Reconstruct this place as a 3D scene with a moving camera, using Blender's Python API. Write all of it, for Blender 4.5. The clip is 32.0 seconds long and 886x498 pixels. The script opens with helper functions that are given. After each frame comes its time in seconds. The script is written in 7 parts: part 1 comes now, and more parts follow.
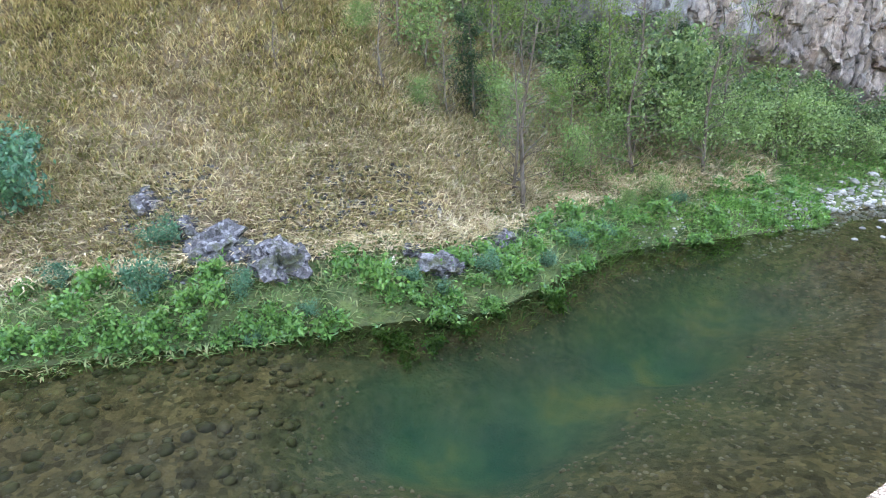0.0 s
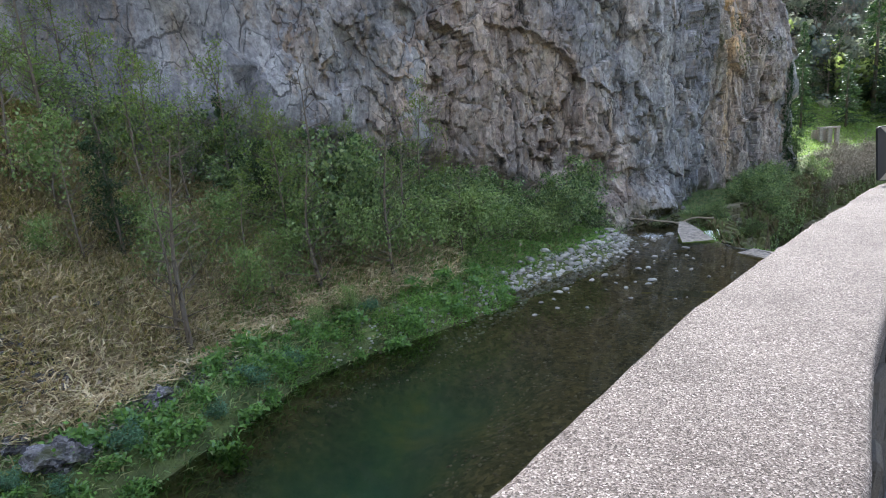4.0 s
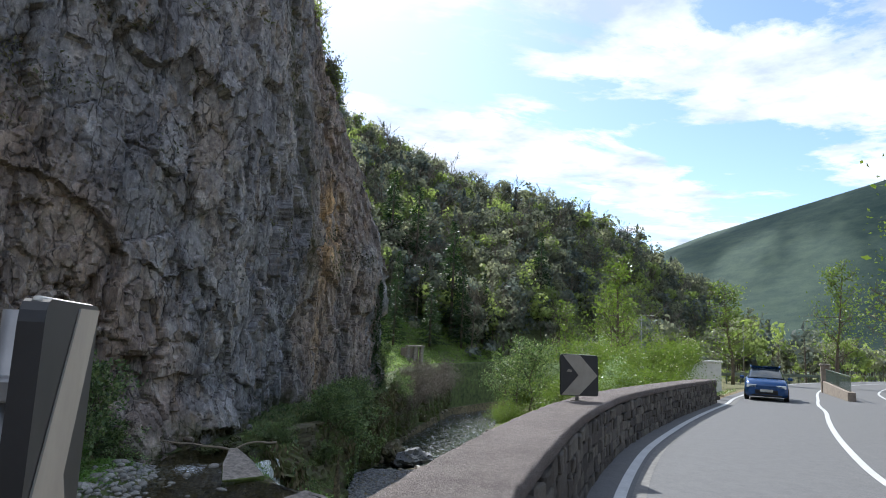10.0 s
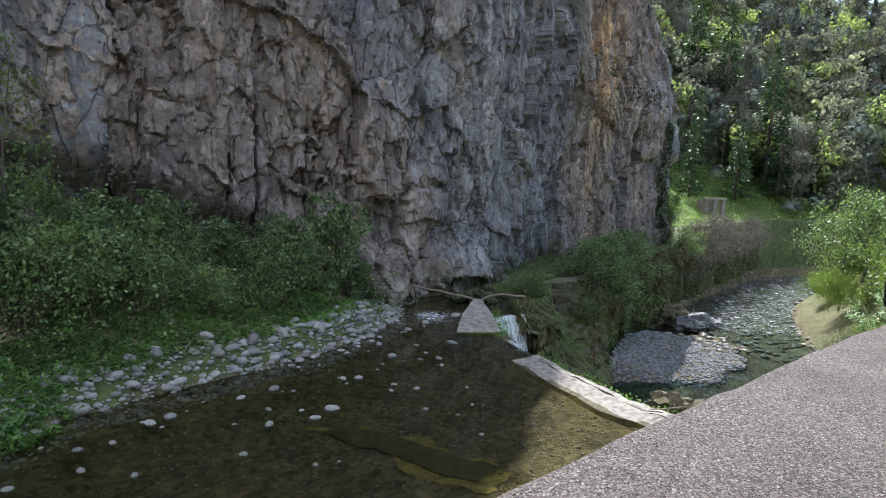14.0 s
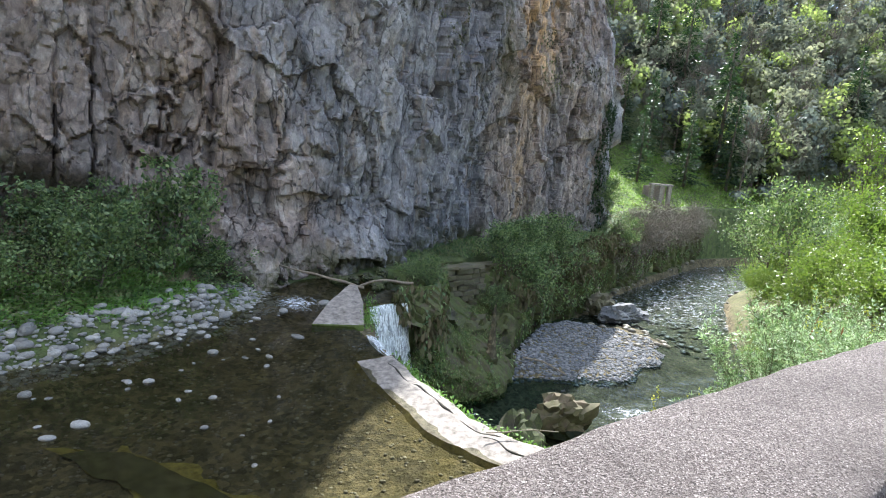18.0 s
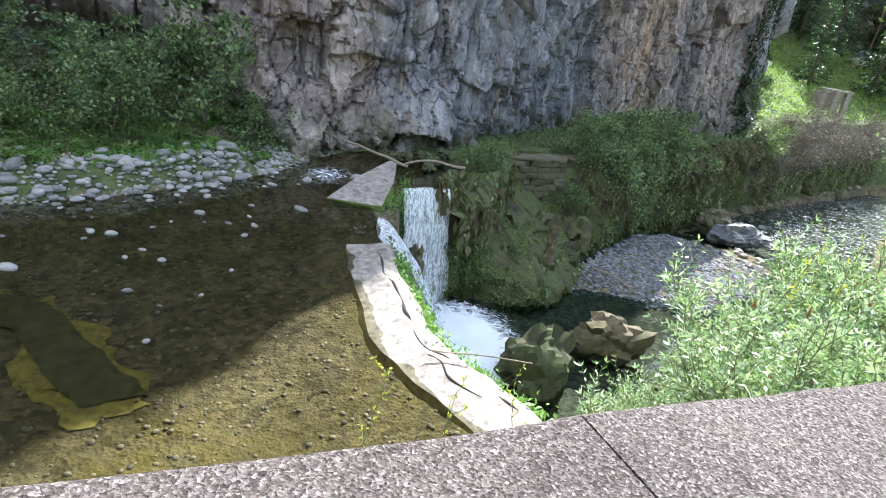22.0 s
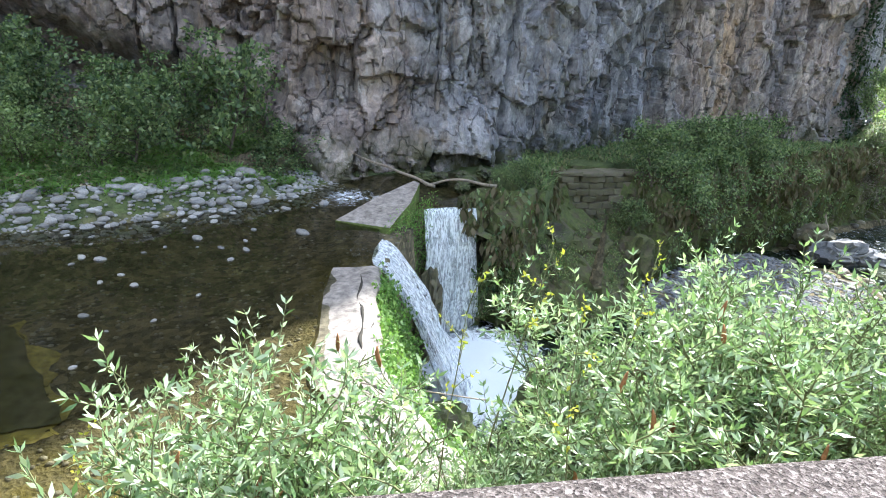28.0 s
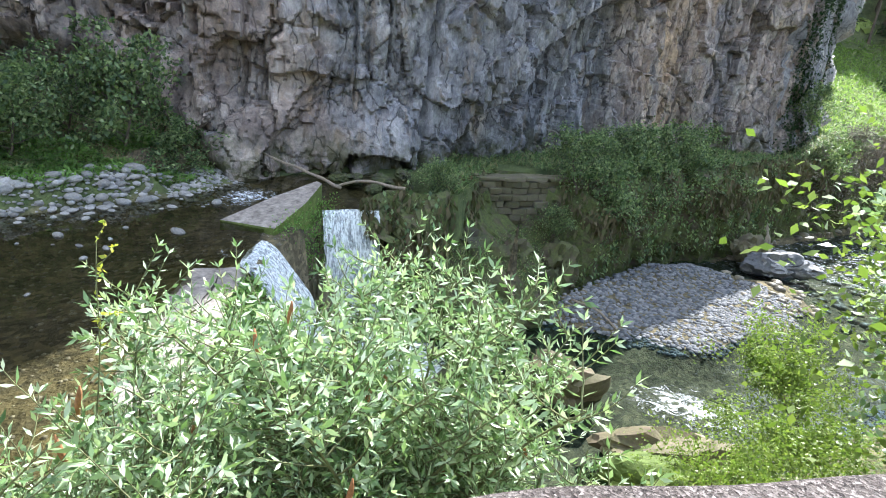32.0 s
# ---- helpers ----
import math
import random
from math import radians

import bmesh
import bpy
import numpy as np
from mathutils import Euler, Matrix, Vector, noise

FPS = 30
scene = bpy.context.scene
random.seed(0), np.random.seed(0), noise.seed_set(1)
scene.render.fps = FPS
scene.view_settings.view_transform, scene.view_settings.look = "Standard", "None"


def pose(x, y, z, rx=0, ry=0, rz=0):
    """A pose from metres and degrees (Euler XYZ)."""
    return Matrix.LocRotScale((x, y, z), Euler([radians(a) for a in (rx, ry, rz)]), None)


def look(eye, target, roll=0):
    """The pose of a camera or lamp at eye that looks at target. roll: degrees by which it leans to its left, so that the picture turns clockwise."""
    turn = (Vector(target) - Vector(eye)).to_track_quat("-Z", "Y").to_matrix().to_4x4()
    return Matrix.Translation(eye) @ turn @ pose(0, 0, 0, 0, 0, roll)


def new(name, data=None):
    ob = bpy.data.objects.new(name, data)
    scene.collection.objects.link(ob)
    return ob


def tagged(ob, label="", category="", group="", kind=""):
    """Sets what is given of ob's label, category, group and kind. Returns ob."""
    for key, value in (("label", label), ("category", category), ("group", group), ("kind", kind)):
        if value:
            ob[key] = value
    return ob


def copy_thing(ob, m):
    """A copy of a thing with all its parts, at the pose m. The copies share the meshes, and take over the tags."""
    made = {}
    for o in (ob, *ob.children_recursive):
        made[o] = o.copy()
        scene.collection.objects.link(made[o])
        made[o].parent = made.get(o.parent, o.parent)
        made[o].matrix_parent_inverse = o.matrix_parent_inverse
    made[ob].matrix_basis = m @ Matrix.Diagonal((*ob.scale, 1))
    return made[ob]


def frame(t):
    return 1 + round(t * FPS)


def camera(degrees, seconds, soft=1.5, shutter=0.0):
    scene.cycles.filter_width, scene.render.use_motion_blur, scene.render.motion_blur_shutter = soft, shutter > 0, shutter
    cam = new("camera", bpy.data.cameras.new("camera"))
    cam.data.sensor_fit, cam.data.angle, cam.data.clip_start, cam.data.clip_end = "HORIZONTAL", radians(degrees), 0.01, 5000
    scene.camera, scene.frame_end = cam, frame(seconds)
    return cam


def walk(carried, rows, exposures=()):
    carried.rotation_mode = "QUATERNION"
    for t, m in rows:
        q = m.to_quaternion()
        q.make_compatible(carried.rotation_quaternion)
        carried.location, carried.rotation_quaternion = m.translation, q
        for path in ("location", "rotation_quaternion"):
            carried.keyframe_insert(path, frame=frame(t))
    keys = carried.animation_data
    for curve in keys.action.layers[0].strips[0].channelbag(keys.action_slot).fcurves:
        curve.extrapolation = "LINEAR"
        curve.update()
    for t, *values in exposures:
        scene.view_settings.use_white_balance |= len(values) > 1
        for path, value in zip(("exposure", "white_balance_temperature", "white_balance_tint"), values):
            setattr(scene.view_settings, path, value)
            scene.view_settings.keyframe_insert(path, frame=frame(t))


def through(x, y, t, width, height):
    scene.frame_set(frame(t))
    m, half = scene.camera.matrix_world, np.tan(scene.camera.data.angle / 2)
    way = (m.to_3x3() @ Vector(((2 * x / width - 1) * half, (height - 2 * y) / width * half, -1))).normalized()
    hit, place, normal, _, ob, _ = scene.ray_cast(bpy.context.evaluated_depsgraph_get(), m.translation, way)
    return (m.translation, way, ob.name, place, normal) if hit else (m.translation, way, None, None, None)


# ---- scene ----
cam = camera(71.77, 32.0, soft=1.0)
ROWS = [
    (0, pose(-6.962, -8.988, 1.617, 70.24, -0.31, 26.74)),
    (0.5, pose(-6.945, -8.980, 1.633, 69.72, 1.96, 21.12)),
    (1, pose(-6.892, -8.963, 1.646, 69.51, 3.61, 16.57)),
    (1.5, pose(-6.702, -8.858, 1.658, 70.95, 6.20, 14.41)),
    (2, pose(-6.430, -8.642, 1.660, 73.86, 7.70, 13.78)),
    (2.5, pose(-6.166, -8.275, 1.661, 75.12, 7.42, 11.81)),
    (3, pose(-5.819, -7.789, 1.659, 75.46, 5.55, 9.12)),
    (3.5, pose(-5.427, -7.192, 1.650, 77.31, 4.39, 4.08)),
    (4, pose(-5.034, -6.595, 1.621, 79.38, 3.82, 3.08)),
    (4.5, pose(-4.662, -6.013, 1.572, 81.03, 2.97, -3.33)),
    (6.5, pose(-2.834, -3.538, 1.459, 85.16, -2.21, -8.48)),
    (7, pose(-2.409, -2.837, 1.416, 85.27, -3.00, -8.49)),
    (7.5, pose(-1.988, -2.253, 1.365, 85.25, -3.63, -7.56)),
    (8, pose(-1.586, -1.728, 1.464, 86.94, -3.58, -7.45)),
    (8.5, pose(-1.105, -1.303, 1.568, 93.16, -3.65, -11.42)),
    (9, pose(-0.646, -0.878, 1.611, 96.52, -1.73, -20.85)),
    (9.5, pose(-0.165, -0.462, 1.512, 97.40, -1.60, -27.75)),
    (10, pose(0.259, 0.070, 1.379, 97.67, -2.65, -30.18)),
    (10.5, pose(0.725, 0.742, 1.264, 93.59, -4.02, -21.84)),
    (11, pose(1.200, 1.420, 1.203, 88.83, -4.09, -12.89)),
    (11.5, pose(1.664, 1.948, 1.137, 86.03, -4.21, -10.51)),
    (12, pose(2.094, 2.385, 1.133, 83.37, -3.48, -6.04)),
    (12.5, pose(2.518, 2.794, 1.118, 82.76, -2.10, -5.00)),
    (13, pose(2.946, 3.226, 1.116, 82.39, -1.59, -5.18)),
    (13.5, pose(3.396, 3.623, 1.119, 82.48, -1.47, -4.78)),
    (15.5, pose(5.175, 5.321, 1.229, 83.58, -9.17, 5.34)),
    (16, pose(5.643, 5.681, 1.269, 87.91, -6.80, -4.56)),
    (16.5, pose(6.163, 5.968, 1.301, 90.60, -4.00, -13.30)),
    (17, pose(6.674, 6.254, 1.258, 90.96, -2.34, -16.05)),
    (17.5, pose(7.179, 6.536, 1.207, 87.79, -3.88, -14.79)),
    (18, pose(7.658, 6.898, 1.135, 80.56, -5.31, -5.42)),
    (18.5, pose(8.045, 7.286, 1.068, 77.31, -6.96, -2.23)),
    (19, pose(8.419, 7.700, 1.006, 75.09, -7.48, 4.45)),
    (19.5, pose(8.850, 8.065, 0.957, 74.79, -7.39, 7.51)),
    (20, pose(9.332, 8.419, 0.930, 74.32, -7.80, 9.93)),
    (20.5, pose(9.819, 8.712, 0.917, 74.34, -8.08, 10.97)),
    (21, pose(10.304, 8.997, 0.892, 73.27, -9.03, 9.22)),
    (21.5, pose(10.743, 9.304, 0.871, 70.20, -9.15, 8.05)),
    (22, pose(11.145, 9.595, 0.828, 68.43, -8.78, 9.01)),
    (22.5, pose(11.495, 9.843, 0.788, 67.64, -7.52, 10.85)),
    (23, pose(11.877, 10.075, 0.744, 66.95, -5.34, 13.91)),
    (23.5, pose(12.191, 10.260, 0.727, 66.95, -4.50, 14.96)),
    (24, pose(12.436, 10.440, 0.739, 68.43, -3.89, 17.55)),
    (24.5, pose(12.649, 10.588, 0.742, 69.02, -3.92, 19.43)),
    (26.5, pose(13.140, 10.907, 0.721, 69.50, -2.75, 18.80)),
    (27, pose(13.348, 11.011, 0.711, 69.41, -3.32, 18.38)),
    (27.5, pose(13.582, 11.146, 0.697, 69.53, -3.62, 18.38)),
    (28, pose(13.806, 11.309, 0.689, 69.65, -4.29, 18.56)),
    (28.5, pose(14.052, 11.451, 0.687, 69.96, -5.55, 18.98)),
    (29, pose(14.343, 11.633, 0.675, 70.06, -6.19, 19.17)),
    (29.5, pose(14.573, 11.806, 0.671, 70.41, -6.41, 19.12)),
    (30, pose(14.813, 11.963, 0.659, 70.57, -6.24, 18.92)),
    (30.5, pose(15.093, 12.123, 0.642, 70.64, -6.18, 18.51)),
    (31, pose(15.401, 12.308, 0.627, 70.79, -6.23, 17.62)),
    (31.5, pose(15.771, 12.523, 0.598, 70.63, -6.10, 17.10)),
    (32, pose(16.143, 12.722, 0.576, 70.45, -5.71, 17.46)),
]
EXPOSURES = [(t, e, 5900, 10) for t, e in [(0, 3.6), (1, 3.35), (2, 2.98), (3, 2.28), (4, 2.2), (6.5, 1.95), (8, 1.72), (9, 1.02), (10, 0.96), (11, 1.42), (12, 1.8), (13.5, 1.65), (15.5, 1.55), (16.5, 1.1), (17.3, 1.2), (18, 2.12), (18.5, 2.36), (20, 2.44), (24, 2.3), (28, 2.45), (32, 2.42)]]
walk(cam, ROWS, EXPOSURES)

# ---- sky and sun ----
SUN_AZ, SUN_EL = 16.0, 43.0  # degrees from +y towards +x, and above the horizon
world = bpy.data.worlds.new("sky")
scene.world = world
world.use_nodes = True
wn = world.node_tree.nodes
sky = wn.new("ShaderNodeTexSky")
sky.sky_type = "NISHITA"
sky.sun_disc = False
sky.sun_elevation, sky.sun_rotation = radians(SUN_EL), radians(SUN_AZ)
sky.air_density, sky.dust_density, sky.ozone_density, sky.altitude = 1.0, 0.7, 1.2, 500.0
wn["Background"].inputs["Strength"].default_value = 0.10
world.node_tree.links.new(sky.outputs["Color"], wn["Background"].inputs["Color"])
sun_data = bpy.data.lights.new("sun", "SUN")
sun_data.energy, sun_data.angle, sun_data.color = 3.6, radians(0.55), (1.0, 0.95, 0.86)
sun = new("sun", sun_data)
sun_way = Vector((math.sin(radians(SUN_AZ)) * math.cos(radians(SUN_EL)), math.cos(radians(SUN_AZ)) * math.cos(radians(SUN_EL)), math.sin(radians(SUN_EL))))
sun.matrix_world = look(tuple(sun_way * 60), (0, 0, 0))


# ---- tools ----
def hashed(i, j, k, seed):
    """Repeatable random numbers 0..1 for whole-number cells."""
    h = (i * 374761393 + j * 668265263 + k * 2147483647 + seed * 1274126177) & 0xFFFFFFFF
    h = ((h ^ (h >> 13)) * 1274126177) & 0xFFFFFFFF
    h = ((h ^ (h >> 16)) * 2246822519) & 0xFFFFFFFF
    return ((h ^ (h >> 15)) & 0xFFFFFF) / float(0xFFFFFF)


def vnoise(p, seed=0):
    """Smooth noise -1..1 at the rows of p."""
    p = np.asarray(p, float)
    c = np.floor(p).astype(np.int64)
    f = p - c
    f = f * f * (3 - 2 * f)
    out = 0
    for a in (0, 1):
        for b in (0, 1):
            for d in (0, 1):
                w = (f[:, 0] if a else 1 - f[:, 0]) * (f[:, 1] if b else 1 - f[:, 1]) * (f[:, 2] if d else 1 - f[:, 2])
                out = out + w * hashed(c[:, 0] + a, c[:, 1] + b, c[:, 2] + d, seed)
    return out * 2 - 1


def fbm(p, octaves=4, seed=0):
    p = np.asarray(p, float)
    out, amp, total = 0, 1.0, 0.0
    for n in range(octaves):
        out = out + amp * vnoise(p * 2.03**n + 17.3 * n, seed + n)
        total += amp
        amp *= 0.5
    return out / total


def facets(p, seed=0, tilt=0.6):
    """Broken-rock relief: each cell of a random partition is a tilted plane. Also how near the cell's edge is."""
    p = np.asarray(p, float)
    c = np.floor(p).astype(np.int64)
    best, second = np.full(len(p), 9e9), np.full(len(p), 9e9)
    value = np.zeros(len(p))
    for a in (-1, 0, 1):
        for b in (-1, 0, 1):
            for d in (-1, 0, 1):
                i, j, k = c[:, 0] + a, c[:, 1] + b, c[:, 2] + d
                q = np.stack([i + hashed(i, j, k, seed), j + hashed(i, j, k, seed + 1), k + hashed(i, j, k, seed + 2)], 1)
                off = p - q
                far = (off**2).sum(1)
                n = np.stack([hashed(i, j, k, seed + 3), hashed(i, j, k, seed + 4), hashed(i, j, k, seed + 5)], 1) - 0.5
                v = hashed(i, j, k, seed + 6) - 0.5 + 2 * tilt * (off * n).sum(1)
                near = far < best
                second = np.where(near, best, np.minimum(second, far))
                value = np.where(near, v, value)
                best = np.where(near, far, best)
    return value, np.sqrt(second) - np.sqrt(best)


def spline(points, step):
    """A smooth line through the points, cut into even steps."""
    pts = np.array(points, float)
    ext = np.vstack([2 * pts[0] - pts[1], pts, 2 * pts[-1] - pts[-2]])
    fine = []
    for n in range(1, len(ext) - 2):
        a, b, c, d = ext[n - 1 : n + 3]
        for t in np.linspace(0, 1, 16, endpoint=False):
            fine.append(0.5 * (2 * b + (c - a) * t + (2 * a - 5 * b + 4 * c - d) * t * t + (3 * b - a - 3 * c + d) * t**3))
    fine = np.array(fine + [pts[-1]])
    run = np.r_[0, np.cumsum(np.linalg.norm(np.diff(fine, axis=0), axis=1))]
    at = np.linspace(0, run[-1], max(2, int(round(run[-1] / step)) + 1))
    return np.stack([np.interp(at, run, fine[:, k]) for k in range(fine.shape[1])], 1)


def normals_2d(line):
    """Unit normals to the right of a plan line."""
    d = np.gradient(line[:, :2], axis=0)
    d /= np.linalg.norm(d, axis=1)[:, None]
    return np.stack([d[:, 1], -d[:, 0]], 1)


def side_of(x, y, line):
    """Distance to a plan polyline, positive to its left, and how far along it the nearest point lies."""
    line = np.array(line, float)[:, :2]
    p = np.stack([np.ravel(x), np.ravel(y)], 1)
    best, sign, along = np.full(len(p), 9e9), np.ones(len(p)), np.zeros(len(p))
    run = 0.0
    for a, b in zip(line[:-1], line[1:]):
        ab = b - a
        length = np.linalg.norm(ab)
        t = np.clip(((p - a) @ ab) / length**2, 0, 1)
        off = p - (a + t[:, None] * ab)
        far = np.hypot(off[:, 0], off[:, 1])
        near = far < best - 1e-9
        cross = ab[0] * (p[:, 1] - a[1]) - ab[1] * (p[:, 0] - a[0])
        sign = np.where(near, np.sign(cross), sign)
        along = np.where(near, run + t * length, along)
        best = np.where(near, far, best)
        run += length
    return best * sign, along


class Geo:
    """Gathers vertices and faces for one mesh."""

    def __init__(self):
        self.v, self.f, self.m, self.n = [], [], [], 0

    def add(self, verts, faces, mat=0):
        verts = np.asarray(verts, float).reshape(-1, 3)
        self.v.append(verts)
        for f in faces:
            self.f.append(tuple(int(i) + self.n for i in f))
        self.m += [mat] * len(faces)
        self.n += len(verts)
        return self

    def quads(self, corners, mat=0):
        """corners: (N, 4, 3)."""
        corners = np.asarray(corners, float)
        k = len(corners)
        self.v.append(corners.reshape(-1, 3))
        idx = np.arange(4 * k).reshape(-1, 4) + self.n
        self.f += list(map(tuple, idx.tolist()))
        self.m += [mat] * k
        self.n += 4 * k
        return self

    def tube(self, path, radii, sides=6, mat=0, cap=True):
        path = np.asarray(path, float)
        radii = np.broadcast_to(radii, len(path))
        d = np.gradient(path, axis=0)
        d /= np.linalg.norm(d, axis=1)[:, None] + 1e-9
        ref = np.array([0, 0, 1.0]) if abs(d[0][2]) < 0.9 else np.array([1.0, 0, 0])
        u = np.cross(d, ref)
        u /= np.linalg.norm(u, axis=1)[:, None] + 1e-9
        w = np.cross(d, u)
        ang = np.linspace(0, 2 * np.pi, sides, endpoint=False)
        ring = path[:, None] + radii[:, None, None] * (np.cos(ang)[None, :, None] * u[:, None] + np.sin(ang)[None, :, None] * w[:, None])
        faces = []
        for i in range(len(path) - 1):
            for j in range(sides):
                a, b = i * sides + j, i * sides + (j + 1) % sides
                faces.append((a, b, b + sides, a + sides))
        if cap:
            faces.append(tuple(range(sides))[::-1])
            faces.append(tuple(range((len(path) - 1) * sides, len(path) * sides)))
        return self.add(ring.reshape(-1, 3), faces, mat)

    def grid(self, points, mat=0):
        """points: (rows, columns, 3)."""
        r, c = points.shape[:2]
        i = np.arange(r * c).reshape(r, c)
        faces = np.stack([i[:-1, :-1], i[:-1, 1:], i[1:, 1:], i[1:, :-1]], -1).reshape(-1, 4)
        return self.add(points.reshape(-1, 3), faces.tolist(), mat)

    def box(self, lo, hi, mat=0):
        (a, b, c), (d, e, f) = lo, hi
        v = [(a, b, c), (d, b, c), (d, e, c), (a, e, c), (a, b, f), (d, b, f), (d, e, f), (a, e, f)]
        return self.add(v, [(0, 3, 2, 1), (4, 5, 6, 7), (0, 1, 5, 4), (1, 2, 6, 5), (2, 3, 7, 6), (3, 0, 4, 7)], mat)

    def mesh(self, name, mats, smooth=True):
        me = bpy.data.meshes.new(name)
        me.from_pydata(np.concatenate(self.v).tolist(), [], self.f)
        for m in mats if isinstance(mats, (list, tuple)) else [mats]:
            me.materials.append(m)
        if len(me.materials) > 1:
            me.polygons.foreach_set("material_index", self.m)
        me.polygons.foreach_set("use_smooth", [smooth] * len(me.polygons))
        me.update()
        return me


def thing(name, label, category, group="", kind="", at=(0, 0, 0), data=None):
    ob = new(name, data)
    ob.matrix_world = Matrix.Translation(at)
    return tagged(ob, label, category, group, kind)


def part(name, geo, mats, parent, label="", smooth=True):
    """One mesh object under a thing or a part. geo: a Geo or a mesh."""
    ob = new(name, geo.mesh(name, mats, smooth) if isinstance(geo, Geo) else geo)
    ob.parent = parent
    return tagged(ob, label)


def bevelled_box(lo, hi, mat, name, bevel=0.006, segments=2, jitter=0.0, seed=0):
    """A mesh: a box with rounded edges."""
    bm = bmesh.new()
    bmesh.ops.create_cube(bm, size=1)
    mid, size = (np.array(lo) + hi) / 2, np.array(hi) - lo
    rng = random.Random(seed)
    for v in bm.verts:
        v.co = Vector([mid[k] + v.co[k] * size[k] + rng.uniform(-jitter, jitter) for k in range(3)])
    bmesh.ops.bevel(bm, geom=bm.edges[:], offset=bevel, segments=segments, affect="EDGES", profile=0.5)
    me = bpy.data.meshes.new(name)
    bm.to_mesh(me)
    bm.free()
    me.materials.append(mat)
    me.polygons.foreach_set("use_smooth", [False] * len(me.polygons))
    return me


def pebble(seed, size=(1, 1, 0.7), rough=0.25, level=2, mat=None, name="stone", flat=0.0):
    """A mesh: a rounded, uneven stone round the origin."""
    bm = bmesh.new()
    bmesh.ops.create_icosphere(bm, subdivisions=level, radius=1)
    co = np.array([v.co[:] for v in bm.verts])
    n = co * (1 + rough * fbm(co * 0.9 + seed * 7.1, 3, seed)[:, None])
    if flat:
        val, _ = facets(co * 1.3 + seed * 3.7, seed, 0.8)
        fine, gap = facets(co * 3.6 + seed * 1.9, seed + 30, 0.8)
        n = n * (1 + flat * val[:, None] + 0.3 * flat * fine[:, None] - 0.12 * flat * (gap < 0.12)[:, None])
    n = n * np.array(size)
    for v, c in zip(bm.verts, n):
        v.co = Vector(c)
    me = bpy.data.meshes.new(name)
    bm.to_mesh(me)
    bm.free()
    if mat:
        me.materials.append(mat)
    me.polygons.foreach_set("use_smooth", [flat < 0.3] * len(me.polygons))
    return me


# ---- materials ----
class Mat:
    """A node material, put together node by node."""

    def __init__(self, name):
        self.m = bpy.data.materials.new(name)
        self.m.use_nodes = True
        self.t = self.m.node_tree
        self.out = self.t.nodes["Material Output"]
        self.b = self.t.nodes["Principled BSDF"]
        self.co = self.node("ShaderNodeTexCoord").outputs["Object"]

    def node(self, kind, **props):
        n = self.t.nodes.new(kind)
        for k, v in props.items():
            n.inputs[k.replace("_", " ")].default_value = v
        return n

    def link(self, a, b):
        self.t.links.new(a, b)
        return b

    def scaled(self, scale):
        n = self.node("ShaderNodeMapping")
        n.inputs["Scale"].default_value = scale
        self.link(self.co, n.inputs["Vector"])
        return n.outputs["Vector"]

    def noise(self, scale, detail=4.0, rough=0.6, vec=None, distort=0.0):
        n = self.node("ShaderNodeTexNoise", Scale=scale, Detail=detail, Roughness=rough, Distortion=distort)
        self.link(vec or self.co, n.inputs["Vector"])
        return n.outputs["Fac"]

    def cells(self, scale, vec=None, feature="F1", out="Distance", random_=1.0):
        n = self.node("ShaderNodeTexVoronoi", Scale=scale, Randomness=random_)
        n.feature = feature
        self.link(vec or self.co, n.inputs["Vector"])
        return n.outputs[out]

    def ramp(self, fac, *stops):
        n = self.node("ShaderNodeValToRGB")
        e = n.color_ramp.elements
        while len(e) < len(stops):
            e.new(0.5)
        for el, (pos, col) in zip(e, stops):
            el.position = pos
            el.color = (*col, 1) if len(col) == 3 else col
        self.link(fac, n.inputs["Fac"])
        return n.outputs["Color"]

    def mix(self, fac, a, b, blend="MIX"):
        n = self.node("ShaderNodeMixRGB")
        n.blend_type = blend
        for s, v in (("Fac", fac), ("Color1", a), ("Color2", b)):
            if isinstance(v, (int, float)):
                n.inputs[s].default_value = v
            elif isinstance(v, tuple):
                n.inputs[s].default_value = (*v, 1)
            else:
                self.link(v, n.inputs[s])
        return n.outputs["Color"]

    def math(self, op, a, b=0.0):
        n = self.node("ShaderNodeMath")
        n.operation = op
        for k, v in ((0, a), (1, b)):
            if isinstance(v, (int, float)):
                n.inputs[k].default_value = v
            else:
                self.link(v, n.inputs[k])
        return n.outputs[0]

    def attr(self, name):
        n = self.node("ShaderNodeAttribute")
        n.attribute_name = name
        return n.outputs["Fac"]

    def bump(self, height, strength, distance, normal=None):
        n = self.node("ShaderNodeBump", Strength=strength, Distance=distance)
        self.link(height, n.inputs["Height"])
        if normal:
            self.link(normal, n.inputs["Normal"])
        return n.outputs["Normal"]

    def done(self, color=None, rough=0.8, normal=None, spec=0.3, metal=0.0):
        if color is not None:
            if isinstance(color, tuple):
                self.b.inputs["Base Color"].default_value = (*color, 1)
            else:
                self.link(color, self.b.inputs["Base Color"])
        if isinstance(rough, (int, float)):
            self.b.inputs["Roughness"].default_value = rough
        else:
            self.link(rough, self.b.inputs["Roughness"])
        self.b.inputs["Specular IOR Level"].default_value = spec
        self.b.inputs["Metallic"].default_value = metal
        if normal:
            self.link(normal, self.b.inputs["Normal"])
        return self.m


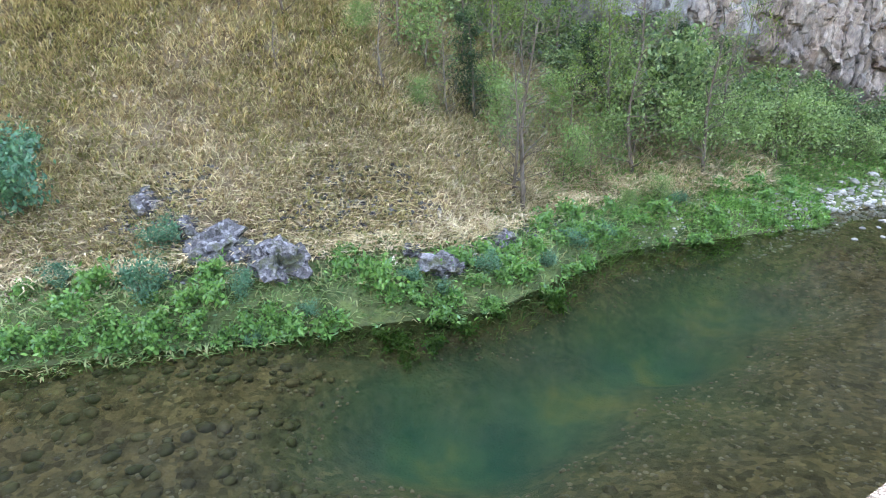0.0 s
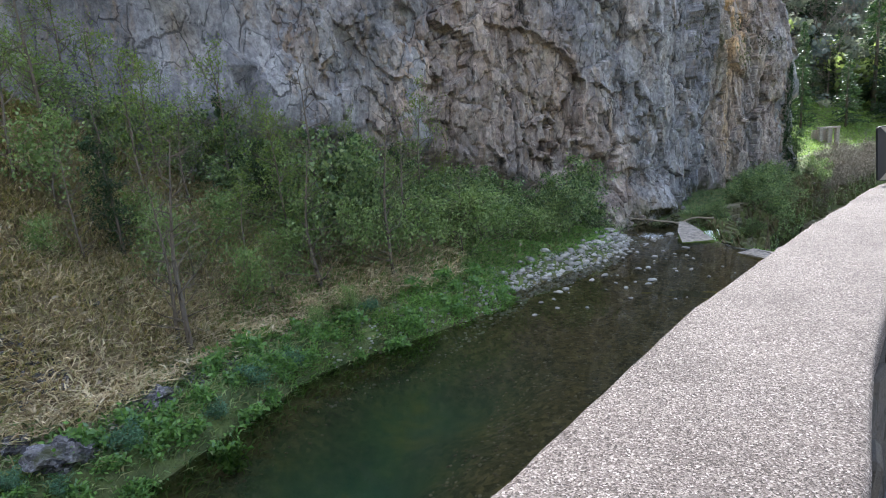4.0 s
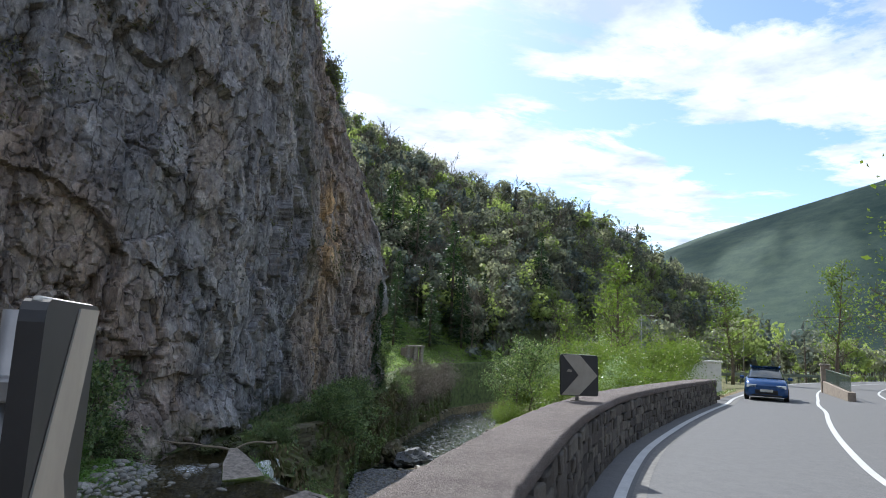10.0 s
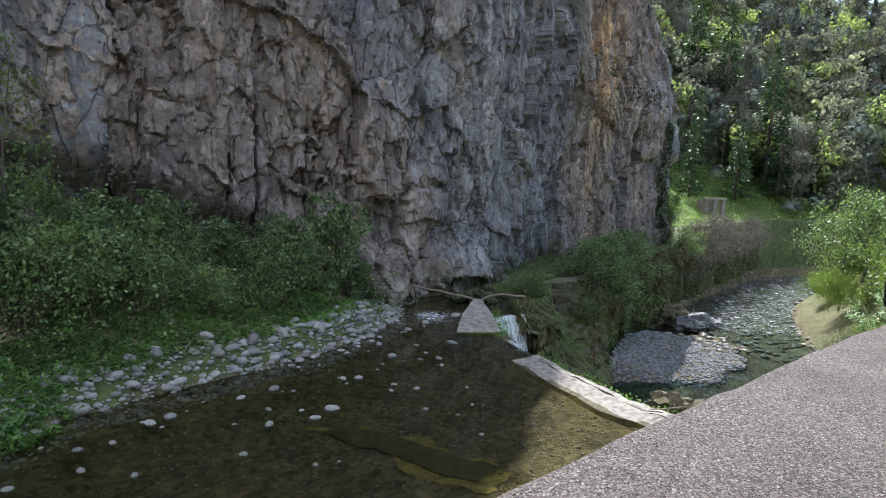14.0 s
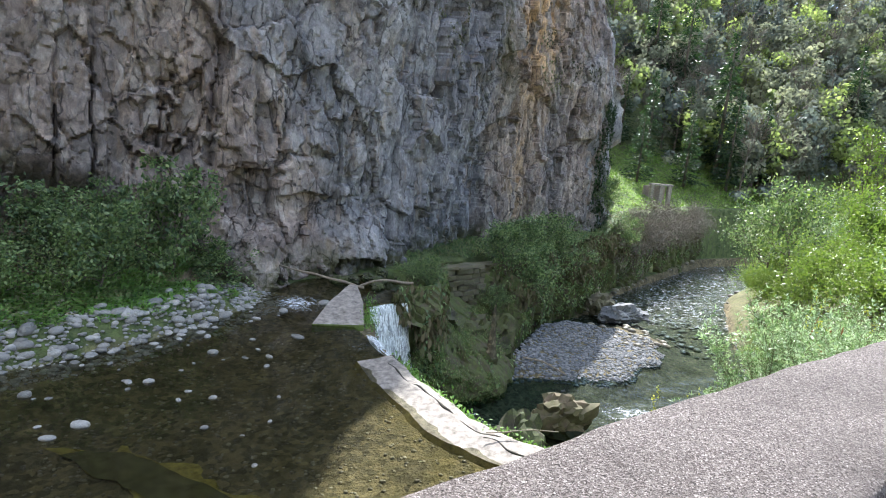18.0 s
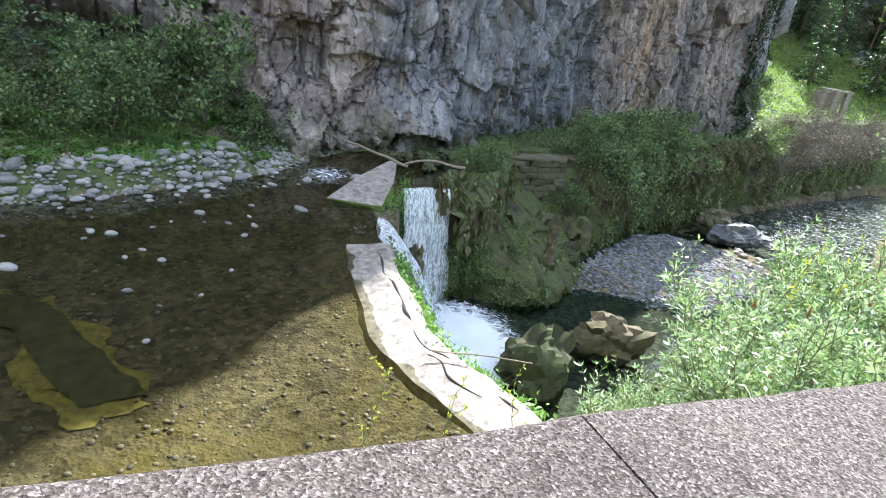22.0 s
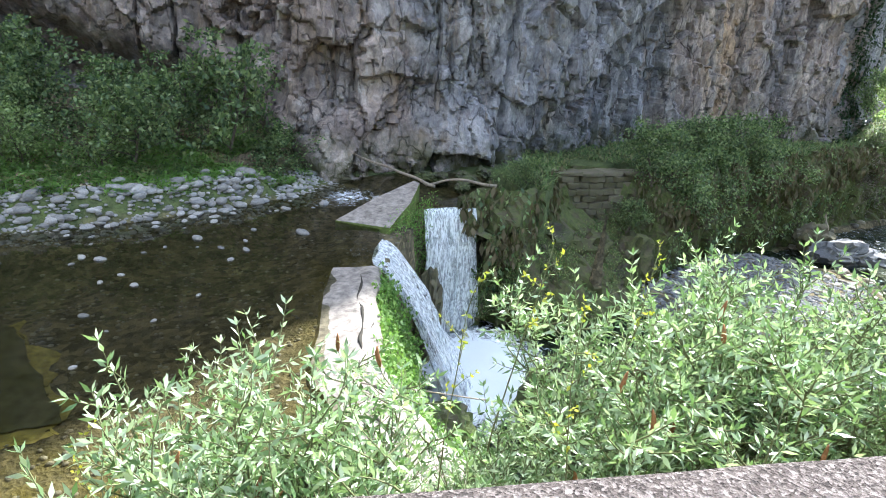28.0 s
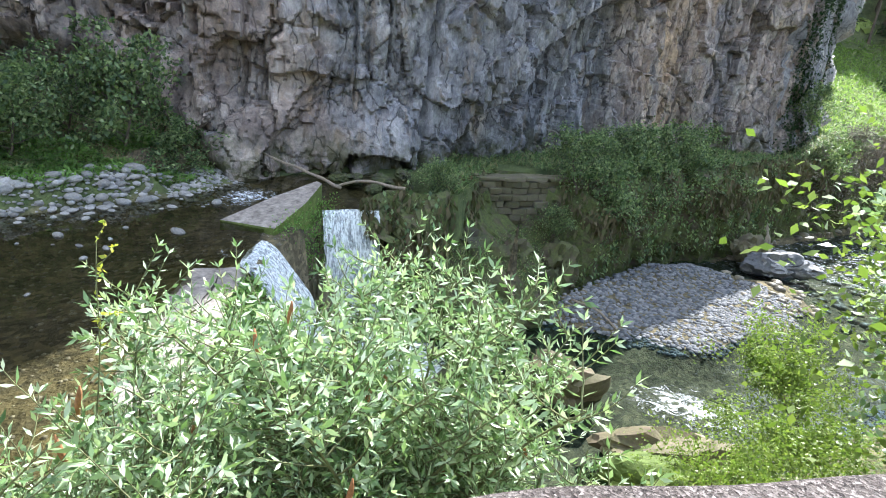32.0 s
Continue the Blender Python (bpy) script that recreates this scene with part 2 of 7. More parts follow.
def mat_cliff():
    """Broken limestone: blue-grey and tan zones, angular broken faces, drip streaks, cracks, pits and stains."""
    k = Mat("limestone_cliff")
    warp = k.node("ShaderNodeTexNoise", Scale=1.1, Detail=5.0, Roughness=0.6)
    k.link(k.co, warp.inputs["Vector"])
    add = k.node("ShaderNodeMixRGB")
    add.blend_type = "LINEAR_LIGHT"
    add.inputs["Fac"].default_value = 0.28
    k.link(k.co, add.inputs["Color1"])
    k.link(warp.outputs["Color"], add.inputs["Color2"])

    def bent(scale, turn=(0, 0, 0)):
        n = k.node("ShaderNodeMapping")
        n.inputs["Scale"].default_value = scale
        n.inputs["Rotation"].default_value = tuple(radians(a) for a in turn)
        k.link(add.outputs["Color"], n.inputs["Vector"])
        return n.outputs["Vector"]

    def ridged(scale, vec, detail=8.0, rough=0.55):
        n = k.node("ShaderNodeTexNoise")
        n.noise_type = "RIDGED_MULTIFRACTAL"
        for key, v in (("Scale", scale), ("Detail", detail), ("Roughness", rough)):
            n.inputs[key].default_value = v
        k.link(vec, n.inputs["Vector"])
        return n.outputs["Fac"]

    zone = k.noise(0.25, 6, 0.62, bent((1, 1, 0.5)), 0.4)
    grey = k.ramp(zone, (0.30, (0.155, 0.155, 0.175)), (0.44, (0.225, 0.225, 0.243)), (0.56, (0.30, 0.295, 0.307)), (0.68, (0.31, 0.272, 0.248)))
    tan = k.ramp(k.noise(0.55, 8, 0.68, bent((1, 1, 0.7))), (0.30, (0.19, 0.15, 0.132)), (0.46, (0.29, 0.232, 0.20)), (0.58, (0.355, 0.305, 0.27)), (0.70, (0.43, 0.35, 0.285)))
    edge_of_tan = k.ramp(k.math("ADD", k.attr("tan"), k.math("MULTIPLY", k.math("SUBTRACT", k.noise(0.30, 10, 0.74, bent((1, 1, 0.55))), 0.5), 2.3)), (0.25, (0.05, 0.05, 0.05)), (0.75, (0.95, 0.95, 0.95)))
    col = k.mix(edge_of_tan, grey, tan)
    col = k.mix(k.math("MULTIPLY", k.attr("ochre"), k.ramp(k.noise(0.9, 6, 0.6, bent((1, 1, 0.3))), (0.38, (0.1, 0.1, 0.1)), (0.55, (1, 1, 1)))), col, (0.58, 0.39, 0.21))
    # broken faces: a tone per cell, put into the colour in place of facet shading
    for size, stretch, lo, hi in ((0.75, (1, 1, 0.55), 0.74, 1.20), (2.1, (1, 1, 0.6), 0.80, 1.20), (5.5, (1, 1, 0.7), 0.84, 1.18)):
        shade = k.cells(size, bent(stretch, (8, 25, 0)), "F1", "Color")
        col = k.mix(0.75, col, k.ramp(shade, (0.1, (lo, lo, lo * 1.01)), (0.9, (hi, hi, hi * 0.985))), "MULTIPLY")
    # drip streaks, dark, rusty and pale
    col = k.mix(k.ramp(k.noise(0.8, 7, 0.68, bent((1, 1, 0.07))), (0.50, (0, 0, 0)), (0.64, (0.5, 0.5, 0.5))), col, (0.10, 0.097, 0.10))
    col = k.mix(k.ramp(k.noise(1.3, 6, 0.65, bent((1, 1, 0.09), (0, 4, 0))), (0.56, (0, 0, 0)), (0.68, (0.5, 0.5, 0.5))), col, (0.30, 0.21, 0.13))
    col = k.mix(k.ramp(k.noise(2.4, 7, 0.62, bent((1, 1, 0.08))), (0.58, (0, 0, 0)), (0.70, (0.4, 0.4, 0.4))), col, (0.48, 0.47, 0.455))
    # fine grain and chipped edges
    grain = k.noise(5.5, 12, 0.76, bent((1, 1, 0.65)))
    col = k.mix(0.85, col, k.ramp(grain, (0.34, (0.55, 0.55, 0.56)), (0.5, (1.0, 1.0, 1.0)), (0.66, (1.42, 1.41, 1.39))), "MULTIPLY")
    lumps = k.noise(2.6, 9, 0.7, bent((1, 1, 0.8), (0, 20, 0)))
    col = k.mix(0.8, col, k.ramp(lumps, (0.36, (0.76, 0.76, 0.77)), (0.5, (1.0, 1.0, 1.0)), (0.64, (1.22, 1.21, 1.2))), "MULTIPLY")
    chips = ridged(1.7, bent((1, 1, 0.6), (5, 30, 0)))
    col = k.mix(0.6, col, k.ramp(chips, (0.12, (1.15, 1.14, 1.12)), (0.55, (0.95, 0.95, 0.95)), (0.9, (0.55, 0.54, 0.53))), "MULTIPLY")
    # cracks and pits; their dark depth is put into the colour beside the bump
    big = k.cells(0.34, bent((1.4, 1.4, 0.35)), "DISTANCE_TO_EDGE")
    small = k.cells(1.1, bent((1, 1, 0.5), (10, 35, 0)), "DISTANCE_TO_EDGE")
    gate = k.ramp(k.noise(1.1, 6, 0.7), (0.46, (0, 0, 0)), (0.56, (1, 1, 1)))
    crack = k.math("MULTIPLY", k.ramp(big, (0.003, (1, 1, 1)), (0.016, (0, 0, 0))), k.ramp(k.noise(0.45, 3), (0.44, (0, 0, 0)), (0.54, (1, 1, 1))))
    crack = k.math("MAXIMUM", crack, k.math("MULTIPLY", k.ramp(small, (0.005, (0.9, 0.9, 0.9)), (0.032, (0, 0, 0))), gate))
    pit = k.math("MULTIPLY", k.ramp(k.cells(2.7, bent((1, 1, 1.25))), (0.08, (1, 1, 1)), (0.26, (0, 0, 0))), k.ramp(k.noise(0.8, 5, 0.65), (0.48, (0, 0, 0)), (0.58, (1, 1, 1))))
    hole = k.math("MAXIMUM", crack, pit)
    col = k.mix(k.math("MULTIPLY", hole, 0.72), col, (0.05, 0.045, 0.045))
    col = k.mix(k.math("MULTIPLY", k.attr("moss"), k.ramp(k.noise(1.1, 8, 0.7), (0.40, (0, 0, 0)), (0.56, (0.9, 0.9, 0.9)))), col, (0.085, 0.085, 0.035))
    n = k.bump(k.noise(1.4, 9, 0.68, bent((1, 1, 0.5))), 0.6, 0.22)
    n = k.bump(chips, 0.7, -0.16, n)
    n = k.bump(grain, 0.8, 0.07, n)
    n = k.bump(k.math("SUBTRACT", 1.0, hole), 0.8, 0.08, n)
    return k.done(col, 0.9, n, 0.2)


def mat_ground():
    k = Mat("earth_and_litter")
    zone = k.noise(0.35, 6, 0.6)
    col = k.ramp(zone, (0.3, (0.13, 0.10, 0.065)), (0.5, (0.24, 0.19, 0.125)), (0.7, (0.33, 0.27, 0.18)))
    col = k.mix(k.ramp(k.noise(0.9, 8, 0.7), (0.54, (0, 0, 0)), (0.66, (0.6, 0.6, 0.6))), col, (0.13, 0.145, 0.05))
    leaf = k.cells(11.0, None, "F1", "Color")
    col = k.mix(0.55, col, k.ramp(leaf, (0.1, (0.35, 0.33, 0.3)), (0.5, (0.95, 0.93, 0.9)), (0.9, (1.6, 1.5, 1.4))), "MULTIPLY")
    col = k.mix(k.attr("green"), col, k.ramp(k.noise(1.5, 8, 0.7), (0.35, (0.05, 0.075, 0.028)), (0.5, (0.10, 0.12, 0.05)), (0.65, (0.13, 0.17, 0.055))))
    stones = k.cells(7.0, None, "F1", "Color")
    gravel = k.mix(0.8, k.ramp(k.noise(1.1, 8, 0.75), (0.3, (0.07, 0.064, 0.042)), (0.55, (0.15, 0.13, 0.08)), (0.7, (0.24, 0.205, 0.13))), k.ramp(stones, (0.1, (0.45, 0.45, 0.45)), (0.5, (1.0, 0.97, 0.92)), (0.9, (1.7, 1.6, 1.45))), "MULTIPLY")
    gravel = k.mix(k.math("MULTIPLY", k.attr("algae"), k.ramp(k.noise(1.6, 6, 0.7), (0.36, (0.1, 0.1, 0.1)), (0.6, (0.85, 0.85, 0.85)))), gravel, (0.165, 0.132, 0.03))
    col = k.mix(k.attr("bed"), col, k.mix(k.attr("deep"), gravel, k.ramp(k.noise(0.5, 7, 0.65), (0.36, (0.035, 0.11, 0.08)), (0.52, (0.07, 0.155, 0.095)), (0.66, (0.15, 0.20, 0.085)))))
    # distant slopes tinted bluish in the colour, standing in for haze
    col = k.mix(k.attr("far"), col, k.ramp(k.noise(0.06, 8, 0.7), (0.35, (0.032, 0.058, 0.048)), (0.6, (0.06, 0.09, 0.062))))
    n = k.bump(k.noise(3.0, 10, 0.7), 0.8, 0.15)
    n = k.bump(k.cells(14.0), 0.5, 0.04, n)
    return k.done(col, 0.95, n, 0.15)


def mat_stones(name, a, b, c, moss=0.0, scale=6.0, wet=0.0):
    k = Mat(name)
    info = k.node("ShaderNodeObjectInfo").outputs["Random"]
    geo = k.node("ShaderNodeNewGeometry").outputs["Random Per Island"]
    col = k.ramp(k.math("FRACT", k.math("ADD", info, geo)), (0.0, a), (0.5, b), (1.0, c))
    col = k.mix(0.6, col, k.ramp(k.noise(scale, 8, 0.7), (0.3, (0.45, 0.45, 0.45)), (0.6, (1.15, 1.13, 1.1))), "MULTIPLY")
    if moss:
        col = k.mix(k.math("MULTIPLY", k.ramp(k.noise(1.6, 6, 0.7), (0.36, (0, 0, 0)), (0.52, (1, 1, 1))), moss), col, k.ramp(k.noise(9, 7, 0.75), (0.35, (0.03, 0.05, 0.012)), (0.6, (0.115, 0.15, 0.035))))
    n = k.bump(k.noise(scale * 1.5, 10, 0.7), 0.6, 0.05)
    return k.done(col, 0.85 - 0.5 * wet, n, 0.3)


def mat_outcrop():
    """Pitted grey-lilac limestone with dark holes, pale chips and some moss."""
    k = Mat("outcrop_rock")
    col = k.ramp(k.cells(8.0, None, "F1", "Color"), (0.1, (0.07, 0.066, 0.074)), (0.5, (0.16, 0.153, 0.168)), (0.9, (0.32, 0.308, 0.33)))
    grain = k.noise(13.0, 10, 0.78)
    col = k.mix(0.9, col, k.ramp(grain, (0.38, (0.3, 0.3, 0.3)), (0.5, (0.95, 0.95, 0.95)), (0.62, (1.5, 1.5, 1.5))), "MULTIPLY")
    col = k.mix(k.ramp(k.noise(2.2, 6, 0.7), (0.5, (0, 0, 0)), (0.62, (0.7, 0.7, 0.7))), col, (0.09, 0.10, 0.04))
    return k.done(col, 0.9, k.bump(grain, 1.0, 0.09), 0.2)


def mat_aggregate():
    """Exposed-aggregate concrete: small pale and pink grit in a rough grey matrix."""
    k = Mat("exposed_aggregate")
    warp = k.node("ShaderNodeTexNoise", Scale=70.0, Detail=3.0)
    k.link(k.co, warp.inputs["Vector"])
    add = k.node("ShaderNodeMixRGB")
    add.blend_type = "LINEAR_LIGHT"
    add.inputs["Fac"].default_value = 0.006
    k.link(k.co, add.inputs["Color1"])
    k.link(warp.outputs["Color"], add.inputs["Color2"])
    v = k.node("ShaderNodeTexVoronoi", Scale=250.0)
    k.link(add.outputs["Color"], v.inputs["Vector"])
    chips = k.ramp(v.outputs["Color"], (0.15, (0.055, 0.045, 0.041)), (0.4, (0.13, 0.107, 0.098)), (0.6, (0.18, 0.154, 0.142)), (0.8, (0.275, 0.24, 0.225)), (0.95, (0.48, 0.44, 0.415)))
    fine = k.noise(330, 5, 0.75)
    col = k.mix(0.55, chips, k.ramp(fine, (0.34, (0.45, 0.43, 0.42)), (0.5, (1.0, 1.0, 1.0)), (0.66, (1.6, 1.6, 1.6))), "MULTIPLY")
    pits = k.ramp(k.noise(85, 5, 0.7), (0.34, (1, 1, 1)), (0.42, (0, 0, 0)))
    col = k.mix(k.math("MULTIPLY", pits, 0.7), col, (0.055, 0.048, 0.045))
    col = k.mix(0.8, col, k.ramp(k.noise(1.6, 8, 0.68), (0.3, (0.58, 0.565, 0.55)), (0.6, (0.97, 0.96, 0.95))), "MULTIPLY")
    n = k.bump(k.noise(85, 6, 0.75), 0.9, 0.012)
    n = k.bump(v.outputs["Distance"], 0.6, 0.006, n)
    return k.done(col, 0.9, n, 0.25)


def mat_plain(name, col, var=0.25, rough=0.7, scale=8.0, bump=0.3, dist=0.01, spec=0.3, metal=0.0, stretch=(1, 1, 1)):
    k = Mat(name)
    lo, hi = tuple(c * (1 - var) for c in col), tuple(min(1.0, c * (1 + var)) for c in col)
    fac = k.noise(scale, 8, 0.68, k.scaled(stretch))
    c = k.ramp(fac, (0.3, lo), (0.7, hi))
    c = k.mix(0.5, c, k.ramp(k.noise(scale * 0.15, 5), (0.3, (0.75, 0.75, 0.75)), (0.7, (1.1, 1.1, 1.1))), "MULTIPLY")
    return k.done(c, rough, k.bump(fac, bump, dist) if bump else None, spec, metal)


def mat_leaf(name, cols, gloss=0.45, through=0.45, patchy=0.0, glow=(1.05, 1.18, 0.65)):
    """Leaves: each one a little different, letting part of the light through."""
    k = Mat(name)
    geo = k.node("ShaderNodeNewGeometry").outputs["Random Per Island"]
    n = len(cols) - 1
    col = k.ramp(geo, *[(i / max(n, 1), c) for i, c in enumerate(cols)])
    col = k.mix(0.35, col, k.ramp(k.noise(0.8, 4), (0.3, (0.55, 0.55, 0.55)), (0.7, (1.3, 1.3, 1.25))), "MULTIPLY")
    if patchy:
        col = k.mix(patchy, col, k.ramp(k.noise(0.16, 3, 0.5), (0.36, (0.25, 0.27, 0.32)), (0.5, (0.8, 0.8, 0.8)), (0.64, (1.9, 1.8, 1.5))), "MULTIPLY")
    k.done(col, gloss, None, 0.35)
    tr = k.node("ShaderNodeBsdfTranslucent")
    k.link(k.mix(1.0, col, glow, "MULTIPLY"), tr.inputs["Color"])
    mx = k.node("ShaderNodeMixShader")
    mx.inputs["Fac"].default_value = through
    k.link(k.b.outputs[0], mx.inputs[1])
    k.link(tr.outputs[0], mx.inputs[2])
    k.link(mx.outputs[0], k.out.inputs["Surface"])
    return k.m


def mat_water(name, tint, ripple, dist=0.03, foam=None):
    """Clear water: a tinted see-through body under a mirror that Fresnel drives; foam where the attribute says."""
    k = Mat(name)
    h = k.noise(ripple, 3, 0.55, k.scaled((1, 1, 1)), 0.4)
    n = k.bump(h, 0.35, dist)
    n = k.bump(k.noise(ripple * 3.1, 3, 0.5), 0.25, dist * 0.3, n)
    tr = k.node("ShaderNodeBsdfTransparent")
    tr.inputs["Color"].default_value = (*tint, 1)
    gl = k.node("ShaderNodeBsdfGlossy", Roughness=0.04)
    k.link(n, gl.inputs["Normal"])
    fr = k.node("ShaderNodeFresnel", IOR=1.33)
    k.link(n, fr.inputs["Normal"])
    mx = k.node("ShaderNodeMixShader")
    k.link(fr.outputs[0], mx.inputs["Fac"])
    k.link(tr.outputs[0], mx.inputs[1])
    k.link(gl.outputs[0], mx.inputs[2])
    last = mx.outputs[0]
    if foam:
        k.done((0.8, 0.84, 0.86), 0.6, n, 0.4)
        fm = k.node("ShaderNodeMixShader")
        fac = k.ramp(k.math("ADD", k.attr("foam"), k.math("MULTIPLY", k.math("SUBTRACT", k.noise(foam, 8, 0.75, None, 1.5), 0.5), 1.7)), (0.42, (0, 0, 0)), (0.72, (1, 1, 1)))
        k.link(fac, fm.inputs["Fac"])
        k.link(last, fm.inputs[1])
        k.link(k.b.outputs[0], fm.inputs[2])
        last = fm.outputs[0]
    k.link(last, k.out.inputs["Surface"])
    return k.m


def mat_fall():
    """Falling water: white strands with gaps between them."""
    k = Mat("falling_water")
    s = k.noise(11.0, 7, 0.72, k.scaled((1, 1, 0.10)), 0.6)
    d = k.noise(16.0, 5, 0.7, k.scaled((1, 1, 0.5)))
    k.done(k.ramp(s, (0.36, (0.5, 0.57, 0.62)), (0.52, (0.92, 0.95, 0.96))), 0.35, k.bump(s, 0.8, 0.06), 0.5)
    tr = k.node("ShaderNodeBsdfTransparent")
    mx = k.node("ShaderNodeMixShader")
    k.link(k.ramp(k.math("ADD", k.math("MULTIPLY", s, 0.6), k.math("MULTIPLY", d, 0.4)), (0.38, (0.06, 0.06, 0.06)), (0.55, (1, 1, 1))), mx.inputs["Fac"])
    k.link(tr.outputs[0], mx.inputs[1])
    k.link(k.b.outputs[0], mx.inputs[2])
    k.link(mx.outputs[0], k.out.inputs["Surface"])
    return k.m


CLIFF, GROUND, AGGREGATE = mat_cliff(), mat_ground(), mat_aggregate()
RIVER_STONE = mat_stones("river_stone", (0.20, 0.195, 0.18), (0.31, 0.30, 0.28), (0.43, 0.415, 0.39))
WET_STONE = mat_stones("wet_stone", (0.10, 0.09, 0.07), (0.19, 0.165, 0.12), (0.30, 0.27, 0.2), wet=0.9)
DARK_COBBLE = mat_stones("dark_cobble", (0.05, 0.046, 0.034), (0.09, 0.08, 0.055), (0.16, 0.14, 0.09), wet=0.9, moss=0.3)
GRAVEL = mat_stones("grey_gravel", (0.10, 0.105, 0.115), (0.18, 0.185, 0.195), (0.30, 0.30, 0.30), scale=9)
WALL_STONE = mat_stones("masonry_stone", (0.05, 0.044, 0.039), (0.09, 0.079, 0.068), (0.15, 0.135, 0.115), scale=12)
MOSS_ROCK = mat_stones("mossy_rock", (0.11, 0.093, 0.072), (0.15, 0.126, 0.10), (0.19, 0.165, 0.135), moss=0.9, scale=3)
DARK_MOSS = mat_stones("dark_mossy_rock", (0.04, 0.034, 0.028), (0.062, 0.053, 0.042), (0.09, 0.077, 0.062), moss=0.55, scale=4)
BLOCK_MOSS = mat_stones("green_moss", (0.109, 0.152, 0.0362), (0.145, 0.203, 0.0464), (0.189, 0.246, 0.0653), moss=0.6, scale=5)
WARM_ROCK = mat_stones("warm_brown_rock", (0.12, 0.09, 0.06), (0.165, 0.125, 0.085), (0.22, 0.175, 0.125), moss=0.35, scale=4)
TERRACE_ROCK = mat_stones("terrace_rock", (0.06, 0.05, 0.036), (0.105, 0.085, 0.058), (0.165, 0.135, 0.09), moss=0.75, scale=4)
LEDGE_ROCK = mat_stones("stained_rock", (0.075, 0.06, 0.042), (0.10, 0.08, 0.056), (0.13, 0.105, 0.075), moss=0.55, scale=4)
BROWN_ROCK = mat_stones("brown_rock", (0.12, 0.098, 0.075), (0.16, 0.13, 0.10), (0.21, 0.175, 0.135), moss=0.35, scale=3)
MORTAR = mat_plain("dark_mortar", (0.07, 0.064, 0.056), 0.3, 0.9, 20, 0.6, 0.01)
CONCRETE = mat_plain("old_concrete", (0.285, 0.25, 0.215), 0.6, 0.85, 5, 0.6, 0.02)
ASPHALT = mat_plain("asphalt", (0.125, 0.124, 0.123), 0.22, 0.8, 40, 0.4, 0.004)
SEAM_GREY = mat_plain("seam_grey", (0.17, 0.165, 0.155), 0.25, 0.85, 12, 0.4, 0.005)
PAINT = mat_plain("road_paint", (0.50, 0.50, 0.49), 0.12, 0.6, 25, 0.2, 0.002)
BARK = mat_plain("bark", (0.13, 0.105, 0.08), 0.4, 0.9, 14, 0.8, 0.01, stretch=(1, 1, 0.25))
DEAD_WOOD = mat_plain("dead_wood", (0.26, 0.215, 0.16), 0.35, 0.85, 12, 0.7, 0.01, stretch=(1, 1, 0.2))
SIGN_BLACK = mat_plain("sign_black", (0.022, 0.022, 0.024), 0.3, 0.45, 6, 0.1, 0.001, 0.4)
# chevron cream dimmed for its backlit face: part of that shade is in the colour
SIGN_WHITE = mat_plain("sign_white", (0.27, 0.245, 0.205), 0.16, 0.5, 5, 0.1, 0.001, 0.4)
SIGN_METAL = mat_plain("galvanised_steel", (0.30, 0.30, 0.31), 0.2, 0.45, 10, 0.2, 0.001, 0.5, 0.7)
SIGN_EDGE = mat_plain("sign_edge", (0.62, 0.60, 0.55), 0.15, 0.5, 10, 0.1, 0.001)
LEAF_BUSH = mat_leaf("bush_leaves", [(0.06, 0.0935, 0.0483), (0.12, 0.182, 0.0782), (0.204, 0.275, 0.121), (0.336, 0.396, 0.196)], 0.45, 0.4)
LEAF_SPRING = mat_leaf("spring_leaves", [(0.12, 0.18, 0.035), (0.17, 0.24, 0.05), (0.22, 0.27, 0.07)])
# willow ramp runs from shaded green to sunlit near-white, both put into the colours
LEAF_WILLOW = mat_leaf("butterfly_bush_leaves", [(0.11, 0.19, 0.075), (0.24, 0.35, 0.17), (0.42, 0.52, 0.33), (0.62, 0.70, 0.54)], 0.36, 0.29)
LEAF_DARK = mat_leaf("dark_leaves", [(0.02, 0.045, 0.02), (0.035, 0.065, 0.028), (0.05, 0.085, 0.035)])
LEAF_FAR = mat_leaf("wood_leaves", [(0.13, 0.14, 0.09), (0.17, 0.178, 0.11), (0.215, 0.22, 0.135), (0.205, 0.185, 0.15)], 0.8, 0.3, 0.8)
LEAF_TWIG = mat_leaf("bare_twigs", [(0.132, 0.115, 0.09), (0.204, 0.178, 0.142), (0.288, 0.252, 0.204)], 0.8, 0.0)
DRY_GRASS = mat_leaf("dry_grass", [(0.218, 0.156, 0.0898), (0.458, 0.353, 0.219), (0.633, 0.508, 0.349), (0.807, 0.685, 0.499), (0.305, 0.291, 0.12), (0.458, 0.342, 0.239)], 0.7, 0.25)
GREEN_GRASS = mat_leaf("green_grass", [(0.052, 0.108, 0.0322), (0.104, 0.186, 0.0517), (0.169, 0.24, 0.0862), (0.26, 0.312, 0.138), (0.286, 0.24, 0.127)], 0.5, 0.35)
WATER = mat_water("river_water", (0.58, 0.595, 0.51), 1.3, 0.008, 5.0)
WATER_LOW = mat_water("fast_water", (0.40, 0.54, 0.56), 2.2, 0.09, 2.4)
FALL = mat_fall()


# ---- plan of the valley ----
POOL_Z, LOW_Z = -5.03, -9.3
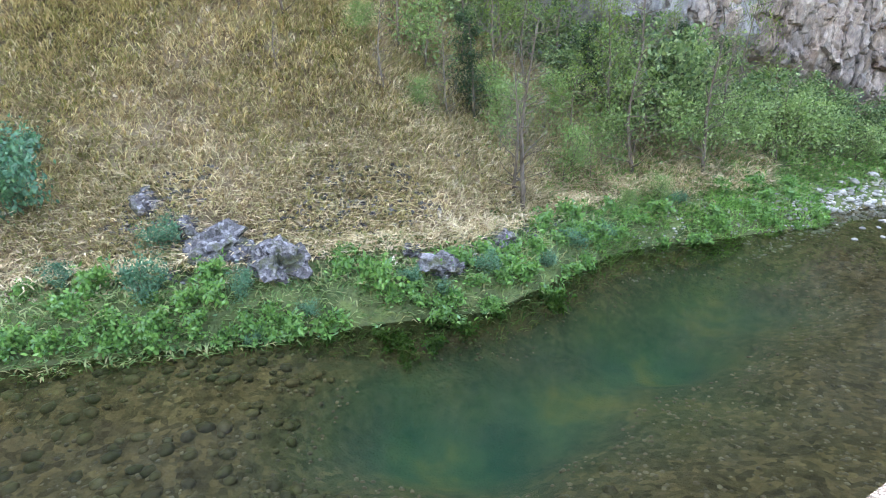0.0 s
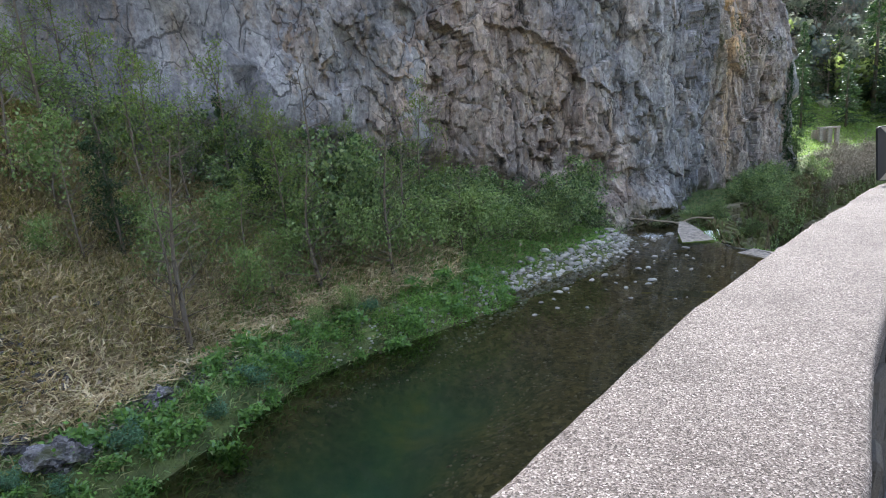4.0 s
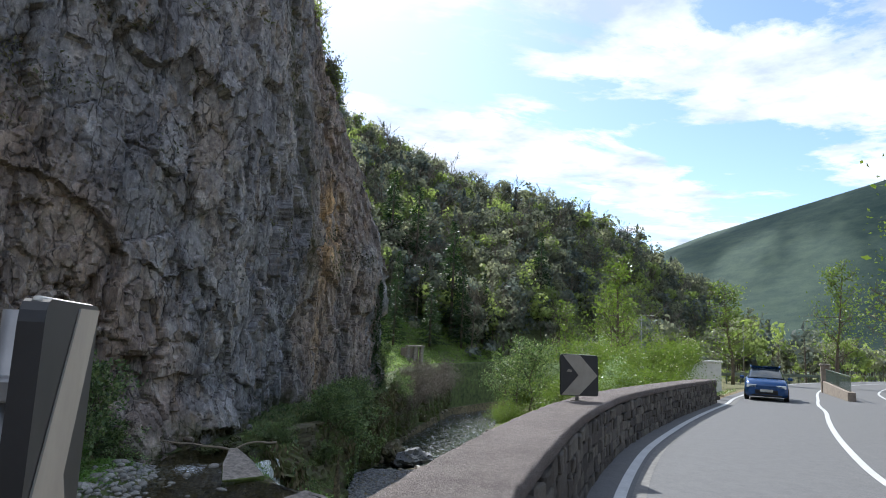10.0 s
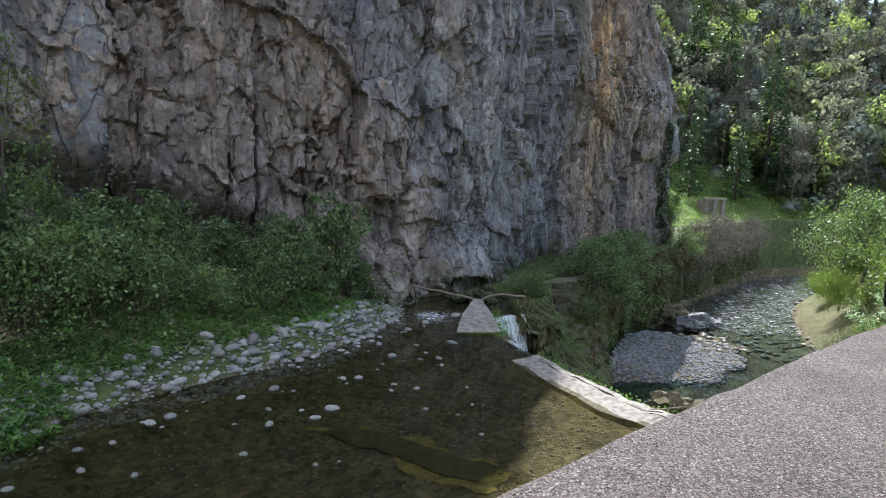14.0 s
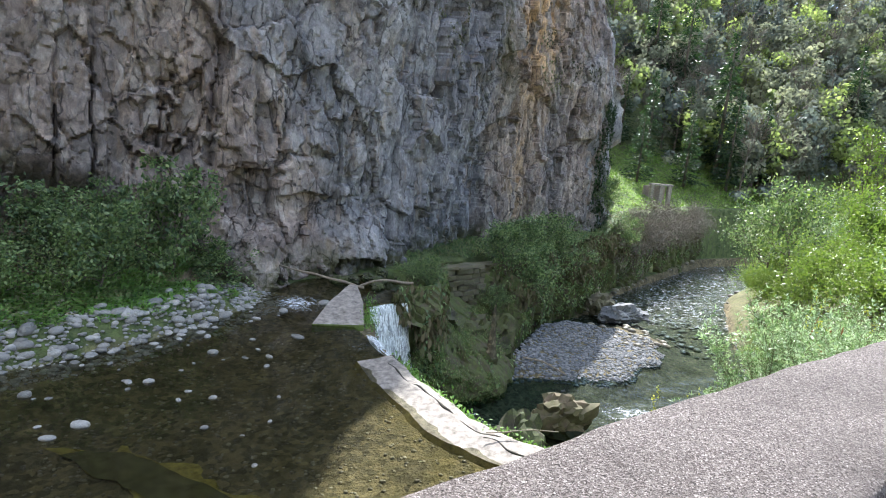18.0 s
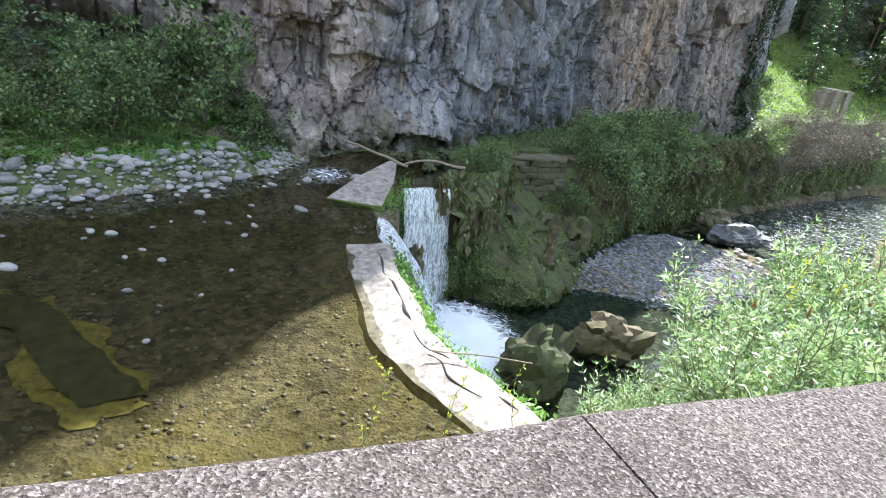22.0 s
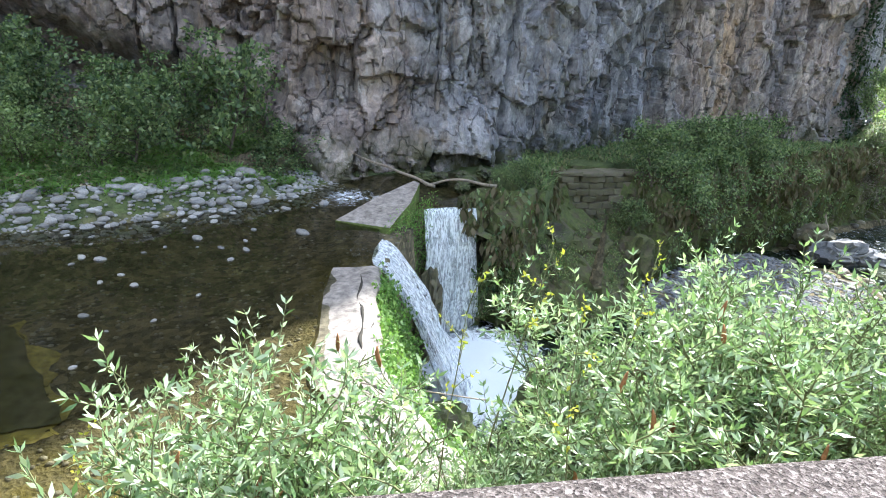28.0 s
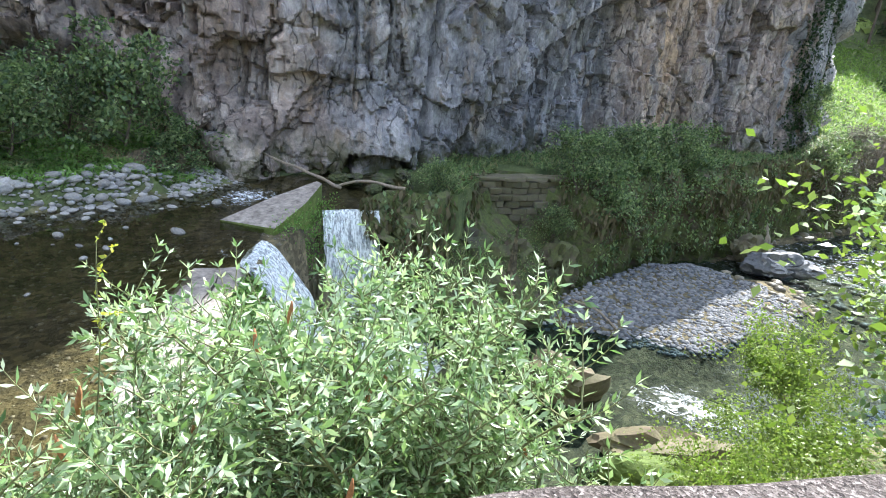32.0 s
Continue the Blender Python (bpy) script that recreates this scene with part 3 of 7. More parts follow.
PARAPET = [(-18.3, -25.5), (-13.2, -18.6), (-9.0, -12.4), (-7.34, -9.15), (-6.9, -8.4), (-6.42, -7.6), (-5.99, -6.93), (-5.48, -6.18), (-4.93, -5.38), (-4.369, -4.5), (-3.832, -3.75), (-3.283, -3.0), (-2.725, -2.25), (-2.1, -1.45), (-0.77, 0.26), (1.2, 2.38), (3.0, 4.12), (4.6, 5.55), (6.1, 6.78), (7.9, 8.14), (9.5, 9.22), (11.75, 10.63), (13.8, 11.87), (16.2, 13.27), (19.0, 14.85), (21.7, 16.35)]
LEFT_BANK = [(-90, -75), (-50, -34), (-34, -16), (-20.4, -3.7), (-16.9, -0.5), (-12.0, 3.9), (-10.2, 9.5), (-9.0, 11.2), (-7.1, 12.9), (-4.5, 15.9), (-3.9, 18.0), (-1.6, 20.6), (1.3, 23.8), (2.7, 26.6), (3.7, 29.2), (3.2, 31.2), (6.2, 34.6), (8.4, 34.6), (9.3, 31.7), (11.2, 32.0), (13.2, 33.6), (14.9, 36.8), (17.8, 42.4), (21.5, 46.5), (25.5, 53.0), (32, 61), (47, 78), (75, 92), (130, 110), (260, 140)]
RIGHT_BANK = [(-80, -90), (-42, -48), (-14.5, -12.5), (-9.5, -5.5), (-5.8, -1.2), (-2.2, 2.4), (1.5, 6.6), (5.0, 10.2), (8.6, 13.0), (12.0, 15.0), (13.4, 17.8), (15.0, 21.6), (17.8, 24.6), (21.5, 28.0), (26.0, 33.0), (31.0, 43.0), (37.5, 55.0), (53, 71), (80, 82), (133, 98), (262, 128)]
DAM = [(13.6, 15.9), (11.75, 17.95), (10.15, 19.35), (8.95, 21.5), (8.0, 23.75), (7.7, 25.6), (7.4, 27.5), (7.2, 30.2), (8.7, 30.9)]


def road_z(x, y):
    return -0.1485 - 0.0202 * x - 0.0193 * y


def top_z(x, y):
    return 0.7515 - 0.0202 * x - 0.0193 * y


def smooth(a, b, v):
    t = np.clip((v - a) / (b - a), 0, 1)
    return t * t * (3 - 2 * t)


def land(x, y):
    """Height of the ground, with weights for the river bed, deep water and greenery, at plan points."""
    shape = np.shape(x)
    x, y = np.ravel(x).astype(float), np.ravel(y).astype(float)
    p = np.stack([x, y, 0 * x], 1)
    dl, sl = side_of(x, y, LEFT_BANK)
    dr, sr = side_of(x, y, RIGHT_BANK)
    dr = -dr
    dp, sp = side_of(x, y, PARAPET + [(28.6, 20.4), (48.0, 30.5), (75.0, 41.0), (120.0, 55.0), (260.0, 90.0)])
    below, _ = side_of(x, y, DAM)
    low = ((below < -0.45) & (y > 10) & (x > 7.0)) | (x > 13.5) & (y > 17) & (dl < 0.0) | (x > 13.4) & (y > 16.5)
    r, az = np.hypot(x, y), np.degrees(np.arctan2(x, y))
    rough = 0.34 * fbm(p * 0.8, 4, 3) + 0.5 * fbm(p * 0.13, 3, 5)
    # river bed
    mid = np.minimum(-dl, -dr)
    off, run = side_of(x, y, [(-15.5, -1.6), (-13.2, -0.6), (-11.0, 0.9), (-9.2, 4.2), (-7.4, 8.6), (-5.2, 13.0), (-3.0, 16.0)])
    hole = np.exp(-((off / (2.5 + 0.6 * fbm(p * 0.35, 3, 41))) ** 2)) * smooth(0, 4, run) * (1 - smooth(14, 21, run)) * (0.8 + 0.3 * fbm(p * 0.5, 3, 42))
    depth = 0.12 + 0.42 * smooth(0, 3.0, mid) + 1.5 * hole + 0.10 * fbm(p * 0.9, 3, 8)
    depth = depth * np.where((below > -0.5) & (y < 27.8) & (x > 4), 0.22 + 0.78 * smooth(0.6, 3.6, below), 1.0)
    bed = np.where(low, LOW_Z - 0.028 * np.clip(y - 36, 0, 200), POOL_Z) - np.clip(depth, 0.05, 3)
    u, v = (x - 20.0) * 0.74 + (y - 39.4) * 0.67, -(x - 20.0) * 0.67 + (y - 39.4) * 0.74
    bed = bed + 0.64 * (1 - smooth(0.72, 1.2, np.hypot(u / 7.8, v / 4.6) + 0.22 * fbm(p * 0.45, 3, 51)))
    # left side: a low green bank, then the steep grass slope; level terrace at the foot of the cliff
    slope_on = 1 - smooth(13.0, 25.0, y)
    first = 0.55 * smooth(0, 0.7, dl) + 0.16 * dl
    hillside = 0.55 * smooth(0, 0.8, dl) + 0.30 * np.clip(dl, 0, 2.6) + 0.80 * np.clip(dl - 2.6, 0, 60)
    first = np.where((x > 1.0) & (y > 28), 0.12 * smooth(0, 0.7, dl) + 0.04 * dl, first)
    left = POOL_Z + first * (1 - slope_on) + hillside * slope_on + rough * smooth(0.5, 3, dl) * np.where((x > 1.0) & (y > 28), 0.3, 1.0)
    after = smooth(8.6, 10.0, x) * (y > 25)
    left = np.where((x > 8.4) & (y > 25) & (dl > 0.9), np.where((x > 10.9) & (x < 15.2) & (dl < 3.2), -8.9, -4.85 + 0.02 * dl + 0.3 * rough), left)
    # hills beyond the end of the cliff
    el = np.interp(az, [-180, 0, 12, 21.8, 30, 38, 47.8, 53.4, 60, 75, 180], [26, 26, 23, 18.0, 14.5, 11.5, 7.5, 3.0, -0.6, -0.6, 0])
    cap = 1.5 + r * np.tan(np.radians(el)) + 2.0 * fbm(p * 0.03, 3, 9)
    bench = 1.0 + 15.0 * (1 - smooth(31, 37, az))
    rise = -3.4 + 0.42 * np.clip(dl - 3.0, 0, bench) + (0.90 + 0.5 * smooth(34, 42, az)) * np.clip(dl - 3.0 - bench, 0, 400) + rough * np.where(dl < 3.0 + bench, 0.5, 1.5)
    hill = np.minimum(rise, np.minimum(cap, 1.5 + 165 * np.tan(np.radians(el)) + 0.05 * (r - 165)))
    behind = smooth(54, 62, y) * smooth(20, 29, x)
    left = left * (1 - behind) + np.maximum(hill, -4.6) * behind
    # right side: bank up to the wall, the road bench, the hillside above it
    bank = np.where(low, LOW_Z, POOL_Z) + 0.3 * smooth(0, 0.6, dr) + 0.28 * dr + rough * 0.6 * smooth(0, 2, dr)
    foot = top_z(x, y) - np.where(x > 7.5, 1.5, 4.3)
    bank = bank + (foot - bank) * smooth(0.2, 5.5 + 6.5 * smooth(8, 16, x), dr)
    road = road_z(x, y) - 0.03
    wall_in = smooth(-0.45, -0.20, -dp)
    right = bank * (1 - wall_in) + road * wall_in
    right = right + 0.2 * np.clip(-dp - 9.6, 0, 60) * (r < 600)
    sheer = (x > 8.4) & (y > 25) & (dl <= 0.9)
    z = np.where(sheer & (dl > -0.3), LOW_Z - 0.3, np.where(dl > 0, left, np.where(dr > 0, right, bed)))
    near_l = smooth(-0.5, 0.35, dl)
    z = np.where((np.abs(dl) < 0.5) & (dl < 0.35) & ~((x > 8.4) & (y > 25)), bed * (1 - near_l) + left * near_l, z)
    # the far valley and mountains
    el2 = np.interp(az, [-180, 30, 40, 47.8, 56.6, 63, 75, 110, 180], [16, 9, 6.3, 7.3, 9.9, 12.2, 15, 12, 16])
    mountain = 1.5 + 1000 * np.tan(np.radians(el2)) * smooth(330, 1000, r) + 14 * fbm(p * 0.006, 5, 4) * smooth(300, 700, r) + 0.05 * np.clip(r - 1000, 0, 4000)
    z = np.where(r > 260, np.maximum(mountain - 4, np.where(r < 420, z * (1 - smooth(260, 420, r)), -1e9)), z)
    inside = (dl < 0.1) & (dr < 0.1)
    inside = inside & ~((x > 1.0) & (x < 8.6) & (y > 28) & (dl > 0))
    inside = np.where((y < 12.5) & (x < -8.5), (dl < -0.3) & (dr < 0.1), inside)
    green = np.clip(smooth(-0.4, 0.1, dl) * np.where((x > 2.0) & (y > 25), 1.0, 1.0) * (1 - smooth(1.2, 3.0, dl + 0.8 * fbm(p * 0.6, 3, 2))) + behind * 0.9 + (x > 8.4) * (y > 30) * (dl > 0) * (x < 32) + (dr > 0.1) * (dp > 0) * 0.6, 0, 1)
    return z.reshape(shape), inside.astype(float).reshape(shape), np.clip(1.15 * hole, 0, 1).reshape(shape), green.reshape(shape), smooth(200, 280, r).reshape(shape)


def spread(lo, hi, step, far_lo, far_hi, grow=1.22):
    mid = np.arange(lo, hi + 1e-6, step)
    out, d = [], step
    v = hi
    while v < far_hi:
        d *= grow
        v += d
        out.append(v)
    back, d, v = [], step, lo
    while v > far_lo:
        d *= grow
        v -= d
        back.append(v)
    return np.r_[back[::-1], mid, out]


def weights(me, **values):
    for name, v in values.items():
        a = me.attributes.new(name, "FLOAT", "POINT")
        a.data.foreach_set("value", np.ravel(v).astype(np.float32))


gx, gy = spread(-26, 62, 0.38, -3800, 3800), spread(-16, 94, 0.38, -3800, 3800)
GX, GY = np.meshgrid(gx, gy)
gz, g_bed, g_deep, g_green, g_far = land(GX, GY)
g_algae = np.exp(-((side_of(GX, GY, DAM[:5])[0].reshape(GX.shape) / 1.1) ** 2)) + np.exp(-(((GX - 6.9) / 0.9) ** 2 + ((GY - 15.7) / 0.8) ** 2)) + 0.55 * np.exp(-(((GX - 9.0) / 2.4) ** 2 + ((GY - 16.2) / 2.0) ** 2))
ground_geo = Geo().grid(np.stack([GX, GY, gz], -1))
ground_mesh = ground_geo.mesh("ground", GROUND)
weights(ground_mesh, bed=g_bed, deep=g_deep, green=g_green, far=g_far, algae=np.clip(g_algae, 0, 1))
ground = thing("ground", "valley ground with leaf litter, river bed and green banks", "ground", kind="structure", data=ground_mesh)


def ground_at(x, y):
    return float(land(np.array([x]), np.array([y]))[0][0])


# ---- cliff ----
CLIFF_LINE = [(-60, -6), (-40, 8), (-24, 18.5), (-14.5, 24.2), (-7.6, 27.9), (-2.2, 31.2), (1.5, 32.6), (3.6, 33.7), (7.6, 36.0), (10.3, 39.6), (13.2, 45.2), (17.2, 51.0), (21.5, 54.4), (25.0, 56.2), (28.2, 60.5), (29.0, 68.0), (26.0, 80.0), (18.0, 100.0)]


def rock_face(name, line, step, z0, z1, zstep, amp, seed, recess=None, mat=None, smoothed=True):
    """A broken rock face above a plan line, thrown out along the line's right side."""
    c = spline(line, step)
    zs = np.arange(z0, min(z1, 13.0) + 1e-6, zstep)
    if z1 > 13.0:
        zs = np.concatenate([zs, np.arange(13.0 + 2.2 * zstep, z1 + 1e-6, 2.2 * zstep)])
    n = normals_2d(c)
    Z, _ = np.meshgrid(zs, c[:, 0], indexing="ij")
    base = np.stack([np.broadcast_to(c[:, 0], Z.shape), np.broadcast_to(c[:, 1], Z.shape), Z], -1)
    p = base.reshape(-1, 3)
    nn = np.broadcast_to(n, (*Z.shape, 2)).reshape(-1, 2)
    bend = np.stack([fbm(p * 0.7, 3, 1), fbm(p * 0.7, 3, 2), fbm(p * 0.7, 3, 3)], 1)
    wide = np.stack([fbm(p * 0.22, 3, 61), fbm(p * 0.22, 3, 62), fbm(p * 0.22, 3, 63)], 1)
    bend = bend + 0.22 * np.stack([fbm(p * 3.1, 2, 71), fbm(p * 3.1, 2, 72), fbm(p * 3.1, 2, 73)], 1)
    v1, e1 = facets((p + 2.2 * wide + 0.5 * bend) * (0.17, 0.17, 0.11), seed)
    v2, e2 = facets((p + 0.5 * bend) * (0.42, 0.42, 0.24), seed + 11, 0.5)
    v3, e3 = facets((p + 0.3 * bend) * (1.05, 1.05, 0.55), seed + 23, 0.5)
    v4, e4 = facets((p + 0.15 * bend) * (2.6, 2.6, 1.4), seed + 41, 0.5)
    flute = np.abs(vnoise(np.stack([p[:, 0] * 0.8 + p[:, 1] * 0.45, 0 * p[:, 0], p[:, 2] * 0.07], 1) + 0.2 * bend, seed + 7))
    flute_on = 0.2 + 0.8 * smooth(0.0, 0.5, vnoise(p * 0.12, seed + 8) + smooth(10, 14, p[:, 0]))
    push = amp * (0.80 * v1 + 0.72 * v2 + 0.36 * v3 + 0.16 * v4 - 0.15 * smooth(0.05, 0.0, e2) - 0.05 * smooth(0.06, 0.0, e3) - 0.40 * flute_on * smooth(0.16, 0.0, flute) + 0.6 * fbm(p * 0.09, 3, seed) + 0.05 * fbm(p * (2.2, 2.2, 1.2), 3, seed + 5))
    if recess is not None:
        push = push + recess(p)
    q = p.copy()
    q[:, :2] += nn * push[:, None]
    return q.reshape(*Z.shape, 3), p


def cliff_recess(p):
    x, z = p[:, 0], p[:, 2]
    edge = np.interp(x, [-40, -12, -7, -2.5, -0.6, 1.0, 1.9, 2.3], [6, 2.0, 0.4, -1.6, -2.9, -3.9, -4.8, -6.8])
    under = -3.0 * smooth(-0.8, 3.2, edge - z) * smooth(-30, -12, x) - 0.5 * smooth(0, 1.0, edge - z)
    foot = np.interp(x, [0.5, 1.8, 2.6, 4.5, 6.5, 8.2], [0.0, 1.5, 1.7, 1.4, 0.9, 0.2]) * smooth(-1.6, -5.0, z)
    roof = np.interp(x, [5.4, 5.8, 6.6, 7.7, 7.95], [-5.2, -4.25, -4.1, -4.45, -5.2])
    slot = -0.9 * smooth(0, 0.12, roof - z) * smooth(5.3, 5.7, x) * (1 - smooth(7.8, 8.0, x))
    notch = np.interp(x, [8.7, 10.0, 11.2, 13.2, 16], [-4.6, -2.4, -0.3, 2.4, 4.2])
    step_back = -1.5 * smooth(0, 0.7, notch - z) * smooth(8.6, 9.4, x) * (1 - smooth(14.0, 17.5, x))
    lean = -0.10 * np.clip(z - 6, 0, 99) * smooth(13, 20, x) - 0.05 * np.clip(z - 12, 0, 99)
    ledge = np.interp(x, [1.6, 2.7, 3.3, 4.2, 5.5, 6.2, 7.2], [-0.6, -1.25, -1.45, -1.2, -1.5, -1.35, -1.7])
    bulge = -0.34 * smooth(0, 0.10, ledge - z) * (1 - smooth(0.3, 2.4, ledge - z)) * smooth(1.2, 2.0, x) * (1 - smooth(6.6, 7.6, x))
    split = -0.5 * np.exp(-(((x - 8.35 - 0.05 * z) / 0.10) ** 2)) * (1 - smooth(2, 5, z)) - 0.4 * np.exp(-(((x - 6.3 + 0.03 * z) / 0.09) ** 2)) * (1 - smooth(0, 2, np.abs(z + 0.6)))
    rib = bulge + split + 0.7 * np.exp(-(((x - 15.6 + 0.06 * z) / 1.0) ** 2))
    crown = -0.6 * np.clip(z - 30, 0, 99)
    return under + foot + slot + step_back + lean + rib + crown


def crest(q):
    """Lay the rock back into a slope above the skyline of the cliff."""
    shape = q.shape
    q = q.reshape(-1, 3).copy()
    top = np.interp(q[:, 0], [-14, 8, 13, 16.3, 20.5, 25, 29], [38, 36, 33, 29, 22, 14, 6]) + 1.2 * fbm(q * 0.25, 3, 77)
    over = np.clip(q[:, 2] - top, 0, 99)
    q[:, 2] -= 0.8 * over
    q[:, 0] -= 0.45 * over
    q[:, 1] += 0.75 * over
    return q.reshape(shape)


cliff_pts, cliff_base = rock_face("cliff", CLIFF_LINE[3:-3], 0.085, -6.5, 40, 0.085, 1.0, 5, cliff_recess)
back = smooth(19.0, 27.0, cliff_base[:, 0])[:, None] * np.clip(cliff_base[:, 2:3] - 2, 0, 99) * np.array([[-0.03, -0.01, 0.0]])
cliff_pts = crest(cliff_pts + back.reshape(cliff_pts.shape))
cliff_geo = Geo().grid(cliff_pts[:, ::-1])
cliff_mesh = cliff_geo.mesh("cliff", CLIFF)
cliff_mesh.set_sharp_from_angle(angle=radians(30))
cp = cliff_pts[:, ::-1].reshape(-1, 3)
ochre = np.exp(-(((cp[:, 0] - 18.6) / 1.6) ** 2 + ((cp[:, 2] - 11.0) / 3.2) ** 2)) * 2.0
ochre = np.clip(ochre + 0.45 * np.exp(-(((cp[:, 0] - 17.4) / 1.2) ** 2)) * (cp[:, 2] < 9), 0, 1)
mossy = np.clip(smooth(-3.0, -4.6, cp[:, 2]) + 0.8 * np.exp(-(((cp[:, 0] - 15.3 + 0.22 * (cp[:, 2] - 6)) / 1.1) ** 2)) * smooth(2, 8, cp[:, 2]), 0, 1)
tan_right = np.interp(cp[:, 2], [-5, -2, 0, 3, 6, 9, 14], [6.5, 5.4, 4.6, 3.2, 1.0, -1.5, -6])
tan_left = np.interp(cp[:, 2], [-5, 0, 3, 6, 9], [-6, -11.0, -11, -10, -8])
tan = np.clip((tan_right - cp[:, 0]) / 4.0 + 0.5, 0, 0.92) * np.clip((cp[:, 0] - tan_left) / 4.0 + 0.4, 0, 1)
tan = np.maximum(tan, 0.62 * smooth(13.2, 15.0, cp[:, 0]))
tan = np.maximum(tan, 0.5 * smooth(-9.5, -11, cp[:, 0]))
weights(cliff_mesh, ochre=ochre, moss=mossy, tan=tan)
cliff = thing("cliff", "tall grey and tan limestone cliff over the river", "cliff", kind="structure", data=cliff_mesh)

side_pts, _ = rock_face("cliff_side", CLIFF_LINE[-5:], 0.8, -6.5, 40, 0.8, 1.0, 5, cliff_recess)
side_pts = crest(side_pts + np.clip(side_pts[..., 2:3] - 2, 0, 99) * np.array([-0.03, 0.0, 0.0]))
part("cliff_return", Geo().grid(side_pts[:, ::-1]).mesh("cliff_return", CLIFF), None, cliff)
far_pts, _ = rock_face("cliff_far", CLIFF_LINE[:5], 0.8, -6.5, 40, 0.8, 1.0, 5, cliff_recess)
part("cliff_upstream", Geo().grid(far_pts[:, ::-1]).mesh("cliff_upstream", CLIFF), None, cliff)
lid = [(x - 3, y + 4, float(np.interp(x, [-14, 8, 13, 16.3, 20.5, 25, 29], [36, 34, 31, 27, 20, 12, 4]))) for x, y in CLIFF_LINE] + [(-40, 120, 40.0), (-120, 60, 40.0)]
part("cliff_top", Geo().add([(x - 4.0, y + 3.5, z) for x, y, z in lid], [tuple(range(len(lid)))]), GROUND, cliff)

# terrace edge: the mossy rock wall between the foot of the cliff and the lower river
TERRACE = [(9.1, 29.9), (9.3, 31.0), (10.2, 31.5), (11.6, 31.9), (13.2, 33.6), (14.9, 36.8), (17.8, 42.4), (21.5, 46.5), (25.5, 53.0), (32, 61), (47, 78)]
ter_pts, _ = rock_face("terrace", TERRACE, 0.15, -10.2, -4.6, 0.15, 0.8, 31, lambda p: 0.55 * np.exp(-(((p[:, 0] - 11.2) / 1.8) ** 2)) * smooth(-5.2, -7.0, p[:, 2]) * 0.9 - 0.5 * smooth(-5.6, -4.6, p[:, 2]) - 3.2 * smooth(-9.0, -5.6, p[:, 2]) * smooth(10.2, 11.4, p[:, 0]) * (1 - smooth(14.4, 15.8, p[:, 0])))
terrace = thing("terrace_rock", "mossy rock face dropping from the cliff terrace to the river", "rock face", kind="structure", data=Geo().grid(ter_pts[:, ::-1]).mesh("terrace_rock", TERRACE_ROCK, False))

# ---- water ----
def water_sheet(name, left, right, z, step, mat, label, foam):
    """Water between two bank lines, reaching a little under both banks."""
    a, b = spline(left, step), spline(right, step)
    m = max(len(a), len(b))
    a = np.stack([np.interp(np.linspace(0, 1, m), np.linspace(0, 1, len(a)), a[:, k]) for k in (0, 1)], 1)
    b = np.stack([np.interp(np.linspace(0, 1, m), np.linspace(0, 1, len(b)), b[:, k]) for k in (0, 1)], 1)
    t = np.linspace(-0.06, 1.06, 60)[None, :, None]
    xy = a[:, None] * (1 - t) + b[:, None] * t
    zz = np.full(xy.shape[:2], z) if not callable(z) else z(xy[..., 0], xy[..., 1])
    me = Geo().grid(np.concatenate([xy, zz[..., None]], -1)).mesh(name, mat)
    weights(me, foam=foam(xy[..., 0], xy[..., 1]))
    ob = thing(name, label, "water", kind="structure", data=me)
    ob.visible_shadow = False
    return ob


def pool_foam(x, y):
    run = np.exp(-(((x - 4.9) / 1.2) ** 2 + ((y - 29.4) / 1.5) ** 2)) * 0.48
    ripples = 0.2 * np.exp(-(((x - 4.4) / 2.6) ** 2 + ((y - 25.6) / 3.0) ** 2)) + 0.3 * np.exp(-(((x - 7.6) / 0.8) ** 2 + ((y - 24.8) / 0.8) ** 2))
    return np.clip(run + ripples, 0, 1)


def low_foam(x, y):
    fall = 1.15 * np.exp(-(((x - 10.4) / 2.2) ** 2 + ((y - 27.2) / 3.2) ** 2))
    riffle = 0.36 * smooth(40, 48, y) * (1 - smooth(90, 130, y)) + 0.5 * np.exp(-(((x - 19.5) / 3.0) ** 2 + ((y - 30.2) / 1.6) ** 2))
    return np.clip(fall + riffle, 0, 1)


pool_left = LEFT_BANK[1:15] + [(5.4, 34.2), (8.6, 34.8)]
pool_right = [(-42, -48), (-14.5, -12.5), (-9.5, -5.5), (-5.8, -1.2), (-2.2, 2.4), (1.5, 6.6), (5.0, 10.2), (8.6, 13.0), (12.4, 15.6), (11.4, 17.4), (9.9, 18.9), (8.5, 21.4), (7.75, 24.0), (7.7, 25.3), (6.9, 27.6), (7.2, 30.1), (8.4, 30.3), (9.0, 30.6)]
water_sheet("river_pool", pool_left, pool_right, POOL_Z, 0.5, WATER, "clear green-brown river pool above the weir", pool_foam)


def low_surface(x, y):
    boil = np.exp(-(((x - 9.7) / 1.8) ** 2 + ((y - 27.6) / 3.0) ** 2))
    q = np.stack([np.ravel(x), np.ravel(y), 0 * np.ravel(x)], 1)
    return LOW_Z - 0.028 * np.clip(y - 36, 0, 200) + 0.22 * boil + (0.05 + 0.22 * boil) * fbm(q * 1.6, 4, 12).reshape(np.shape(x))


low_left = [(8.0, 26.0), (8.6, 28.6), (9.0, 30.4), (11.2, 31.5), (13.2, 33.3), (14.9, 36.8), (17.8, 42.4), (21.5, 46.5), (25.5, 53.0), (32, 61), (47, 78), (75, 92)]
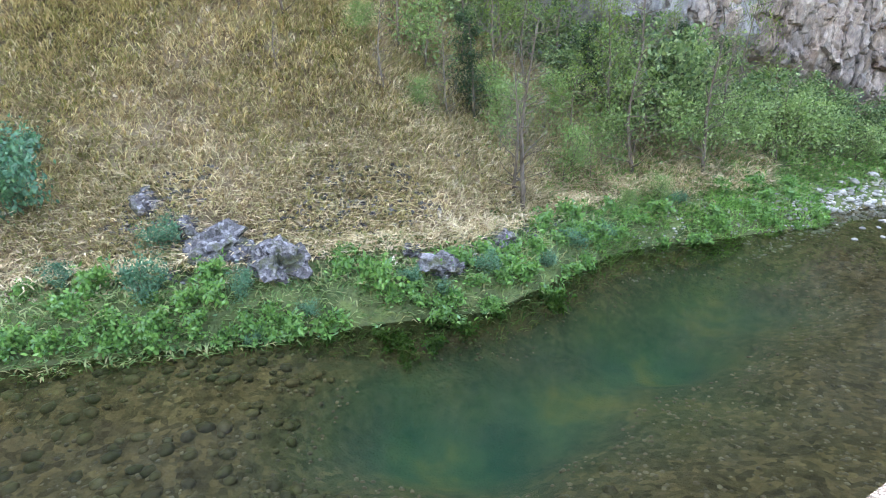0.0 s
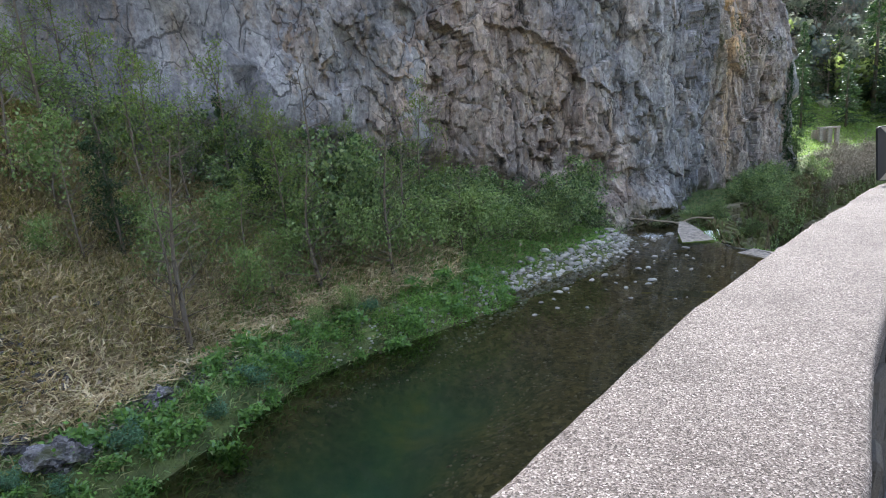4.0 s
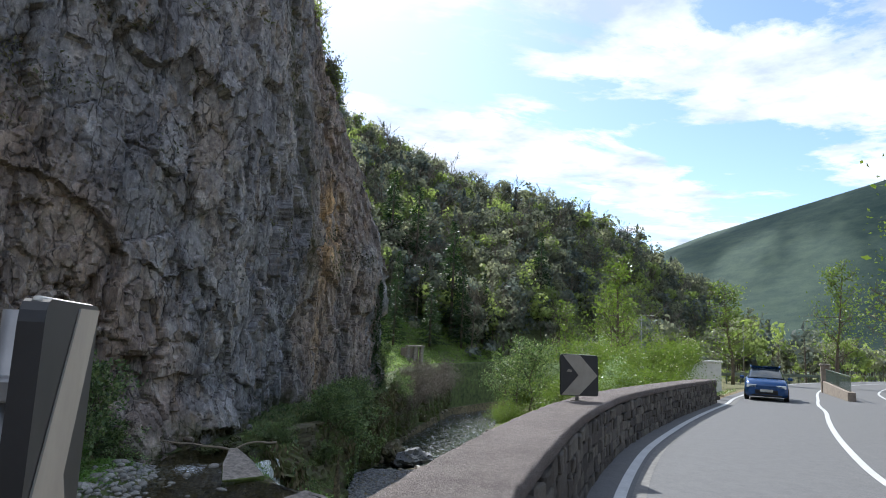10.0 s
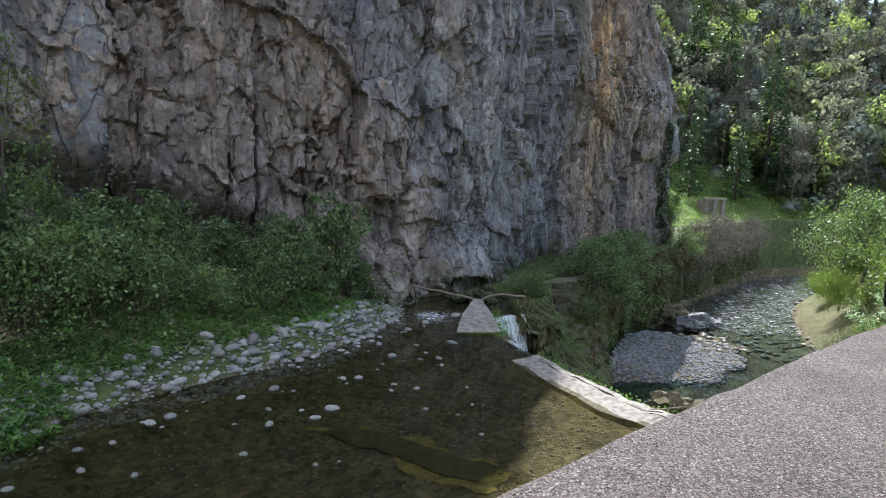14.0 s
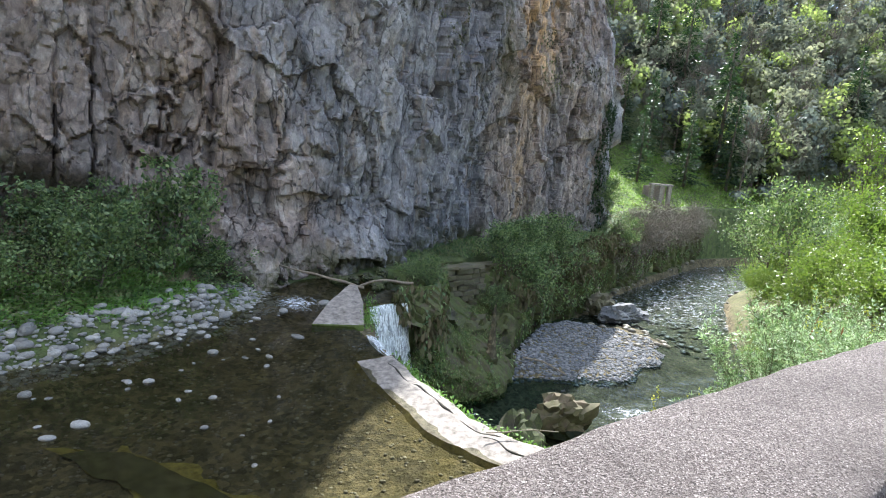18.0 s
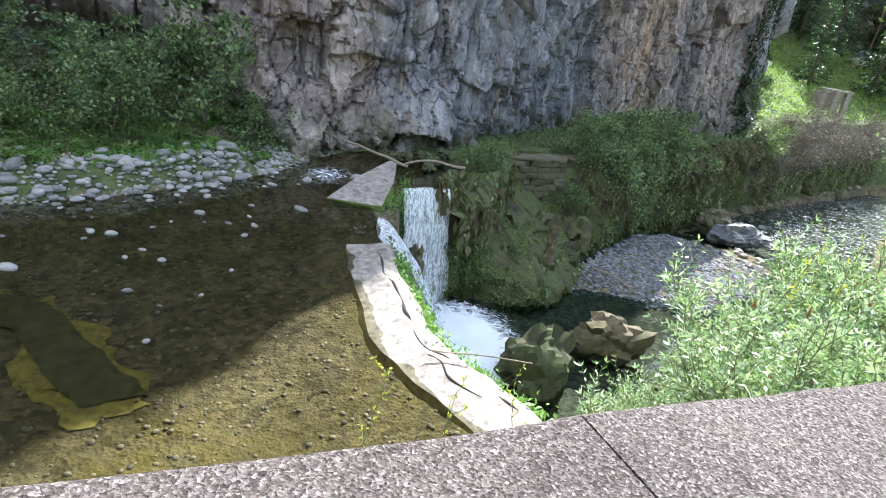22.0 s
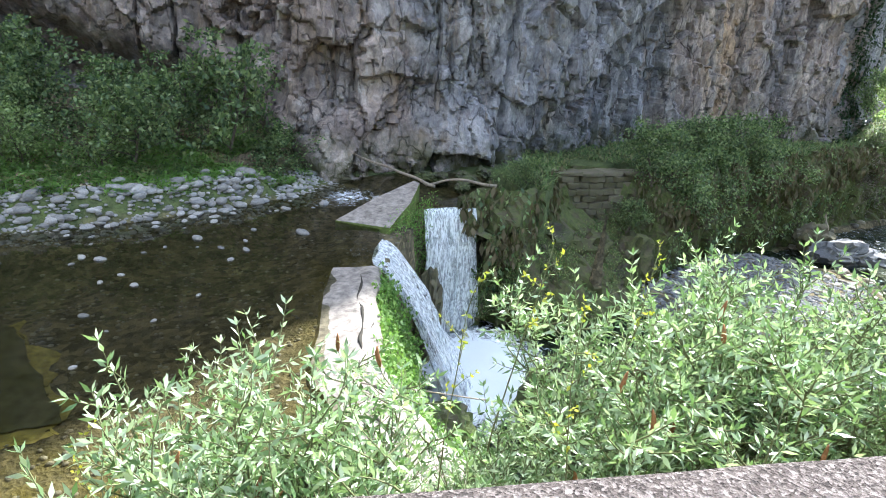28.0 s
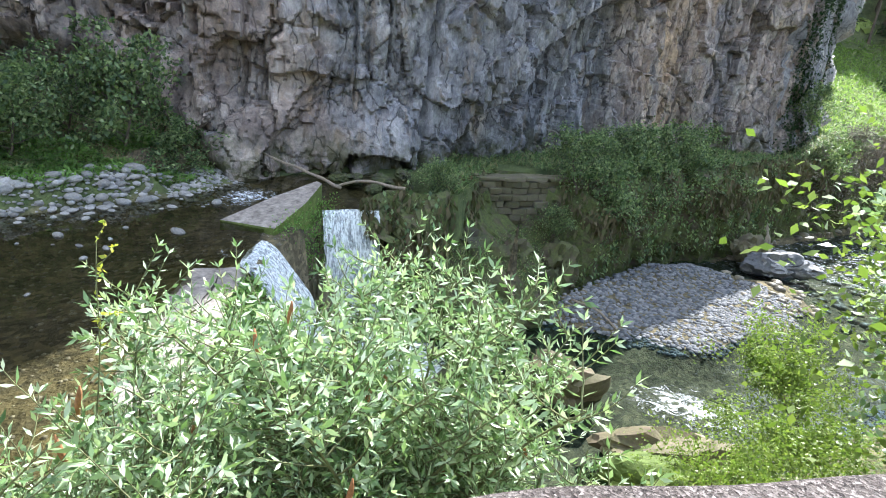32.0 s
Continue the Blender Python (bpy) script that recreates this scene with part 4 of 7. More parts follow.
low_right = [(9.3, 23.4), (10.8, 20.8), (12.6, 18.9), (15.0, 21.4), (17.8, 24.4), (21.5, 27.8), (26.0, 32.8), (31.0, 43.0), (37.5, 55.0), (53, 71), (80, 82)]
water_sheet("lower_river", low_left, low_right, low_surface, 0.35, WATER_LOW, "fast shallow river with white water below the weir", low_foam)

# ---- weir ----
ALGAE_BED = mat_plain("brown_algae", (0.20, 0.165, 0.06), 0.6, 0.9, 6, 0.6, 0.03)
weir_line = spline(DAM[:5], 0.14)
weir_line = weir_line + 0.05 * np.stack([vnoise(np.c_[weir_line * 1.3, 0 * weir_line[:, 0]], 3), vnoise(np.c_[weir_line * 1.3, 0 * weir_line[:, 0]], 4)], 1)
wn_ = normals_2d(weir_line)
prof = [(-1.3, -0.9), (-0.95, -0.32), (-0.72, -0.02), (-0.46, 0.035), (-0.20, 0.065), (0.02, 0.09), (0.22, 0.10), (0.38, 0.085), (0.45, 0.03), (0.48, -0.12), (0.70, -0.42), (1.0, -1.0), (1.28, -1.8), (1.5, -2.9), (1.7, -4.9)]
rows_ = []
for c, n in zip(weir_line, wn_):
    q = np.array([(c[0] + n[0] * o, c[1] + n[1] * o, POOL_Z + h) for o, h in prof])
    q += 0.05 * np.stack([vnoise(q * 2.1, 5), vnoise(q * 2.1, 6), 0.8 * vnoise(q * 3.0, 7)], 1)
    rows_.append(q)
rows_ = np.array(rows_)
weir = thing("weir", "old curved concrete weir with a cracked crest and mossy face", "weir", kind="structure")
part("apron", Geo().grid(rows_[:, :3]), ALGAE_BED, weir, "brown algae-covered upstream apron under water")
part("crest", Geo().grid(rows_[:, 2:10]), CONCRETE, weir, "worn cracked pale concrete crest")
part("downstream_face", Geo().grid(rows_[:, 9:]), BLOCK_MOSS, weir, "green mossy downstream face")
part("end_face", Geo().add(rows_[-1], [tuple(range(len(prof)))]), MOSS_ROCK, weir)
crack = weir_line[6:-4] + wn_[6:-4] * (0.10 + 0.12 * vnoise(np.c_[weir_line[6:-4] * 1.8, 0 * weir_line[6:-4, 0]], 9))[:, None]
crack3 = np.c_[crack, np.full(len(crack), POOL_Z + 0.085)] + np.c_[np.zeros((len(crack), 2)), 0.05 * 0.8 * vnoise(np.c_[crack, np.full(len(crack), POOL_Z + 0.085)] * 3.0, 7)]
CRACK = mat_plain("dark_crack", (0.05, 0.045, 0.035), 0.3, 0.95, 20, 0.3, 0.01)
part("crack", Geo().tube(crack3, np.clip(0.015 + 0.04 * vnoise(np.c_[crack * 2.2, 0 * crack[:, 0]], 2), 0.004, 0.045), 5), CRACK, weir, "dark open crack along the crest")

for a, b, off, wave in ((14, 34, -0.12, 11), (30, 52, 0.26, 13)):
    run = weir_line[a:b] + wn_[a:b] * (off + 0.16 * vnoise(np.c_[weir_line[a:b] * 1.9, 0 * weir_line[a:b, 0]], wave))[:, None]
    run3 = np.c_[run, np.full(len(run), POOL_Z + 0.07)] + np.c_[np.zeros((len(run), 2)), 0.04 * vnoise(np.c_[run, np.full(len(run), POOL_Z + 0.085)] * 3.0, 7)]
    part("crack", Geo().tube(run3, np.clip(0.012 + 0.03 * vnoise(np.c_[run * 2.6, 0 * run[:, 0]], wave + 5), 0.003, 0.03), 5), CRACK, weir, "dark open crack along the crest")

# sunken channel in the bed of the pool
chan = np.array([(1.7, 18.7), (2.95, 18.9), (6.2, 17.1), (5.35, 16.4)])
lip_ = chan.mean(0) + (chan - chan.mean(0)) * np.array([1.14, 1.3])
channel = thing("sunken_channel", "sunken rectangular channel with a yellow algae rim in the pool bed", "channel", kind="structure")


def pool_quad(c, z, cuts=24, wob=0.12, seed=3):
    """A level four-cornered sheet on the river bed with a wavering edge."""
    u, v = np.meshgrid(np.linspace(0, 1, cuts), np.linspace(0, 1, cuts))
    q = ((1 - u) * (1 - v))[..., None] * c[0] + (u * (1 - v))[..., None] * c[1] + (u * v)[..., None] * c[2] + ((1 - u) * v)[..., None] * c[3]
    p3 = np.concatenate([q, np.zeros(q.shape[:2] + (1,))], -1).reshape(-1, 3)
    off = np.stack([fbm(p3 * 1.7, 3, seed), fbm(p3 * 1.7, 3, seed + 5), 0 * p3[:, 0]], 1) * wob
    out = p3 + off
    out[:, 2] = land(out[:, 0], out[:, 1])[0] + z
    return Geo().grid(out.reshape(cuts, cuts, 3))


ALGAE = mat_plain("yellow_algae", (0.25, 0.205, 0.055), 0.6, 0.9, 5, 0.5, 0.02)
SILT = mat_plain("dark_silt", (0.085, 0.08, 0.034), 0.5, 0.9, 4, 0.4, 0.02)
part("rim", pool_quad(lip_, 0.02, 30, 0.6), ALGAE, channel, "yellow algae along the channel's rim")
part("channel_floor", pool_quad(chan, 0.055, 30, 0.2, 8), SILT, channel, "dark green silt in the channel")

# block of the weir between the two falls
slab_top = [(5.75, 26.7, -4.99), (7.45, 26.75, -4.95), (7.35, 28.6, -4.68), (7.05, 30.2, -4.44), (6.75, 30.4, -4.44), (6.1, 28.6, -4.74)]
slab = thing("weir_block", "tilted pale concrete block of the weir with a mossy side", "weir block", kind="structure")


def prism(top, drop, grow=0.12, cuts=5, seed=0, jitter=0.05):
    """Top face and sides of a worn block, as two Geos."""
    top = np.array(top, float)
    mid = top[:, :2].mean(0)
    loop = []
    for a, b in zip(top, np.roll(top, -1, axis=0)):
        loop += [a + (b - a) * t for t in np.linspace(0, 1, cuts, endpoint=False)]
    loop = np.array(loop)
    rings = []
    for t in np.linspace(0, 1, 9):
        r = loop.copy()
        r[:, 2] -= t * drop
        r[:, :2] += (r[:, :2] - mid) * grow * t
        r += jitter * (0.3 + t) * np.stack([vnoise(r * 2, seed), vnoise(r * 2, seed + 1), 0 * r[:, 0]], 1)
        rings.append(r)
    rings = np.array(rings)
    rings = np.concatenate([rings, rings[:, :1]], 1)
    cap = Geo().add(np.vstack([rings[0][:-1], [*mid, top[:, 2].mean() + 0.02]]), [(i, (i + 1) % len(loop), len(loop)) for i in range(len(loop))])
    return cap, Geo().grid(rings[:, ::-1])


cap_, sides_ = prism(slab_top, 5.2, 0.10, 6, 4)
part("top", cap_, CONCRETE, slab, "bare pale concrete top")
part("sides", sides_, BLOCK_MOSS, slab, "green mossy sides")


def waterfall(name, lip, out, drop, label, seed):
    """A sheet of falling water from a lip line, thrown outwards."""
    lip = spline(lip, 0.07)
    t = np.linspace(0, 1, 44)
    pts = []
    for k, s in enumerate(t):
        q = np.c_[lip + np.array(out) * s**0.8, np.full(len(lip), POOL_Z + 0.02 - drop * s**1.15 - 0.02)]
        q += (0.02 + 0.16 * s) * np.stack([vnoise(q * (3.5, 3.5, 0.8), seed), vnoise(q * (3.5, 3.5, 0.8), seed + 1), 0 * q[:, 0]], 1)
        pts.append(q)
    ob = thing(name, label, "waterfall", kind="structure", data=Geo().grid(np.array(pts)).mesh(name, FALL))
    return ob


waterfall("waterfall_far", [(7.6, 29.2), (8.2, 29.8), (9.0, 30.4)], (0.55, -0.45), 4.3, "white waterfall through the gap beside the cliff", 3)
waterfall("waterfall_far_back", [(7.55, 29.3), (8.15, 29.9), (8.95, 30.5)], (0.4, -0.32), 4.3, "white waterfall through the gap beside the cliff", 13)
waterfall("waterfall_near", [(8.2, 24.2), (7.85, 25.0), (7.65, 26.0)], (2.7, 0.5), 4.3, "white waterfall over the low gap in the weir", 8)
waterfall("waterfall_near_back", [(8.1, 24.2), (7.75, 25.0), (7.55, 26.0)], (2.3, 0.45), 4.3, "white waterfall over the low gap in the weir", 18)

# ---- parapet and road ----
par = spline(PARAPET, 0.25)
pn = normals_2d(par)
par_run = np.r_[0, np.cumsum(np.linalg.norm(np.diff(par, axis=0), axis=1))]
WIDTH = 0.57
parapet = thing("parapet", "roadside parapet of dark rubble masonry with an exposed-aggregate coping", "parapet", kind="structure")


def par_at(s, out=0.0):
    """Plan point at a run along the parapet, a distance to the road side of its river edge."""
    x, y = np.interp(s, par_run, par[:, 0]), np.interp(s, par_run, par[:, 1])
    nx, ny = np.interp(s, par_run, pn[:, 0]), np.interp(s, par_run, pn[:, 1])
    return np.stack([x + nx * out, y + ny * out], -1)


def swept(profile, s0, s1, step=0.25, wobble=0.0, seed=0):
    """A profile of (out, height over the coping's top) swept along the parapet."""
    ss = np.linspace(s0, s1, max(2, int((s1 - s0) / step) + 1))
    pts = []
    for o, h in profile:
        q = par_at(ss, o)
        q3 = np.c_[q, top_z(q[:, 0], q[:, 1]) + h]
        if wobble:
            q3 += wobble * np.stack([vnoise(q3 * 6, seed), vnoise(q3 * 6, seed + 1), vnoise(q3 * 6, seed + 2)], 1)
        pts.append(q3)
    return np.array(pts)


S_SIGN = float(par_run[np.argmin(np.hypot(par[:, 0] + 0.77, par[:, 1] - 0.26))])
S_END = float(par_run[-1])
joints = [0.0, float(par_run[np.argmin(np.hypot(par[:, 0] - 11.40, par[:, 1] - 10.42))]), S_END]
cap_profile = [(0.03, -0.13), (0.0, -0.11), (0.0, -0.016), (0.004, -0.004), (0.014, 0.0), (0.15, 0.002), (0.285, 0.003), (0.42, 0.002), (WIDTH - 0.03, 0.0), (WIDTH - 0.01, -0.005), (WIDTH, -0.02), (WIDTH, -0.11), (WIDTH - 0.03, -0.13)]
for a, b in zip(joints[:-1], joints[1:]):
    q = swept(cap_profile, a + 0.002, b - 0.002, 0.05, 0.006, 4)
    geo = Geo().grid(q)
    for end, flip in ((q[:, 0], 1), (q[:, -1], -1)):
        geo.add(end, [tuple(range(len(cap_profile)))[::flip]])
    part("coping_slab", geo, AGGREGATE, parapet)
core = swept([(0.05, -6.5), (0.05, -0.12), (WIDTH - 0.05, -0.12), (WIDTH - 0.05, -1.0)], 0, S_END, 0.5)
part("core", Geo().grid(core), MORTAR, parapet)
end_q = core[:, -1]
part("end_face", Geo().add(end_q, [(0, 1, 2, 3)]), MORTAR, parapet)

road_line = spline(PARAPET + [(28.6, 20.4), (48.0, 30.5), (75.0, 41.0), (120.0, 55.0)], 0.5)
rn = normals_2d(road_line)


def strip(outs, lift, s_lo=0, s_hi=None, extra=0.0):
    pts = []
    for o in outs:
        q = road_line[s_lo:s_hi] + rn[s_lo:s_hi] * (o + extra)
        pts.append(np.c_[q, road_z(q[:, 0], q[:, 1]) + lift])
    return Geo().grid(np.array(pts)[:, ::-1][::-1])


road = thing("road", "grey asphalt valley road, dry, curving along the river", "road", kind="structure", data=strip([0.45, 0.8, 2.5, 4.4, 6.0, 7.6, 8.6], 0.0).mesh("road", ASPHALT))
# narrow grey seam strip on the road side of the edge line
gutter = thing("gutter", "narrow grey repaired seam beside the edge line", "gutter", kind="structure", data=strip([1.05, 1.20], 0.005).mesh("gutter", SEAM_GREY))
for o, name in ((0.86, "edge_line"), (4.12, "centre_line"), (7.5, "far_edge_line")):
    thing(name, "worn white painted road line", "road line", kind="structure", data=strip([o, o + 0.13], 0.006).mesh(name, PAINT))


# ---- chevron signs ----
def rounded_panel(w, h, t, r, name, mat):
    """An upright panel in the x-z plane, its face towards -y, with rounded corners."""
    loop = []
    for cx, cz, a0 in ((w / 2 - r, h - r, 0), (-w / 2 + r, h - r, 90), (-w / 2 + r, r, 180), (w / 2 - r, r, 270)):
        loop += [(cx + r * math.cos(radians(a0 + a)), cz + r * math.sin(radians(a0 + a))) for a in (0, 30, 60, 90)]
    n = len(loop)
    g = Geo()
    g.add([(x, 0, z) for x, z in loop] + [(x, t, z) for x, z in loop], [tuple(range(n))[::-1], tuple(range(n, 2 * n))] + [(i, (i + 1) % n, n + (i + 1) % n, n + i) for i in range(n)])
    return g.mesh(name, mat, False)


def flat_shape(points, y, depth, name, mat):
    """A thin plate in the x-z plane, proud of y by depth."""
    n = len(points)
    g = Geo().add([(x, y - depth, z) for x, z in points] + [(x, y, z) for x, z in points], [tuple(range(n)), tuple(range(n, 2 * n))[::-1]] + [(i, n + i, n + (i + 1) % n, (i + 1) % n) for i in range(n)])
    return g.mesh(name, mat, False)


def chevron_sign(at, turn, label, flip=False, lean=(0, 0), raised=0.0):
    ob = thing("chevron_sign", label, "road sign", "chevron signs on the parapet", at=at)
    ob.matrix_world = pose(*at, *lean, turn)
    W, H, LIFT = 0.6, 0.575, 0.07 + raised
    plate = part("panel", rounded_panel(W, H, 0.03, 0.03, "panel", SIGN_BLACK), None, ob, "black enamelled panel")
    plate.location = (0, -0.05, LIFT)
    # thin pale strip along the panel's top edge
    rim = part("rim", Geo().tube([(-W / 2 + 0.02, -0.035, LIFT + H - 0.002), (W / 2 - 0.02, -0.035, LIFT + H - 0.002)], 0.006, 8), SIGN_EDGE, ob, "pale top edge")
    side = -1 if flip else 1
    pts = [(side * (u - 0.5) * W, v * H) for u, v in ((0.05, 0.985), (0.52, 0.985), (0.985, 0.5), (0.48, 0.015), (0.02, 0.015), (0.47, 0.5))]
    if flip:
        pts = pts[::-1]
    arrow = part("chevron", flat_shape(pts[::-1], 0, 0.003, "chevron", SIGN_WHITE), None, ob, "dim cream reflective chevron")
    arrow.location = (0, -0.051, LIFT)
    part("post", Geo().tube([(0, 0.03, -0.02 - 7 * raised), (0, 0.03, LIFT + 0.56)], 0.03, 14), SIGN_METAL, ob, "galvanised steel post")
    for z in (0.16, 0.42):
        part("bracket", bevelled_box((-0.10, -0.02, LIFT + z), (0.10, 0.066, LIFT + z + 0.035), SIGN_METAL, "bracket", 0.004), None, ob)
    part("base_plate", bevelled_box((-0.09, -0.06, 0.0), (0.09, 0.12, 0.012), CONCRETE, "base_plate", 0.003), None, ob)
    return ob


S1, S2, S3 = (-0.48, 0.27), (6.448, 6.80), (0.20, 1.305)
chevron_sign((*S1, top_z(*S1)), 1.0, "square black road sign with a cream chevron on the parapet", lean=(-3, -2))
sign_b = chevron_sign((*S2, top_z(*S2)), -13.0, "square black chevron sign with a peeled patch on the parapet", lean=(-5, 1))
PATCH = mat_plain("torn_sticker", (0.20, 0.18, 0.155), 0.3, 0.7, 30, 0.2, 0.001)
part("peeled_patch", flat_shape([(-0.205, 0.40), (-0.125, 0.395), (-0.13, 0.43), (-0.18, 0.44)], -0.051, 0.002, "peeled_patch", PATCH), None, sign_b, "pale torn sticker patch")
chevron_sign((*S3, top_z(*S3)), 83.5, "square chevron sign turned towards oncoming traffic, seen edge-on", True, raised=0.03)

shard = Geo()
c = np.array([12.07, 10.68, 0])
c[2] = top_z(c[0], c[1]) + 0.006
a = 0.6 * np.array([-0.022, 0.004, 0, 0.02, -0.012, 0.004, 0.010, 0.008, 0.010]).reshape(3, 3)
shard.add(np.vstack([c + a, c + a + (0, 0, 0.004)]), [(0, 1, 2), (5, 4, 3), (0, 3, 4, 1), (1, 4, 5, 2), (2, 5, 3, 0)])
BOTTLE = Mat("green_glass").done((0.02, 0.35, 0.12), 0.12, None, 0.6)
thing("glass_shard", "broken bright green glass shard lying on the coping", "glass", data=shard.mesh("glass_shard", BOTTLE, False))

# ---- stone facing of the parapet ----
rng = random.Random(11)
stone_meshes = [bevelled_box((-0.5, -0.5, -0.5), (0.5, 0.5, 0.5), WALL_STONE, "stone", 0.10, 1, 0.12, k) for k in range(10)]
near_stones, far_stones = 0, Geo()
for row in range(5):
    s = 4.0 + rng.uniform(0, 0.3)
    while s < S_END - 0.1:
        w = rng.uniform(0.16, 0.42)
        h = 0.155 + rng.uniform(-0.02, 0.03)
        mid = s + w / 2
        p = par_at(mid, WIDTH - 0.055)
        q = par_at(mid + 0.05, WIDTH - 0.055)
        turn = math.degrees(math.atan2(q[1] - p[1], q[0] - p[0]))
        z = top_z(p[0], p[1]) - 0.215 - 0.158 * row + rng.uniform(-0.02, 0.02)
        m = pose(p[0], p[1], z, rng.uniform(-4, 4), rng.uniform(-5, 5), turn) @ Matrix.Diagonal((w - 0.02, 0.10 + rng.uniform(0, 0.05), h - 0.005, 1))
        if S_SIGN - 6.5 < mid < S_SIGN + 9.5 and near_stones < 300:
            ob = new("stone", rng.choice(stone_meshes))
            ob.matrix_world = m
            ob.parent = parapet
            near_stones += 1
        else:
            me = rng.choice(stone_meshes)
            vs = np.array([m @ v.co for v in me.vertices])
            far_stones.add(vs, [tuple(f.vertices) for f in me.polygons])
        s += w
tagged(part("stones", far_stones, WALL_STONE, parapet, "dark rubble masonry", False), kind="stuff")

# ---- river stones ----
rng = random.Random(21)
round_stones = [pebble(k, (1, 0.8, 0.55), 0.22, 2, RIVER_STONE, "river_stone") for k in range(8)]
bank_line = spline(LEFT_BANK[9:15], 0.1)
bank_n = normals_2d(bank_line)


def put_stone(x, y, r, z=None, meshes=round_stones, label="smooth pale grey river stone on the gravel bank", group="stones on the gravel bank"):
    z = ground_at(x, y) if z is None else z
    ob = thing("river_stone", label, "stone", group, data=rng.choice(meshes))
    ob.matrix_world = pose(x, y, z + 0.22 * r, rng.uniform(-15, 15), rng.uniform(-15, 15), rng.uniform(0, 360)) @ Matrix.Diagonal((r, r * rng.uniform(0.8, 1.1), r * rng.uniform(0.7, 1.1), 1))
    return ob


for k in range(200):
    i = int(rng.triangular(12, len(bank_line) - 1, len(bank_line) * 0.8))
    o = rng.triangular(-1.7, 0.6, -0.35)
    x, y = bank_line[i] + bank_n[i] * o
    r = rng.choice((0.08, 0.10, 0.13, 0.16, 0.20)) * rng.uniform(0.8, 1.35)
    put_stone(x, y, r)
for x, y, r in ((5.47, 25.34, 0.26), (2.03, 19.04, 0.24), (1.71, 18.45, 0.2), (2.07, 21.3, 0.15), (2.5, 21.4, 0.17), (0.3, 20.3, 0.22), (3.4, 23.6, 0.2), (1.2, 22.4, 0.12), (4.2, 24.9, 0.12), (2.9, 24.9, 0.15), (-0.4, 19.6, 0.16), (-1.7, 18.3, 0.2), (-2.0, 17.9, 0.18), (-2.9, 16.5, 0.15), (0.9, 23.2, 0.14), (5.0, 22.8, 0.12), (3.9, 27.0, 0.2), (4.6, 28.1, 0.22), (0.7, 18.0, 0.16), (5.9, 29.4, 0.3), (3.0, 22.2, 0.1), (-3.3, 14.9, 0.14)):
    put_stone(x, y, r * 0.82, POOL_Z - 0.03, label="pale stone standing out of the shallow water", group="stones in the pool")

for k in range(70):
    x, y = rng.uniform(-4.5, 6.0), rng.uniform(15.5, 29.0)
    if side_of(np.array([x]), np.array([y]), LEFT_BANK)[0][0] < -0.3 and x < 6.3:
        put_stone(x, y, rng.uniform(0.05, 0.11), POOL_Z - 0.025, label="small stone breaking the surface of the shallow water", group="stones in the pool")
OUTCROP = mat_outcrop()
PEBBLES = [(np.array([v.co[:] for v in m.vertices]), [tuple(f.vertices) for f in m.polygons]) for m in [pebble(40 + k, (1, 0.8, 0.5), 0.25, 1) for k in range(5)]]


def pebbles(name, label, spots, mat, seed, size):
    """Many small stones joined into one piece of stuff. spots: rows of x, y, z."""
    r = random.Random(seed)
    g = Geo()
    for x, y, z in spots:
        v, f = r.choice(PEBBLES)
        a, k = r.uniform(0, 6.28), r.uniform(*size)
        c, s = math.cos(a), math.sin(a)
        w = v * k
        g.add(np.stack([x + w[:, 0] * c - w[:, 1] * s, y + w[:, 0] * s + w[:, 1] * c, z + w[:, 2]], 1), f)
    return thing(name, label, "stones", kind="stuff", data=g.mesh(name, mat))


nr = np.random.default_rng(7)


def scatter(count, x0, x1, y0, y1, keep):
    x, y = nr.uniform(x0, x1, count), nr.uniform(y0, y1, count)
    z, bed, deep, green, _ = land(x, y)
    ok = keep(x, y, z, bed, deep)
    return np.stack([x, y, z], 1)[ok]


dl_ = lambda x, y: side_of(x, y, LEFT_BANK)[0]
pebbles("bank_pebbles", "pale pebbles along the water's edge", scatter(20000, -10, 7, 9, 31, lambda x, y, z, b, d: (dl_(x, y) > -0.7) & (dl_(x, y) < 1.5) & (nr.uniform(0, 1, len(x)) < np.where(y > 16, 1.0, 0.4)))[:5200], RIVER_STONE, 1, (0.035, 0.09))
pebbles("limestone_chips", "pale limestone chips scattered over the dry slope", scatter(9000, -21, -11, 0, 9, lambda x, y, z, b, d: (dl_(x, y) > 1.3) & (dl_(x, y) < 4.6) & (vnoise(np.stack([x * 0.7, y * 0.7, 0 * x], 1), 4) > 0.05))[:1100], OUTCROP, 5, (0.03, 0.13))
pebbles("bed_cobbles", "dark wet cobbles lying on the shallow bed", scatter(9000, -22, -8, -8, 0.5, lambda x, y, z, b, d: (b > 0.5) & (d < 0.35) & (z > -7))[:520], DARK_COBBLE, 6, (0.08, 0.22))
pebbles("bank_cobbles", "rounded grey cobbles lying along the water's edge", scatter(20000, -6, 5, 15, 31, lambda x, y, z, b, d: (dl_(x, y) > -0.45) & (dl_(x, y) < 1.25))[:520], RIVER_STONE, 9, (0.07, 0.17))
pebbles("bed_stones", "brown wet stones on the river bed", scatter(16000, -20, 12, -6, 27, lambda x, y, z, b, d: (b > 0.5) & (d < 0.55) & (z > -7))[:7000], WET_STONE, 2, (0.02, 0.07))
pebbles("gravel_bar", "grey gravel bar beside the lower river", scatter(22000, 12, 31, 30, 50, lambda x, y, z, b, d: (z > LOW_Z - 0.12) & (z < LOW_Z + 1.2) & (b > 0.5))[:5600], GRAVEL, 3, (0.06, 0.15))
